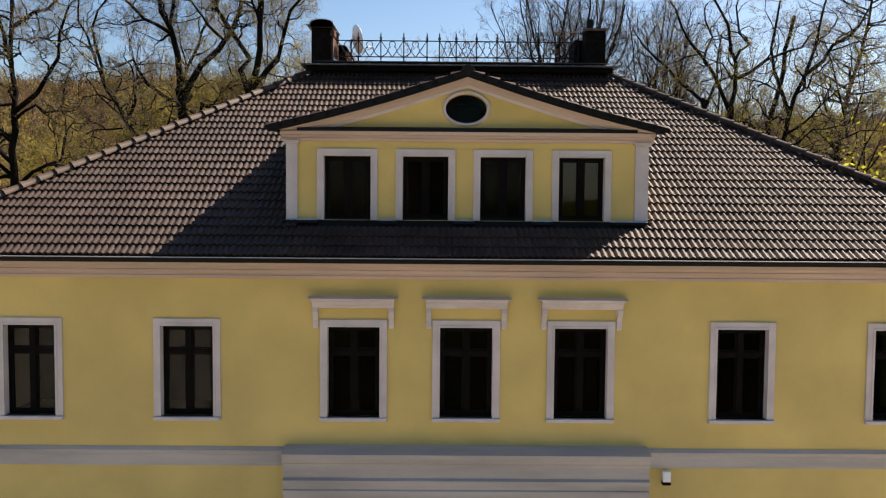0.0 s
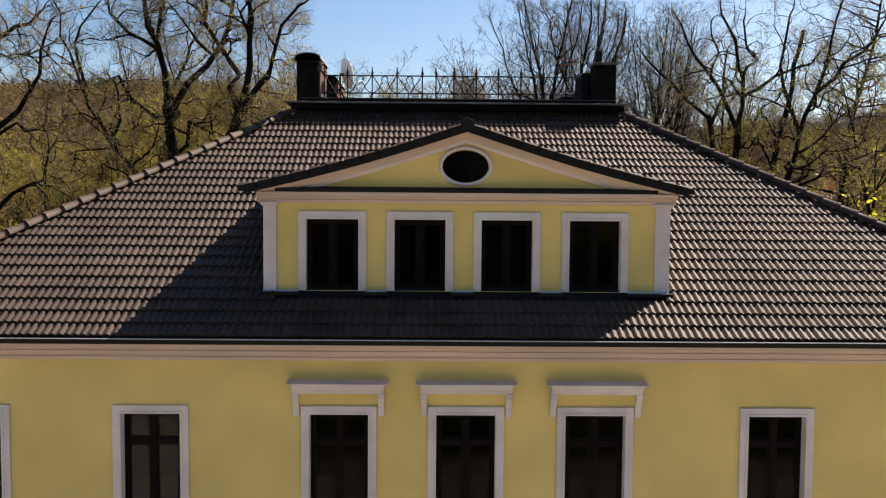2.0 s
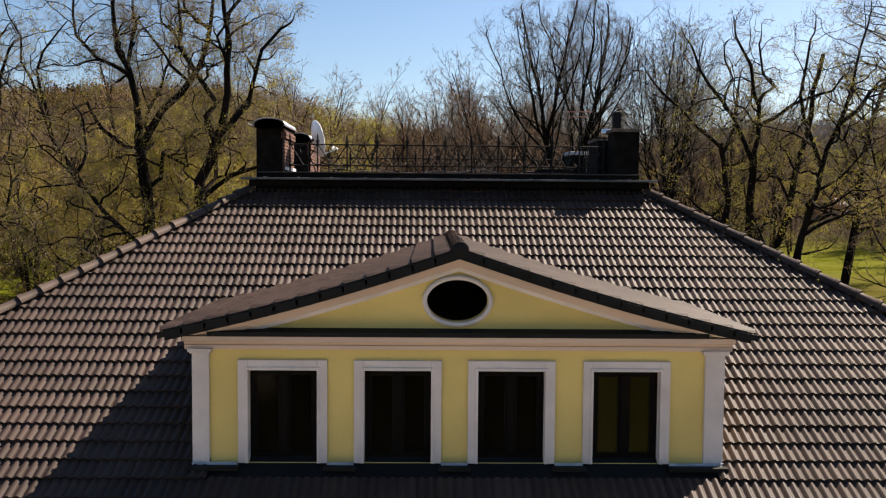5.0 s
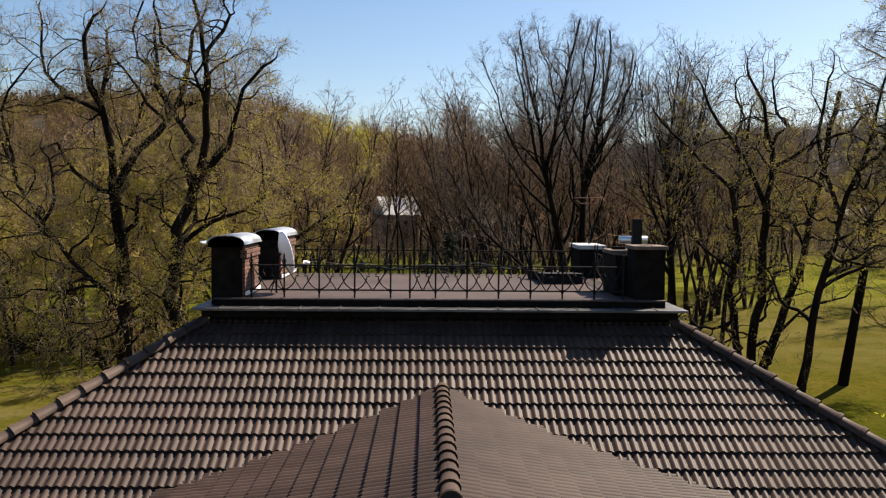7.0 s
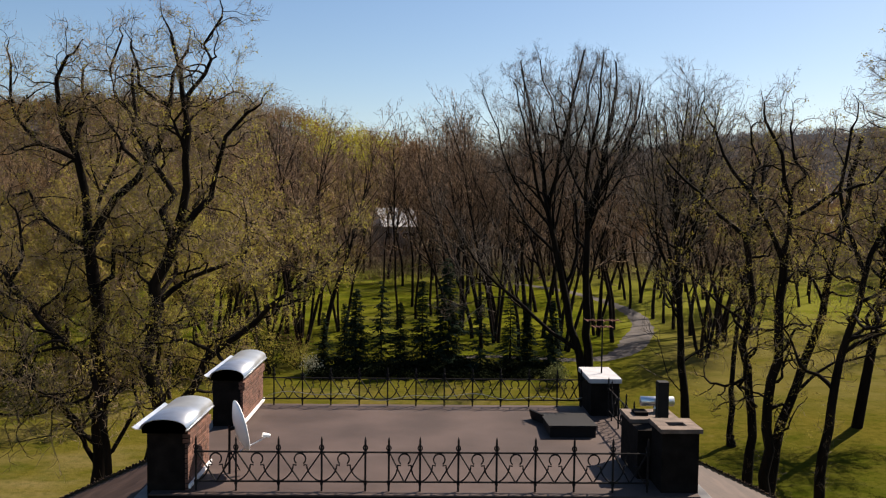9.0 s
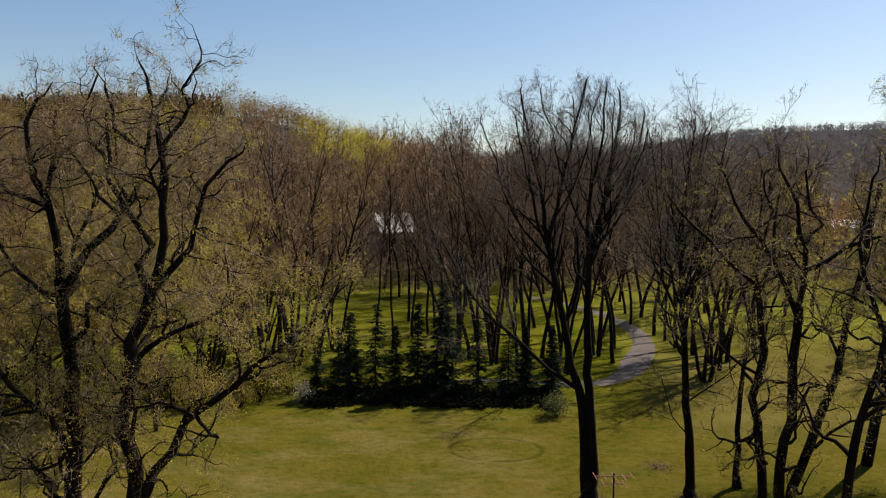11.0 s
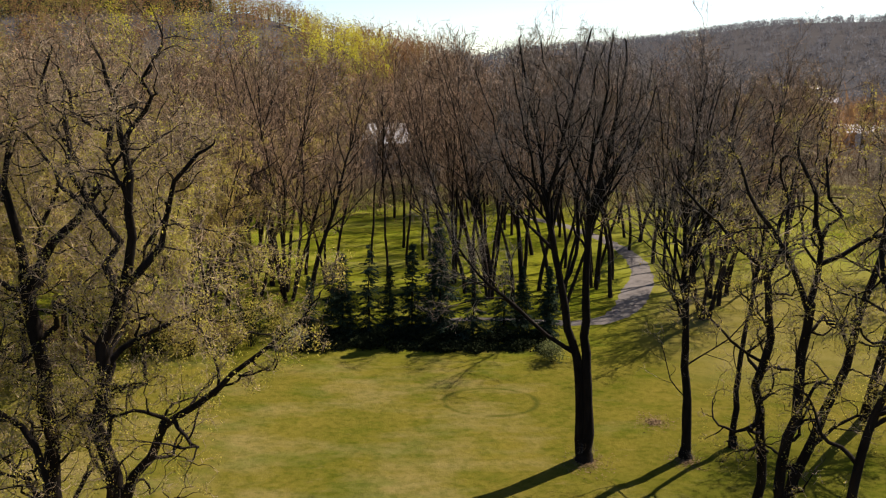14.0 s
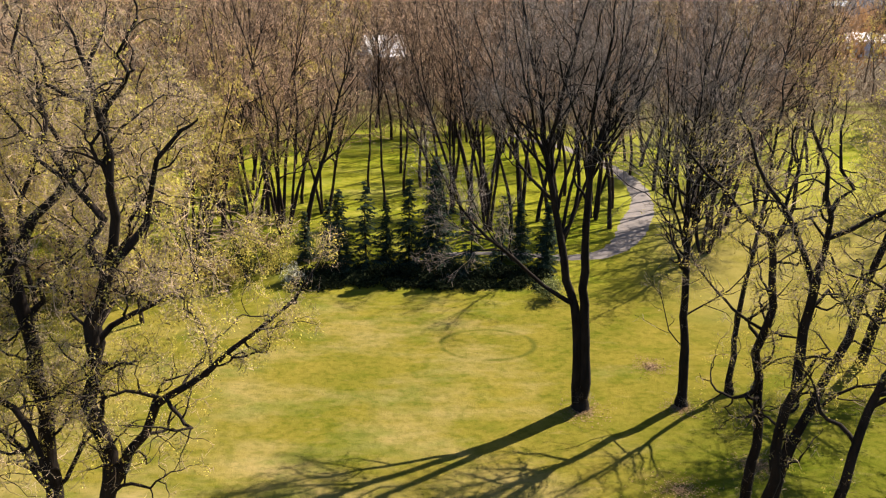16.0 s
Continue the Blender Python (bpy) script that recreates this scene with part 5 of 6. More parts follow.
OLD_A += [
    ([(1.5, 0.5, 21.2), (0.3, 0.9, 23.3), (-0.1, 1.3, 24.4), (0.8, 2.0, 25.9)], 0.15, 0.03),
    ([(2.6, 0.7, 23.2), (2.0, -0.5, 24.7), (2.1, -1.2, 25.8)], 0.13, 0.03),
    ([(1.1, 0.4, 20.4), (0.1, 0.6, 21.7), (-0.8, 0.8, 22.4), (-1.8, 1.0, 23.5)], 0.12, 0.02),
    ([(-0.5, 0, 15.8), (-0.4, 2.0, 18.5), (0.6, 3.6, 21.5), (0.4, 4.2, 25)], 0.18, 0.03)]
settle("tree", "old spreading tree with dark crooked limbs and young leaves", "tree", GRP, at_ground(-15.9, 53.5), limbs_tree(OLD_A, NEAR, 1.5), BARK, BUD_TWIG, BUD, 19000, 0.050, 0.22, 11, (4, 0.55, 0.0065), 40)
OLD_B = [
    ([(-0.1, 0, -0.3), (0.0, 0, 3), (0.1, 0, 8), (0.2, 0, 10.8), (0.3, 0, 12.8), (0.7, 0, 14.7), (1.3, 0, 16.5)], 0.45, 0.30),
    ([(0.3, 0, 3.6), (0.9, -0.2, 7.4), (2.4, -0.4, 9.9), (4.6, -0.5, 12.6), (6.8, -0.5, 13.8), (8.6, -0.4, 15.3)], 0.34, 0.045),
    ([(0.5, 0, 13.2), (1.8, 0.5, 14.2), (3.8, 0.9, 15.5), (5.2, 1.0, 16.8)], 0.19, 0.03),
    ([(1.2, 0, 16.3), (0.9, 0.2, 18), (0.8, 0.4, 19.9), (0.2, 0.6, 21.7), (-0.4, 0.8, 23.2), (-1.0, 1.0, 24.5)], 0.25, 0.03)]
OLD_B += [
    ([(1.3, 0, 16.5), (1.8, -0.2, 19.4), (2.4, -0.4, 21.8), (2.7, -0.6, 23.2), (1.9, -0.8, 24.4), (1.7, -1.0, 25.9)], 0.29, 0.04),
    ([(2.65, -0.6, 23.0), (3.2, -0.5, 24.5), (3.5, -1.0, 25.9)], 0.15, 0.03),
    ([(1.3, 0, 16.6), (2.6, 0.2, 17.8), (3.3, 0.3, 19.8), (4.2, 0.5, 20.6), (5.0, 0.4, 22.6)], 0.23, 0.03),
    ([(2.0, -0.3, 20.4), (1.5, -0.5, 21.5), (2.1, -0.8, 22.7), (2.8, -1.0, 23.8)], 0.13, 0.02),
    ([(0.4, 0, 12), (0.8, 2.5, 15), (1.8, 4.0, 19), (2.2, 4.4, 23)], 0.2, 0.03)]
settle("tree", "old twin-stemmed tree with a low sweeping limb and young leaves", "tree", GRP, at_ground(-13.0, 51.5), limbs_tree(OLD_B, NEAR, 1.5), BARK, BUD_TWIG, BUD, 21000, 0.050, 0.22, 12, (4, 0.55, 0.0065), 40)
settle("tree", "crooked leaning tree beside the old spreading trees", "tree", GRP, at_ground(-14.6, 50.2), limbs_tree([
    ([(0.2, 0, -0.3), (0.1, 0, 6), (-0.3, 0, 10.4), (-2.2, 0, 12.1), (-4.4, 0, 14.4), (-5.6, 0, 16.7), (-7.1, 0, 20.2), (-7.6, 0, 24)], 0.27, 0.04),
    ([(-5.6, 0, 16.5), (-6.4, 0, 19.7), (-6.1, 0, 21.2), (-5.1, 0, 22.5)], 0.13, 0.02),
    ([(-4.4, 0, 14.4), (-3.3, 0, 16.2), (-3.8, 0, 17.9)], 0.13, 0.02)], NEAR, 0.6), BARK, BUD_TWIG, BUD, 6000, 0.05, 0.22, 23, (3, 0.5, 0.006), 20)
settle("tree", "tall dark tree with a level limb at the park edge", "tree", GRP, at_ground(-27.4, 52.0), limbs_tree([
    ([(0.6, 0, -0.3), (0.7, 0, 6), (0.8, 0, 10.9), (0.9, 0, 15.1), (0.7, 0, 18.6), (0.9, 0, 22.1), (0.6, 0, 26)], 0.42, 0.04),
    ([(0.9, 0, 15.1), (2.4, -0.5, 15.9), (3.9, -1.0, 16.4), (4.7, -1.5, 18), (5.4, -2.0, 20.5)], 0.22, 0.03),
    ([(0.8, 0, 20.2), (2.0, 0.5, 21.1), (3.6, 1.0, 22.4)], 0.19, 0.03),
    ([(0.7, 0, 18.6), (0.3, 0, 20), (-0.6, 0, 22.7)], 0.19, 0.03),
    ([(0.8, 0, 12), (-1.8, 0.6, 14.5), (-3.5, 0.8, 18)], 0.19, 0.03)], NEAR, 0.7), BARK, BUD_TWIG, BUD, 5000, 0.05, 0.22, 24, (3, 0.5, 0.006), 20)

# the tall dark vase-shaped tree on the lawn
VASE = dict(BASE_CFG, dome=(-2.6, 0.2, 29.2, 0.066), leader=0.4, levels=4, coarse=3, stout=0.017, tip=0.009, sides=(10, 7, 5, 3, 3, 3), segs=[8, 7, 4, 2, 1], per_m=[0.55, 1.15, 1.9, 2.4, 3], start=[0.5, 0.3, 0.2, 0.15, 0.1], ratio=[0.34, 0.40, 0.45, 0.5, 0.5], angle=[34, 36, 40, 42, 40], bend=0.26, lift=0.09)
vase_rs = np.random.RandomState(31)
VASE_LIMBS = []
for i in range(12):
    ang = i * 2.4 + vase_rs.uniform(-0.3, 0.3)
    z0 = vase_rs.uniform(15.5, 21)
    # left and right stem at that height
    cx, cy = (-2.5 - 0.27 * (z0 - 14.6), 0.3) if i % 2 else (-0.4 + 0.32 * max(0, z0 - 17.5), -0.1)
    reach = 1.2 + 4.4 * ((i + 0.5) / 12) ** 0.6
    tx, ty = cx + reach * math.cos(ang), cy + 0.8 * reach * math.sin(ang)
    top = 28.3 - 0.066 * ((tx + 2.6) ** 2 + ty ** 2) - vase_rs.uniform(0, 0.9)
    VASE_LIMBS.append(([(cx, cy, z0), (cx + 0.6 * (tx - cx), cy + 0.6 * (ty - cy), z0 + 0.40 * (top - z0)), (tx, ty, top)], 0.105, 0.02))
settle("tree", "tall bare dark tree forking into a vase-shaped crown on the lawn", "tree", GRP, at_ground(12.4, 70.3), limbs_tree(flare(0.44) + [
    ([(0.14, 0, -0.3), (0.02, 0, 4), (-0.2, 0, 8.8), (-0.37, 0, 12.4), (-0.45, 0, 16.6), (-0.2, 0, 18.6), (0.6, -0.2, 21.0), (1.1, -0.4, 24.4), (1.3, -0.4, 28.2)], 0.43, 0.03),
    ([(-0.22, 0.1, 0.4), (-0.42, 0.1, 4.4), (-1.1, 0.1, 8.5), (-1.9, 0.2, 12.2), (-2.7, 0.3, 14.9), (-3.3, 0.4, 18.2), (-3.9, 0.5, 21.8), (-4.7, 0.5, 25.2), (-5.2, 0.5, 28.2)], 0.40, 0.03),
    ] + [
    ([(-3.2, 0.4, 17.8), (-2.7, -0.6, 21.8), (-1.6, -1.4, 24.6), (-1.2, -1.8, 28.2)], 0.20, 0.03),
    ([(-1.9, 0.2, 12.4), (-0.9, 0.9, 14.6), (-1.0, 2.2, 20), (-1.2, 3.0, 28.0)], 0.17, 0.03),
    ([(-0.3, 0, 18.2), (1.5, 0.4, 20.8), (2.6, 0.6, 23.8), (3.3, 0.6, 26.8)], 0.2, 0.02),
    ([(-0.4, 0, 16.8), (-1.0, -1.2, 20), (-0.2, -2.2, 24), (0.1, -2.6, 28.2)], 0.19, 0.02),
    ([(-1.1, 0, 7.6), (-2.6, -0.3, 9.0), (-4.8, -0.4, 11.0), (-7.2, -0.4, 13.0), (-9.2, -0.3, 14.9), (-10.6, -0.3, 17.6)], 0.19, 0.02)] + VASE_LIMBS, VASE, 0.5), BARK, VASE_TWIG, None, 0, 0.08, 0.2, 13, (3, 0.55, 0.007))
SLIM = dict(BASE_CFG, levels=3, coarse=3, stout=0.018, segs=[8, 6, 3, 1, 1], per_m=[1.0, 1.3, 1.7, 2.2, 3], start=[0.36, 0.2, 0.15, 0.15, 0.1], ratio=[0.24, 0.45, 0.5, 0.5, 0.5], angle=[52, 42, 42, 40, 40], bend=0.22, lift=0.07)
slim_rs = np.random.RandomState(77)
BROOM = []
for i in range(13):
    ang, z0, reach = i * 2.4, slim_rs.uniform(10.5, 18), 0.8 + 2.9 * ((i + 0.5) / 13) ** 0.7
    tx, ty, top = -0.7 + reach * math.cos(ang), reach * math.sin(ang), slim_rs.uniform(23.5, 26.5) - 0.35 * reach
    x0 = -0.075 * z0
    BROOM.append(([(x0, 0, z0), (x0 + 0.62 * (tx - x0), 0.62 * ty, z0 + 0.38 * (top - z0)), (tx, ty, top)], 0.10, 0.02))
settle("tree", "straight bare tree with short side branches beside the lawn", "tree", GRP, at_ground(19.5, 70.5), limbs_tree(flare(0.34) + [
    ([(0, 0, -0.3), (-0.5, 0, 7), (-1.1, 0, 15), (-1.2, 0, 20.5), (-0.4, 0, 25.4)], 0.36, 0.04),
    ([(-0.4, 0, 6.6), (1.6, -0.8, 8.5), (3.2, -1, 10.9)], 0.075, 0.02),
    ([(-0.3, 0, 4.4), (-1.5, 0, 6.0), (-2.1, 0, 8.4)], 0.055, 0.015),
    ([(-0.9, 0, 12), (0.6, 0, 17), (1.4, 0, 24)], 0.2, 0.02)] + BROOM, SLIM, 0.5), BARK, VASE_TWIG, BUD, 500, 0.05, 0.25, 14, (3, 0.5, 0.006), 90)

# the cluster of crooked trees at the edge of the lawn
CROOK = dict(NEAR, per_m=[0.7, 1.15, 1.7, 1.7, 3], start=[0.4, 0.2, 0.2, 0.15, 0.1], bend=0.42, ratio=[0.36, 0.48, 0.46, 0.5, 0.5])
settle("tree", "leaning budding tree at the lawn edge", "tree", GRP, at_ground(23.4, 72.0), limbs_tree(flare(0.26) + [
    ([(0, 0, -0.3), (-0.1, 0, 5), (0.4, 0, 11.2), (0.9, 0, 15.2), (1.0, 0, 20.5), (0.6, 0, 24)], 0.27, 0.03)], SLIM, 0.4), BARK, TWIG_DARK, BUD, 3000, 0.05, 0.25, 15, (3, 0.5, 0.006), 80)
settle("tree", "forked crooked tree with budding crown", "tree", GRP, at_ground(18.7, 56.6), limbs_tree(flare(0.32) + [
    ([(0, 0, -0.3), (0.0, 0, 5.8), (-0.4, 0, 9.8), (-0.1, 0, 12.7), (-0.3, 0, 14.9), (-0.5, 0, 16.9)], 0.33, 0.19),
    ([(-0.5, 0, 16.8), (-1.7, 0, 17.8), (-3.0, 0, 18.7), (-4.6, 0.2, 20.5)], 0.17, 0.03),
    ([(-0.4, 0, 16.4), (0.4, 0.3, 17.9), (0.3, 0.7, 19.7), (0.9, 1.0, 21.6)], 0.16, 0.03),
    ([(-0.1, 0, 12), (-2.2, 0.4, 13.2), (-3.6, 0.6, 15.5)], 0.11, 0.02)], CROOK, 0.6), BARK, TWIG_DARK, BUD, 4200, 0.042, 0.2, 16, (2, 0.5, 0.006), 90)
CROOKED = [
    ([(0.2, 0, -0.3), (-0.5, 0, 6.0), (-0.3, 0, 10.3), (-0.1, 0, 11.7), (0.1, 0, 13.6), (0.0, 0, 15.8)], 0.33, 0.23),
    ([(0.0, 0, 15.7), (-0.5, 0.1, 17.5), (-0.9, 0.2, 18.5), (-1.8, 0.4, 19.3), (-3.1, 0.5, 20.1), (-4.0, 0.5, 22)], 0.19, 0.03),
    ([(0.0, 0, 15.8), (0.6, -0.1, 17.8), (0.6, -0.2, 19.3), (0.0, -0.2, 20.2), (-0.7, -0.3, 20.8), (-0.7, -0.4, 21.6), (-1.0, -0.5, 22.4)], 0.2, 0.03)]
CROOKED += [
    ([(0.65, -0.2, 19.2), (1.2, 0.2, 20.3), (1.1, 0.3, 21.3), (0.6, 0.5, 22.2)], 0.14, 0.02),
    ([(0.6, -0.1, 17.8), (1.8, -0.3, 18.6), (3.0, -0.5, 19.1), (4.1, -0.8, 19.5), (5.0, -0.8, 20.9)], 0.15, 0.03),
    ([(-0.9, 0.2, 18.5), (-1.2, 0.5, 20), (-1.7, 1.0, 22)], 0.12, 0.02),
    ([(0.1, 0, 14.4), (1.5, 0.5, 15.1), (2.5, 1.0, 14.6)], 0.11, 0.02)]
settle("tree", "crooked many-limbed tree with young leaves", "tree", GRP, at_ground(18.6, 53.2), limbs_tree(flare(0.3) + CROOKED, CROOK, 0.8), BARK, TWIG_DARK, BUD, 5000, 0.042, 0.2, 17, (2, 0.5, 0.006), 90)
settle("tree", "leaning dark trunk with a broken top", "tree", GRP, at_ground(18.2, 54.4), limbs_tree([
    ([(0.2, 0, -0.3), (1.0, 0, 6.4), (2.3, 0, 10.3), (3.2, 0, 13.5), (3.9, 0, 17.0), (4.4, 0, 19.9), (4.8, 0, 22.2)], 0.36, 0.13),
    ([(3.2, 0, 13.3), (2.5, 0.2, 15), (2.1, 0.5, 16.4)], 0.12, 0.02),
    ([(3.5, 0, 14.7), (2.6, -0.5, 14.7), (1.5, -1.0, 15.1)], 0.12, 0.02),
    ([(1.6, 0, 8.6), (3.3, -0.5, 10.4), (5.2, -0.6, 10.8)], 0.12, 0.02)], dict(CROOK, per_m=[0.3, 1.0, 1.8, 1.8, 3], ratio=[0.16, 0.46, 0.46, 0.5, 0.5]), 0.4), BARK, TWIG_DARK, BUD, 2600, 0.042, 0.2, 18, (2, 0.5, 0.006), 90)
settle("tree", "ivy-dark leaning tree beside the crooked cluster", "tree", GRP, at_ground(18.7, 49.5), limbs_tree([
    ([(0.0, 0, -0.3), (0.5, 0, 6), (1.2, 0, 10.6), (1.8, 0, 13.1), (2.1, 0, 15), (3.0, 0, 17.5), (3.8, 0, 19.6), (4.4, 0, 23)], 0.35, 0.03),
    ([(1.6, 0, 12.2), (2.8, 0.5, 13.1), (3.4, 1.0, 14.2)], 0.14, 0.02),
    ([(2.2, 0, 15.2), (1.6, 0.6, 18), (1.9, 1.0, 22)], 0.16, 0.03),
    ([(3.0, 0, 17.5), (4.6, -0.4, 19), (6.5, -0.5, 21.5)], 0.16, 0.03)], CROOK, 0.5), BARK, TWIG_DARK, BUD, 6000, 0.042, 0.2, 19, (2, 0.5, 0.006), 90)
LARCH = dict(BASE_CFG, stout=0.018, coarse=2, per_m=[2.3, 2.0, 2.2, 3, 3], start=[0.3, 0.2, 0.15, 0.15, 0.1], ratio=[0.23, 0.45, 0.5, 0.5, 0.5], angle=[72, 50, 45, 40, 40], bend=0.12, lift=0.02, levels=3)
settle("larch_tree", "tall larch with fresh green needles and thin level branches", "larch tree", GRP, at_ground(35.2, 76.5), straight_tree(34, 0.45, LARCH, 0.01, 0.3), BARK, TWIG_DARK, BUD, 11000, 0.08, 0.35, 20)

# the bare wood: a few grown trees, repeated at many places and turns
WOOD_GRP = "bare trees of the park wood"
POLE = dict(BASE_CFG, sides=(8, 5, 3, 3, 3), levels=3, coarse=2, per_m=[1.05, 1.3, 1.3, 3, 3], start=[0.42, 0.25, 0.2, 0.15, 0.1], ratio=[0.25, 0.42, 0.5, 0.5, 0.5], angle=[33, 36, 40, 40, 40], segs=[5, 3, 1, 1, 1], bend=0.15, lift=0.10, tip=0.020, stout=0.016, least=0.6)
BUSHY = dict(POLE, start=[0.3, 0.25, 0.2, 0.15, 0.1], ratio=[0.34, 0.45, 0.5, 0.5, 0.5], angle=[40, 42, 42, 40, 40], per_m=[0.85, 1.2, 1.2, 3, 3], bend=0.2)
kinds = []
for i, (h, g, cfg, crown, leaf, nl, lab) in enumerate((
        (26, 0.26, POLE, 0.42, None, 0, "tall slender bare tree in the wood"),
        (23, 0.22, POLE, 0.45, None, 0, "tall slender bare tree in the wood"),
        (27, 0.31, BUSHY, 0.35, None, 0, "big bare branching tree in the wood"),
        (24, 0.28, BUSHY, 0.3, None, 0, "bare branching tree in the wood"),
        (22, 0.17, POLE, 0.55, None, 0, "thin pole-like bare tree in the wood"),
        (19, 0.24, BUSHY, 0.22, BUD_OLIVE, 4600, "tree with a haze of young green leaves"),
        (16, 0.2, BUSHY, 0.16, BUD, 3800, "smaller tree with young green leaves"),
        (20, 0.24, BUSHY, 0.3, BUD_BROWN, 2600, "tree with reddish-brown buds"))):
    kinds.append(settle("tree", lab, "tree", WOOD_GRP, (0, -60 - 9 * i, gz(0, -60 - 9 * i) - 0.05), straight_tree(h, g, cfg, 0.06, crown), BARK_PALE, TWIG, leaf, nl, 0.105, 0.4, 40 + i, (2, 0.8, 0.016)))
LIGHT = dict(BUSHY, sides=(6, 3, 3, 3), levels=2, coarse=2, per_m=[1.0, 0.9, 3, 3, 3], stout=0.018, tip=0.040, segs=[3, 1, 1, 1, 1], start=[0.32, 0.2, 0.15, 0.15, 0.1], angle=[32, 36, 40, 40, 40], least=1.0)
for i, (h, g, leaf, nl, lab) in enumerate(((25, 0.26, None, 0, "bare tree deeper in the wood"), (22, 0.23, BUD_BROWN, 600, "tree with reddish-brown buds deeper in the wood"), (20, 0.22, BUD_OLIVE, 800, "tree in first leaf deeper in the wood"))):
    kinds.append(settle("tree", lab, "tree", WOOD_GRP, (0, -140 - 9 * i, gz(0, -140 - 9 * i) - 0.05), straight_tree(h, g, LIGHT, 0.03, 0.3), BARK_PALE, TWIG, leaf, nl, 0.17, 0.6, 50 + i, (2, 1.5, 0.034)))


def clump_tree(stems, height, girth, cfg):
    """Several stems leaning apart from one root."""
    def build(rs, tubes, fine, tips):
        for i in range(stems):
            a = i * 2 * math.pi / stems + rs.uniform(-0.5, 0.5)
            lean = rs.uniform(0.10, 0.34)
            d = np.array([math.cos(a) * lean, math.sin(a) * lean, 1.0])
            pts = wander(rs, (0.35 * math.cos(a), 0.35 * math.sin(a), -0.3), d, height * rs.uniform(0.8, 1.05), 12, 0.06, 0.02)
            sprout(rs, tubes, fine, tips, pts, girth * rs.uniform(0.75, 1.1), 0.03, 0, cfg)
    return build


CLUMP = dict(BUSHY, per_m=[0.7, 1.1, 1.1, 3, 3], bend=0.22, start=[0.32, 0.2, 0.15, 0.15, 0.1], ratio=[0.30, 0.45, 0.5, 0.5, 0.5], angle=[36, 40, 42, 40, 40])
for i, (h, g, k, leaf, nl, lab) in enumerate(((24, 0.23, 4, None, 0, "many-stemmed bare tree at the wood edge"), (18, 0.2, 3, BUD_OLIVE, 4200, "many-stemmed tree hazed with olive leaves"), (25, 0.26, 3, None, 0, "three-stemmed bare tree in the wood"))):
    kinds.append(settle("tree", lab, "tree", WOOD_GRP, (0, -180 - 9 * i, gz(0, -180 - 9 * i) - 0.05), clump_tree(k, h, g, CLUMP), BARK_PALE, TWIG, leaf, nl, 0.105, 0.4, 60 + i, (2, 0.8, 0.016)))
rng = random.Random(7)


def plant(kind, x, y, scale=1.0, lean=0.0):
    m = pose(x, y, gz(x, y) - 0.1, rng.gauss(0, 1.2), rng.gauss(0, 1.2) + lean, rng.uniform(0, 360)) @ Matrix.Diagonal((scale, scale, scale * rng.uniform(0.92, 1.08), 1))
    return copy_thing(kinds[kind], m)


FAR_MATS = [BARK_PALE, TWIG, BUD_BROWN, BUD, BUD_OLIVE]
far_pieces = []


def plant_far(kind, x, y, scale):
    """Trees too deep in the wood to tell apart: gathered into one object."""
    m = np.array(pose(x, y, gz(x, y) - 0.1, rng.gauss(0, 1.2), rng.gauss(0, 1.2), rng.uniform(0, 360)) @ Matrix.Diagonal((scale, scale, scale * rng.uniform(0.92, 1.08), 1)))
    for o in kinds[kind].children:
        me = o.data
        v = np.empty(len(me.vertices) * 3, np.float32)
        me.vertices.foreach_get("co", v)
        f = np.empty(len(me.loops), np.int32)
        me.loops.foreach_get("vertex_index", f)
        far_pieces.append((v.reshape(-1, 3) @ m[:3, :3].T + m[:3, 3], f.reshape(-1, 4), FAR_MATS.index(me.materials[0])))


taken = []


def free(x, y, gap):
    if any((x - a) ** 2 + (y - b) ** 2 < gap * gap for a, b in taken):
        return False
    taken.append((x, y))
    return True


# single trees that stand clear
SINGLES = [(11, -13.6, 106, 1.0, 2), (13, -17.5, 108, 1.0, 0), (11, -10.0, 113, 0.9, 5), (12, -21, 101, 1.0, 0), (13, 16.0, 103, 1.05, 0), (13, 21.5, 112, 1.0, 0), (13, 8.6, 107, 1.0, 0), (11, 31, 101, 1.0, 0), (13, 34.5, 109, 1.05, 0), (4, -3.1, 114, 1.05, 0), (4, -0.9, 121, 1.1, -2), (4, 1.2, 124, 1.15, 1), (4, 2.0, 126.5, 1.1, 0), (1, -1.6, 131, 1.0, 0)]
SINGLES += [(4, -5.4, 122, 1.0, 2), (3, 22.6, 108.3, 0.95, 0), (0, 31.7, 124, 1.0, 0), (1, 32.4, 117, 1.0, 0), (0, 33.4, 113, 1.05, 0), (3, 34.2, 106, 0.95, 0), (0, 35.2, 144, 1.0, 0), (2, 12.8, 111.5, 1.0, -4), (0, 14.6, 110.4, 1.0, 0), (1, 16.3, 108, 1.05, 2), (0, 9.0, 112, 1.05, -8), (2, 7.4, 118, 1.0, -5), (0, 17.8, 116, 1.0, 0), (1, 19.5, 121, 1.0, 0)]
SINGLES += [(2, -11.0, 104, 1.0, 0), (13, -14.5, 110, 1.05, 0), (2, -16.5, 112, 1.05, 0), (3, -20.0, 104.5, 1.05, 4), (2, -25, 108, 1.0, 0), (11, 4.5, 113, 1.0, -6), (2, 9.5, 116, 1.0, -5), (1, 24.5, 116, 1.0, 0)]
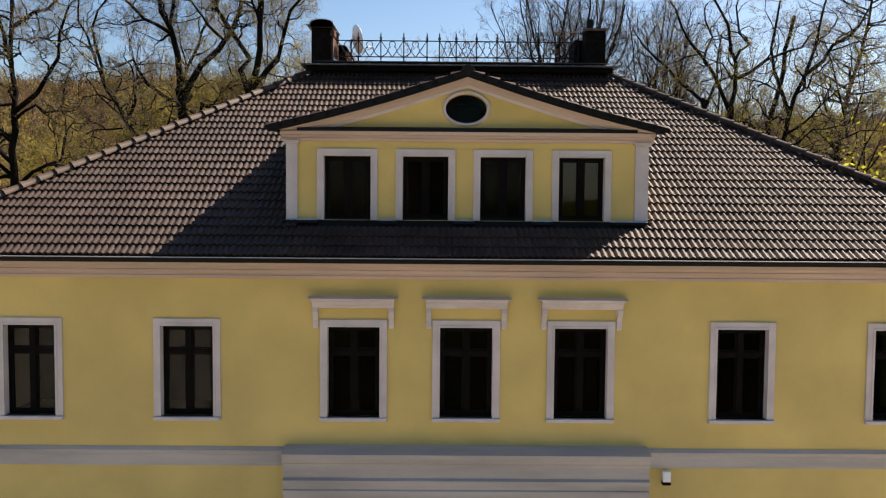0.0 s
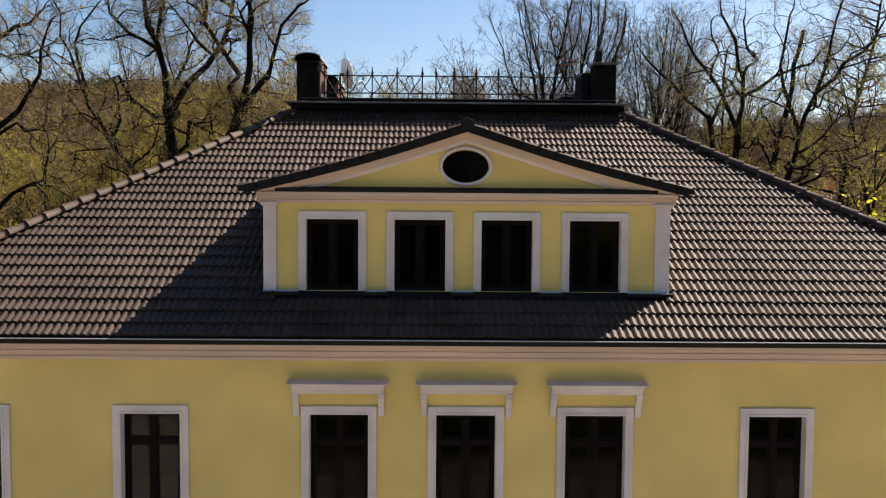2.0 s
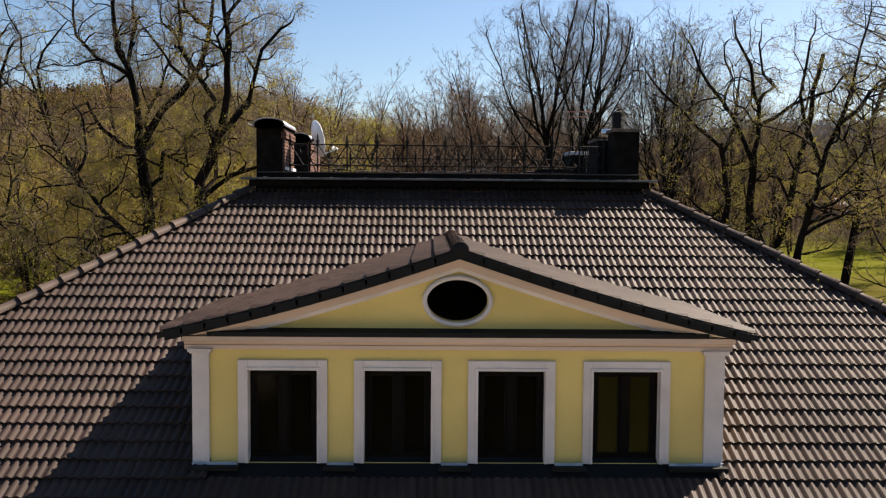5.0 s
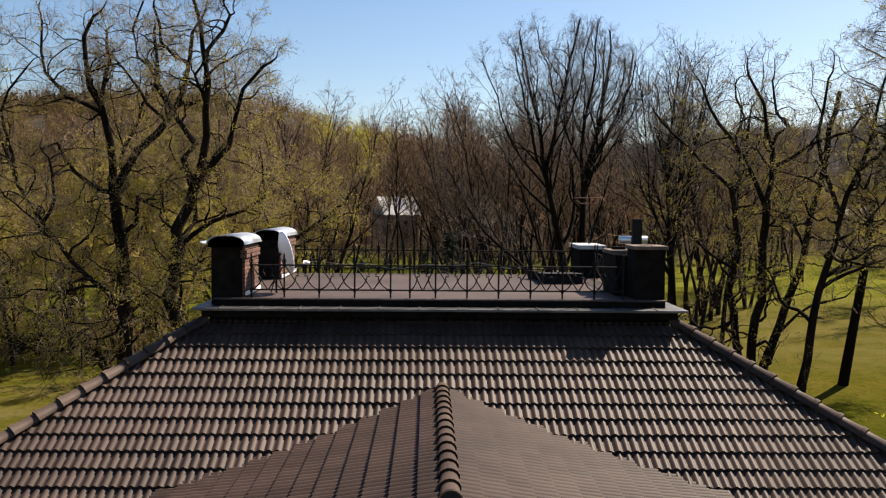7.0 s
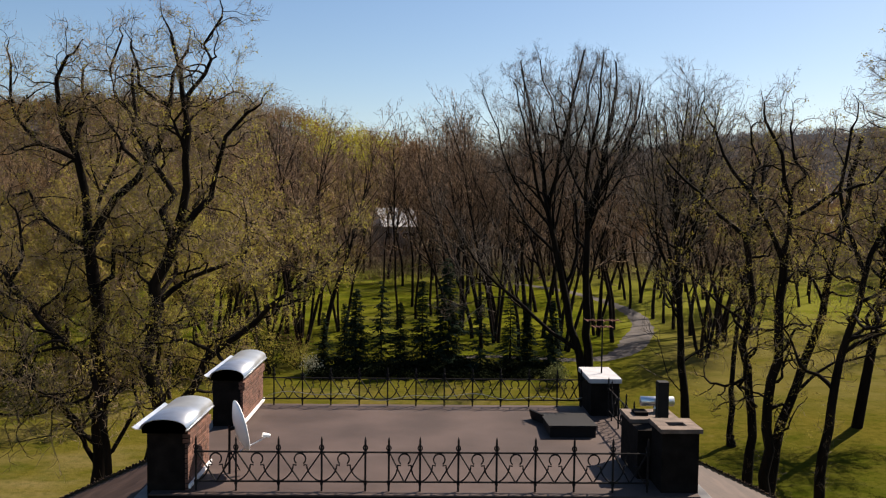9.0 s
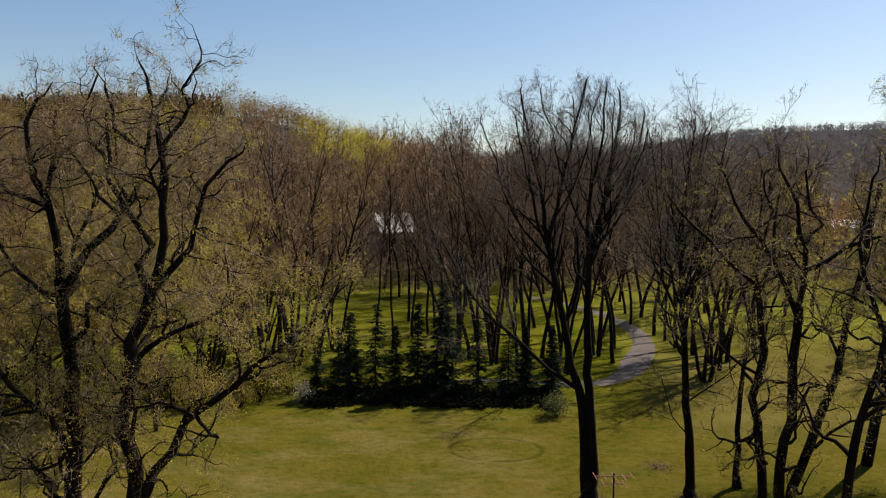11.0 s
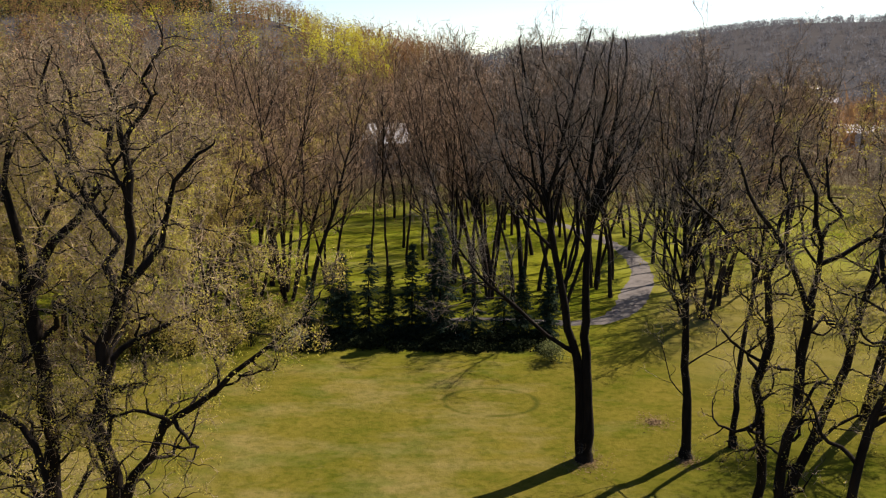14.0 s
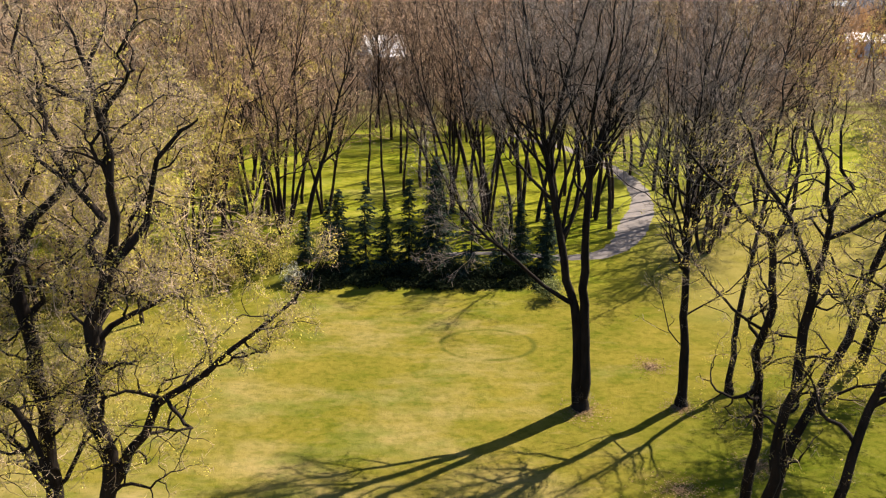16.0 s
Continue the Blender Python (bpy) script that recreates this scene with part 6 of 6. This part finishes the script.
# added right of the view to shade the lawn, like (31.5, 58), (37, 52)
SINGLES += [(3, 36, 57, 1.0, 0), (2, 40, 64, 1.0, 0), (3, 35, 50, 0.95, 0), (11, 43, 56, 1.0, 0), (2, 39, 47, 0.95, 0)]
SINGLES += [(6, -24.5, 92, 1.15, 0), (6, -29.5, 88, 1.2, 0), (6, -37, 96, 1.2, 0), (5, -33, 86, 1.15, 0), (12, -20.5, 95, 1.05, 0)]
SINGLES += [(1, 11.0, 104, 1.0, 0), (0, 6.0, 109, 0.95, -6), (2, 36.5, 110, 1.0, 0), (3, 31.5, 58, 0.9, 0), (2, 37, 52, 0.9, 0), (0, 38.0, 119, 1.05, 0), (1, 30.2, 131, 1.0, 0), (0, 33, 136, 1.1, 0)]
for k, x, y, s, lean in SINGLES:
    plant(k, x, y, s, lean)
    taken.append((x, y))
# stands: x range, y range, count, gap, kinds
# last stand: unseen behind the start, added for the window reflections
for x0, x1, y0, y1, count, gap, ks in ((-62, -17, 82, 100, 24, 3.4, (5, 6, 6, 12, 12, 5)), (-75, -13, 98, 150, 66, 2.8, (2, 3, 5, 5, 7, 7, 11, 12, 13)), (-60, -30, 66, 84, 9, 4.0, (5, 6, 6, 12)), (-85, -8, 150, 215, 80, 3.0, (8, 9, 9, 10, 10)),
                                       (3, 34, 103, 165, 24, 3.0, (0, 1, 1, 2, 3, 13, 7)), (-10, 45, 160, 235, 80, 3.0, (8, 8, 9, 9)), (36, 66, 110, 150, 15, 3.6, (5, 1, 3, 2, 13)), (40, 120, 130, 230, 75, 4.0, (8, 10, 9, 10)),
                                       (-70, 80, -75, -45, 10, 7, (8, 9, 10))):
    done = tries = 0
    while done < count and tries < 4000:
        tries += 1
        x, y = rng.uniform(x0, x1), rng.uniform(y0, y1)
        if abs(x - (-1 + 0.02 * (y - 100))) < 6 and 100 < y < 190 and rng.random() < 0.85:
            continue
        # glades towards the far houses
        if y > 112 and (abs(x + 0.0435 * (y - 37)) < 4.2 or abs(x - 0.5 * (y - 6)) < 6) and rng.random() < 0.85:
            continue
        if abs(x - 27) < 3.2 and 98 < y < 150 or not free(x, y, gap):
            continue
        if ks[0] == 8:
            plant_far(rng.choice(ks), x, y, rng.uniform(0.8, 1.12))
        else:
            k = rng.choice(ks)
            if y > 126:
                k = {5: 10, 6: 10, 12: 10, 7: 9}.get(k, 8)
            plant(k, x, y, rng.uniform(0.8, 1.12))
        done += 1
base, vv2, ff2, mi = 0, [], [], []
for v, f, k in far_pieces:
    vv2.append(v)
    ff2.append(f + base)
    mi.append(np.full(len(f), k, np.int32))
    base += len(v)
deep = fast_mesh("deep_wood", np.concatenate(vv2), np.concatenate(ff2), FAR_MATS[0])
for m in FAR_MATS[1:]:
    deep.data.materials.append(m)
deep.data.polygons.foreach_set("material_index", np.concatenate(mi))
tagged(deep, "bare and budding trees deep in the wood", "woodland", kind="stuff")
# brushwood filling the depth of the wood
rs = np.random.RandomState(77)
bx, by = rs.uniform(-90, 115, 5200), 150 + 95 * rs.uniform(0, 1, 5200) ** 1.2
hubs = np.stack([bx, by, ground_z(bx, by) + rs.uniform(0.2, 4.5, 5200)], 1)
tagged(sprays("brushwood", hubs, 6, 3.0, 0.03, TWIG, rs, 1.2), "brown twiggy brushwood under the trees", "brushwood", kind="stuff")
# the airy tree that tops the wood
plant(1, -3.6, 152, 1.12)
plant(4, 1.5, 160, 1.12)


# ---- spruces ----
def spruce(h, seed, fullness=1.0):
    rs = np.random.RandomState(seed)
    t = thing("spruce", "young dark green spruce with drooping branch tiers", "spruce tree", "row of spruces behind the lawn", at=(0, 40 - seed, gz(0, 40 - seed)))
    tubes = Tubes()
    tubes.add(np.array([(0, 0, -0.2), (rs.normal() * 0.08, rs.normal() * 0.08, h * 0.5), (0, 0, h)]), np.array([0.12, 0.07, 0.008]), 7)
    vs = []
    z = 0.6
    while z < h - 0.1:
        reach = (0.22 + 2.75 * (1 - z / h) ** 0.9) * rs.uniform(0.72, 1.12)
        for i in range(max(4, int(7 * fullness))):
            a = rs.uniform(0, 2 * math.pi)
            ln = reach * rs.uniform(0.45, 1.15)
            up = rs.uniform(-0.30, 0.05)
            fx, fy = math.cos(a), math.sin(a)
            tubes.add(np.array([(0, 0, z), (fx * ln * 0.6, fy * ln * 0.6, z + up * ln * 0.6), (fx * ln, fy * ln, z + up * ln * 0.85)]), np.array([0.02, 0.012, 0.005]), 3)
            for j in range(int(5 + 6 * ln)):
                f = rs.uniform(0.12, 1.0)
                s = rs.choice((-1, 1))
                side = math.radians(rs.uniform(20, 65)) * s
                bl = (0.16 + 0.34 * (1 - f) * ln) * rs.uniform(0.7, 1.3)
                dx, dy = math.cos(a + side), math.sin(a + side)
                o = np.array((fx * ln * f, fy * ln * f, z + up * ln * (f if f < 0.6 else 0.6 + (f - 0.6) * 0.6)))
                w = 0.07 * rs.uniform(0.7, 1.4)
                n = np.array((-dy * w, dx * w, rs.normal() * 0.03))
                e = o + np.array((dx * bl, dy * bl, -bl * rs.uniform(0.15, 0.7)))
                vs += [o - n, o + n, e + n * 0.5, e - n * 0.5]
        z += (0.22 + 0.16 * (1 - z / h)) * rs.uniform(0.7, 1.35) / fullness
    under(tubes.mesh("trunk", BARK), t)
    v = np.array(vs)
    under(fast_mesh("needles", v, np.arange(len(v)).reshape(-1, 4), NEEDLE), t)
    return t


spruces = [spruce(9.5, 1, 1.3), spruce(9.5, 2, 1.05), spruce(9.5, 3, 0.85)]
first = True
for i, (x, y, h) in enumerate(((2.7, 95.5, 11.4), (0.1, 97, 8.9), (-4.0, 95.5, 9.2), (-6.6, 95.5, 8.2), (-10.2, 97.5, 5.4), (6.0, 94, 8.4), (13.4, 95.0, 7.2), (-2.2, 97.5, 6.5), (9.2, 96, 7.6), (11.2, 98, 6.4), (-20.5, 114, 6.0), (-23, 110, 5.0), (1.8, 175, 9.0), (-8.2, 99.5, 6.0))):
    s = h / 9.5
    m = pose(x, y, gz(x, y) - 0.1, 0, 0, i * 77) @ Matrix.Diagonal((s, s, s, 1))
    if i < 3:
        spruces[i].matrix_basis = m
    else:
        copy_thing(spruces[i % 3], pose(x, y, gz(x, y) - 0.1, 0, 0, i * 77) @ Matrix.Diagonal((s / spruces[i % 3].scale.x,) * 3 + (1,)))


# ---- shrubs ----
def shrub(x, y, r, h, mat, label, count, size, seed, group="", twigs=True):
    rs = np.random.RandomState(seed)
    t = thing("shrub", label, "shrub", group, at=at_ground(x, y))
    tubes = Tubes()
    ends = []
    for i in range(14):
        a = rs.uniform(0, 2 * math.pi)
        p = wander(rs, (rs.normal() * 0.1 * r, rs.normal() * 0.1 * r, -0.05), (math.cos(a) * 0.7 * r / h, math.sin(a) * 0.7 * r / h, 1), h * rs.uniform(0.7, 1.0), 4, 0.18, 0.02)
        tubes.add(p, np.linspace(0.03, 0.008, 5), 4)
        ends += [p[2], p[3], p[4], p[4]]
    under(tubes.mesh("branchwork", BARK), t)
    e = np.array(ends)
    c = e[rs.randint(0, len(e), count)] + rs.normal(size=(count, 3)) * np.array([0.20 * r, 0.20 * r, 0.13 * h])
    c[:, 2] = np.maximum(c[:, 2], 0.05)
    under(flakes("leaves", c, size, mat, rs), t)
    return t


shrub(-10.6, 91.6, 1.1, 2.0, BLOSSOM, "small shrub covered in pale blossom", 900, 0.075, 61, "flowering shrubs")
shrub(12.9, 88.3, 1.6, 2.1, SHOOTS, "rounded shrub with pale new leaves", 1700, 0.085, 62, "flowering shrubs")
shrub(-22, 92, 2.4, 3.2, BUD_BROWN, "brown twiggy shrub at the wood edge", 1200, 0.09, 63)
shrub(-27.5, 86.5, 2.6, 3.0, BUD_BROWN, "rust-brown shrub at the wood edge", 1500, 0.10, 64)
# low shrubs whose black also stands for the shadow on the bed
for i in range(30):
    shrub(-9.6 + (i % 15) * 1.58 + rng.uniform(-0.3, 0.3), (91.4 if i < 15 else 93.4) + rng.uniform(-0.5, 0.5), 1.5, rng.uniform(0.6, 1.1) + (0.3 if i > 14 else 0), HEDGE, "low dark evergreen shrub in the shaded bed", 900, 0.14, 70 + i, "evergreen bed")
for i in range(40):
    shrub(-52 + i * 1.02 + rng.uniform(-0.8, 0.8), 84 + i * 0.22 + rng.uniform(-2.0, 5.5), 2.0, rng.uniform(1.8, 4.6), rng.choice((BUD, BUD_BROWN, BUD_OLIVE, HEDGE)), "undergrowth shrub at the wood edge", 800, 0.095, 90 + i, "undergrowth")
shrub(17.0, 30.6, 1.9, 10.5, BUD_GOLD, "tall bright golden-green leafing shrub beside the villa", 7000, 0.09, 120)

# fallen leaves heaped round the trunks on the lawn
LITTER = leaf_material("dry_fallen_leaves", (0.19, 0.13, 0.078), (0.075, 0.050, 0.03), glow=0.1)
for i, (x, y, r) in enumerate(((12.5, 69.9, 0.95), (19.4, 70.1, 0.7), (18.9, 76.0, 0.8), (22.0, 63.5, 0.8), (17.8, 56.0, 1.9), (20.2, 52.6, 1.9), (16.6, 60.8, 1.2))):
    rs = np.random.RandomState(300 + i)
    a, q = rs.uniform(0, 2 * math.pi, 900), np.abs(rs.normal(size=900)) * r
    c = np.stack([x + q * np.cos(a), y + q * np.sin(a), ground_z(x + q * np.cos(a), y + q * np.sin(a)) + 0.03 + 0.12 * np.exp(-(q / r) ** 2) * rs.uniform(0, 1, 900)], 1)
    tagged(flakes("leaf_litter", c, 0.055, LITTER, rs, 0.8), "dry brown leaves lying in the grass", "leaf litter", kind="stuff")

# ---- gravel path ----
way = np.array([(2.0, 99.2), (9.0, 100.2), (15.0, 98.8), (19.5, 99.2), (23.3, 103.5), (25.8, 110), (28.6, 117), (29.8, 124), (29.6, 131), (27.5, 139), (23.0, 148), (16, 156)])
wide = np.interp(np.linspace(0, 1, 12), [0, 0.25, 0.45, 0.6, 1], [0.4, 0.8, 1.7, 1.3, 0.8])
s = np.linspace(0, 11, 90)
wx, wy, ww = np.interp(s, range(12), way[:, 0]), np.interp(s, range(12), way[:, 1]), np.interp(s, range(12), wide)
for _ in range(12):
    wx[1:-1], wy[1:-1] = (wx[:-2] + 2 * wx[1:-1] + wx[2:]) / 4, (wy[:-2] + 2 * wy[1:-1] + wy[2:]) / 4
tx, ty = np.gradient(wx), np.gradient(wy)
tl = np.hypot(tx, ty)
nx, ny = -ty / tl, tx / tl
rs = np.random.RandomState(5)
cols = []
for f in (-1, -0.5, 0, 0.5, 1):
    jitter = rs.normal(size=90) * 0.12 * abs(f)
    px2, py2 = wx + nx * (ww + jitter) * f, wy + ny * (ww + jitter) * f
    cols.append(np.stack([px2, py2, ground_z(px2, py2) + (0.06 if abs(f) < 1 else 0.0)], 1))
v = np.concatenate(cols)
f = np.array([(c * 90 + i, c * 90 + i + 1, (c + 1) * 90 + i + 1, (c + 1) * 90 + i) for c in range(4) for i in range(89)])
tagged(fast_mesh("path", v, f, PATH, True), "pale gravel footpath curving through the lawn", "path", kind="structure")


# ---- far houses ----
def far_house(x, y, w, d, h, rise, turn, label, roof_mat, wall_mat, windows=4):
    t = thing("house", label, "house", "far houses", at=(x, y, gz(x, y) - 0.5))
    t.rotation_euler[2] = radians(turn)
    part("wall", boxes((-w / 2, w / 2, -d / 2, d / 2, 0, h)), wall_mat, t)
    bm = bmesh.new()
    o = 0.5
    a = [bm.verts.new(p) for p in ((-w / 2 - o, -d / 2 - o, h - 0.2), (w / 2 + o, -d / 2 - o, h - 0.2), (w / 2 + o, 0, h + rise), (-w / 2 - o, 0, h + rise), (-w / 2 - o, d / 2 + o, h - 0.2), (w / 2 + o, d / 2 + o, h - 0.2))]
    for q in ((0, 1, 2, 3), (3, 2, 5, 4), (0, 3, 4), (1, 5, 2), (0, 4, 5, 1)):
        bm.faces.new([a[i] for i in q])
    r = part("roof", bm, roof_mat, t)
    part("chimney", boxes((w * 0.2, w * 0.2 + 0.7, -0.4, 0.4, h + rise - 0.8, h + rise + 0.9)), SOOT_SHADE, r)
    for i in range(windows):
        xx = -w / 2 + (i + 0.5) * w / windows
        for z in ([1.4, 4.3] if h > 5 else [1.4]):
            wn2 = part("window", boxes((xx - 0.55, xx + 0.55, -d / 2 - 0.04, -d / 2 + 0.05, z, z + 1.4)), FRAME, t)
            part("sill", boxes((xx - 0.65, xx + 0.65, -d / 2 - 0.12, -d / 2 - 0.041, z - 0.1, z)), SLAB, wn2)
    return t


PALE_ROOF = material("pale_sheet_roof", (0.38, 0.38, 0.39), 0.6, scale=1, vary=0.15)
FAR_WALL = material("pale_house_render", (0.20, 0.17, 0.145), 0.9, scale=1, vary=0.15)
far_house(-7.6, 212, 8.5, 9, 7.4, 4.2, 24, "far white-roofed house among the trees", PALE_ROOF, FAR_WALL)
far_house(146, 296, 22, 10, 5.5, 2.5, -24, "long far house with a white roof beyond the wood", PALE_ROOF, PALE_ROOF, 7)
far_house(222, 470, 8, 6, 3.5, 2.2, -30, "small far house on the hillside", SLAB, SLAB)
far_house(236, 520, 7, 6, 3.5, 2.2, 10, "small far house on the hillside", SLAB, FAR_WALL)
far_house(16, 262, 9, 8, 5.0, 3.5, 8, "far pale house beyond the wood", FAR_WALL, SLAB)


# ---- woods on the hills ----
def hill_woods(name, label, count, az, rr, mat, height, per, size, seed, conifer=False, wide=0.29, leafy=False):
    rs = np.random.RandomState(seed)
    a = np.radians(rs.uniform(az[0], az[1], count))
    r = np.sqrt(rs.uniform(rr[0] ** 2, rr[1] ** 2, count))
    x, y = 1 + r * np.sin(a), 16 + r * np.cos(a)
    z = ground_z(x, y)
    h = height * rs.uniform(0.7, 1.25, count)
    n = rs.normal(size=(count, per, 3))
    n /= np.linalg.norm(n, axis=2, keepdims=True)
    n *= rs.uniform(0.2, 1.0, (count, per, 1)) ** 0.7
    if conifer:
        t = rs.uniform(0, 1, (count, per))
        c = np.stack([n[..., 0] * wide * (1 - t) * h[:, None], n[..., 1] * wide * (1 - t) * h[:, None], (0.12 + 0.88 * t) * h[:, None]], -1)
    else:
        lump = 1 + 0.25 * np.sin(n[..., :1] * 4 + rs.uniform(0, 6, (count, 1, 1)))
        c = n * lump * np.stack([wide * h, wide * h, 0.48 * h], -1)[:, None, :]
        c[..., 2] += 0.50 * h[:, None]
    c += np.stack([x, y, z], -1)[:, None, :]
    if conifer or leafy:
        ob = flakes(name, c.reshape(-1, 3), size, mat, rs, 0.5)
    else:
        # bare crowns: slender boughs fanning up and out from the stem
        foot = np.stack([x, y, z + 0.12 * h], -1)[:, None, :]
        d = (c - foot).reshape(-1, 3)
        d /= np.linalg.norm(d, axis=1, keepdims=True)
        d = d + rs.normal(size=d.shape) * 0.5
        e = c.reshape(-1, 3)
        side = np.cross(d, rs.normal(size=d.shape))
        side /= np.linalg.norm(side, axis=1, keepdims=True) + 1e-9
        ln = (np.repeat(h, per) * rs.uniform(0.06, 0.17, count * per))[:, None]
        w = size * rs.uniform(0.6, 1.4, (count * per, 1))
        v = np.stack([e - d * ln - side * w, e - d * ln + side * w, e + d * ln * 0.5 + side * w * 0.5, e + d * ln * 0.5 - side * w * 0.5], 1).reshape(-1, 3)
        ob = fast_mesh(name, v, np.arange(len(v)).reshape(-1, 4), mat)
    ob2 = tagged(ob, label, "woodland", kind="stuff")
    tubes = Tubes()
    for i in range(count):
        tubes.add(np.array([(x[i], y[i], z[i] - 0.5), (x[i], y[i], z[i] + 0.45 * h[i])]), np.array([0.02 * h[i] * 0.6, 0.004 * h[i]]), 3)
    under(tubes.mesh("trunks", BARK_PALE), ob2)
    return ob


FAR_BROWN = leaf_material("far_bare_wood", (0.180, 0.098, 0.045), (0.105, 0.062, 0.034), glow=0.5)
FAR_OLIVE = leaf_material("far_budding_wood", (0.200, 0.165, 0.042), (0.120, 0.095, 0.034), glow=0.5)
# blue-grey tint: the distance haze is put into this wood's colour
FAR_GREY = leaf_material("hazed_bare_wood", (0.100, 0.101, 0.112), (0.080, 0.081, 0.092), glow=0.5)
hill_woods("hill_wood", "brown leafless wood covering the hillside", 900, (-36, 2), (205, 470), FAR_BROWN, 13, 140, 0.32, 201, False, 0.36, True)
hill_woods("hill_wood", "wood in first olive-green leaf on the hillside", 600, (-36, 0), (215, 470), FAR_OLIVE, 13, 140, 0.31, 202, False, 0.36, True)
hill_woods("hill_wood", "bright yellow-green birches on the hillside", 26, (-8.4, -2.4), (300, 375), BUD_GOLD, 15, 700, 0.23, 203, False, 0.36, True)
hill_woods("hill_wood", "pale green leafing trees lower on the hillside", 16, (-21, -11.5), (250, 340), BUD_GOLD, 13, 330, 0.26, 208, False, 0.42, True)
hill_woods("hill_wood", "dark conifers along the hill crest", 520, (-36, -14), (375, 440), NEEDLE, 9, 80, 0.55, 204, True, 0.36)
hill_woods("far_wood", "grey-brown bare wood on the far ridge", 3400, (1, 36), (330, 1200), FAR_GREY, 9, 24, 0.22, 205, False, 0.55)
hill_woods("valley_wood", "bare wood filling the valley", 330, (-4, 34), (235, 420), FAR_BROWN, 16, 90, 0.12, 206)
# added out of sight, so the panes have a dark treeline to mirror
hill_woods("hill_wood", "dark conifer wood across the forecourt", 160, (120, 240), (62, 125), NEEDLE, 6.5, 110, 0.7, 207, True)

# ---- single roof tiles, laid last ----
for x, vv, tilt in SINGLE_TILES:
    ob = new("roof_tile", tile_me)
    ob.parent = front_tiles
    ob.matrix_parent_inverse = Matrix.Identity(4)
    ob.matrix_basis = front @ Matrix.Translation((x, vv, tilt))
rest = [Matrix.Translation((x, vv, tilt)) for x, vv, tilt in ALONE_REST]
if rest:
    vs, fs = [], []
    for m in rest:
        mm = np.array(front @ m)
        w = TVN @ mm[:3, :3].T + mm[:3, 3]
        base = len(vs)
        vs.extend(map(tuple, w))
        fs.extend([tuple(i + base for i in f) for f in TF])
    ob = mesh_object("more_roof_tiles", vs, fs, TILES, True)
    tagged(child(ob), kind="stuff")
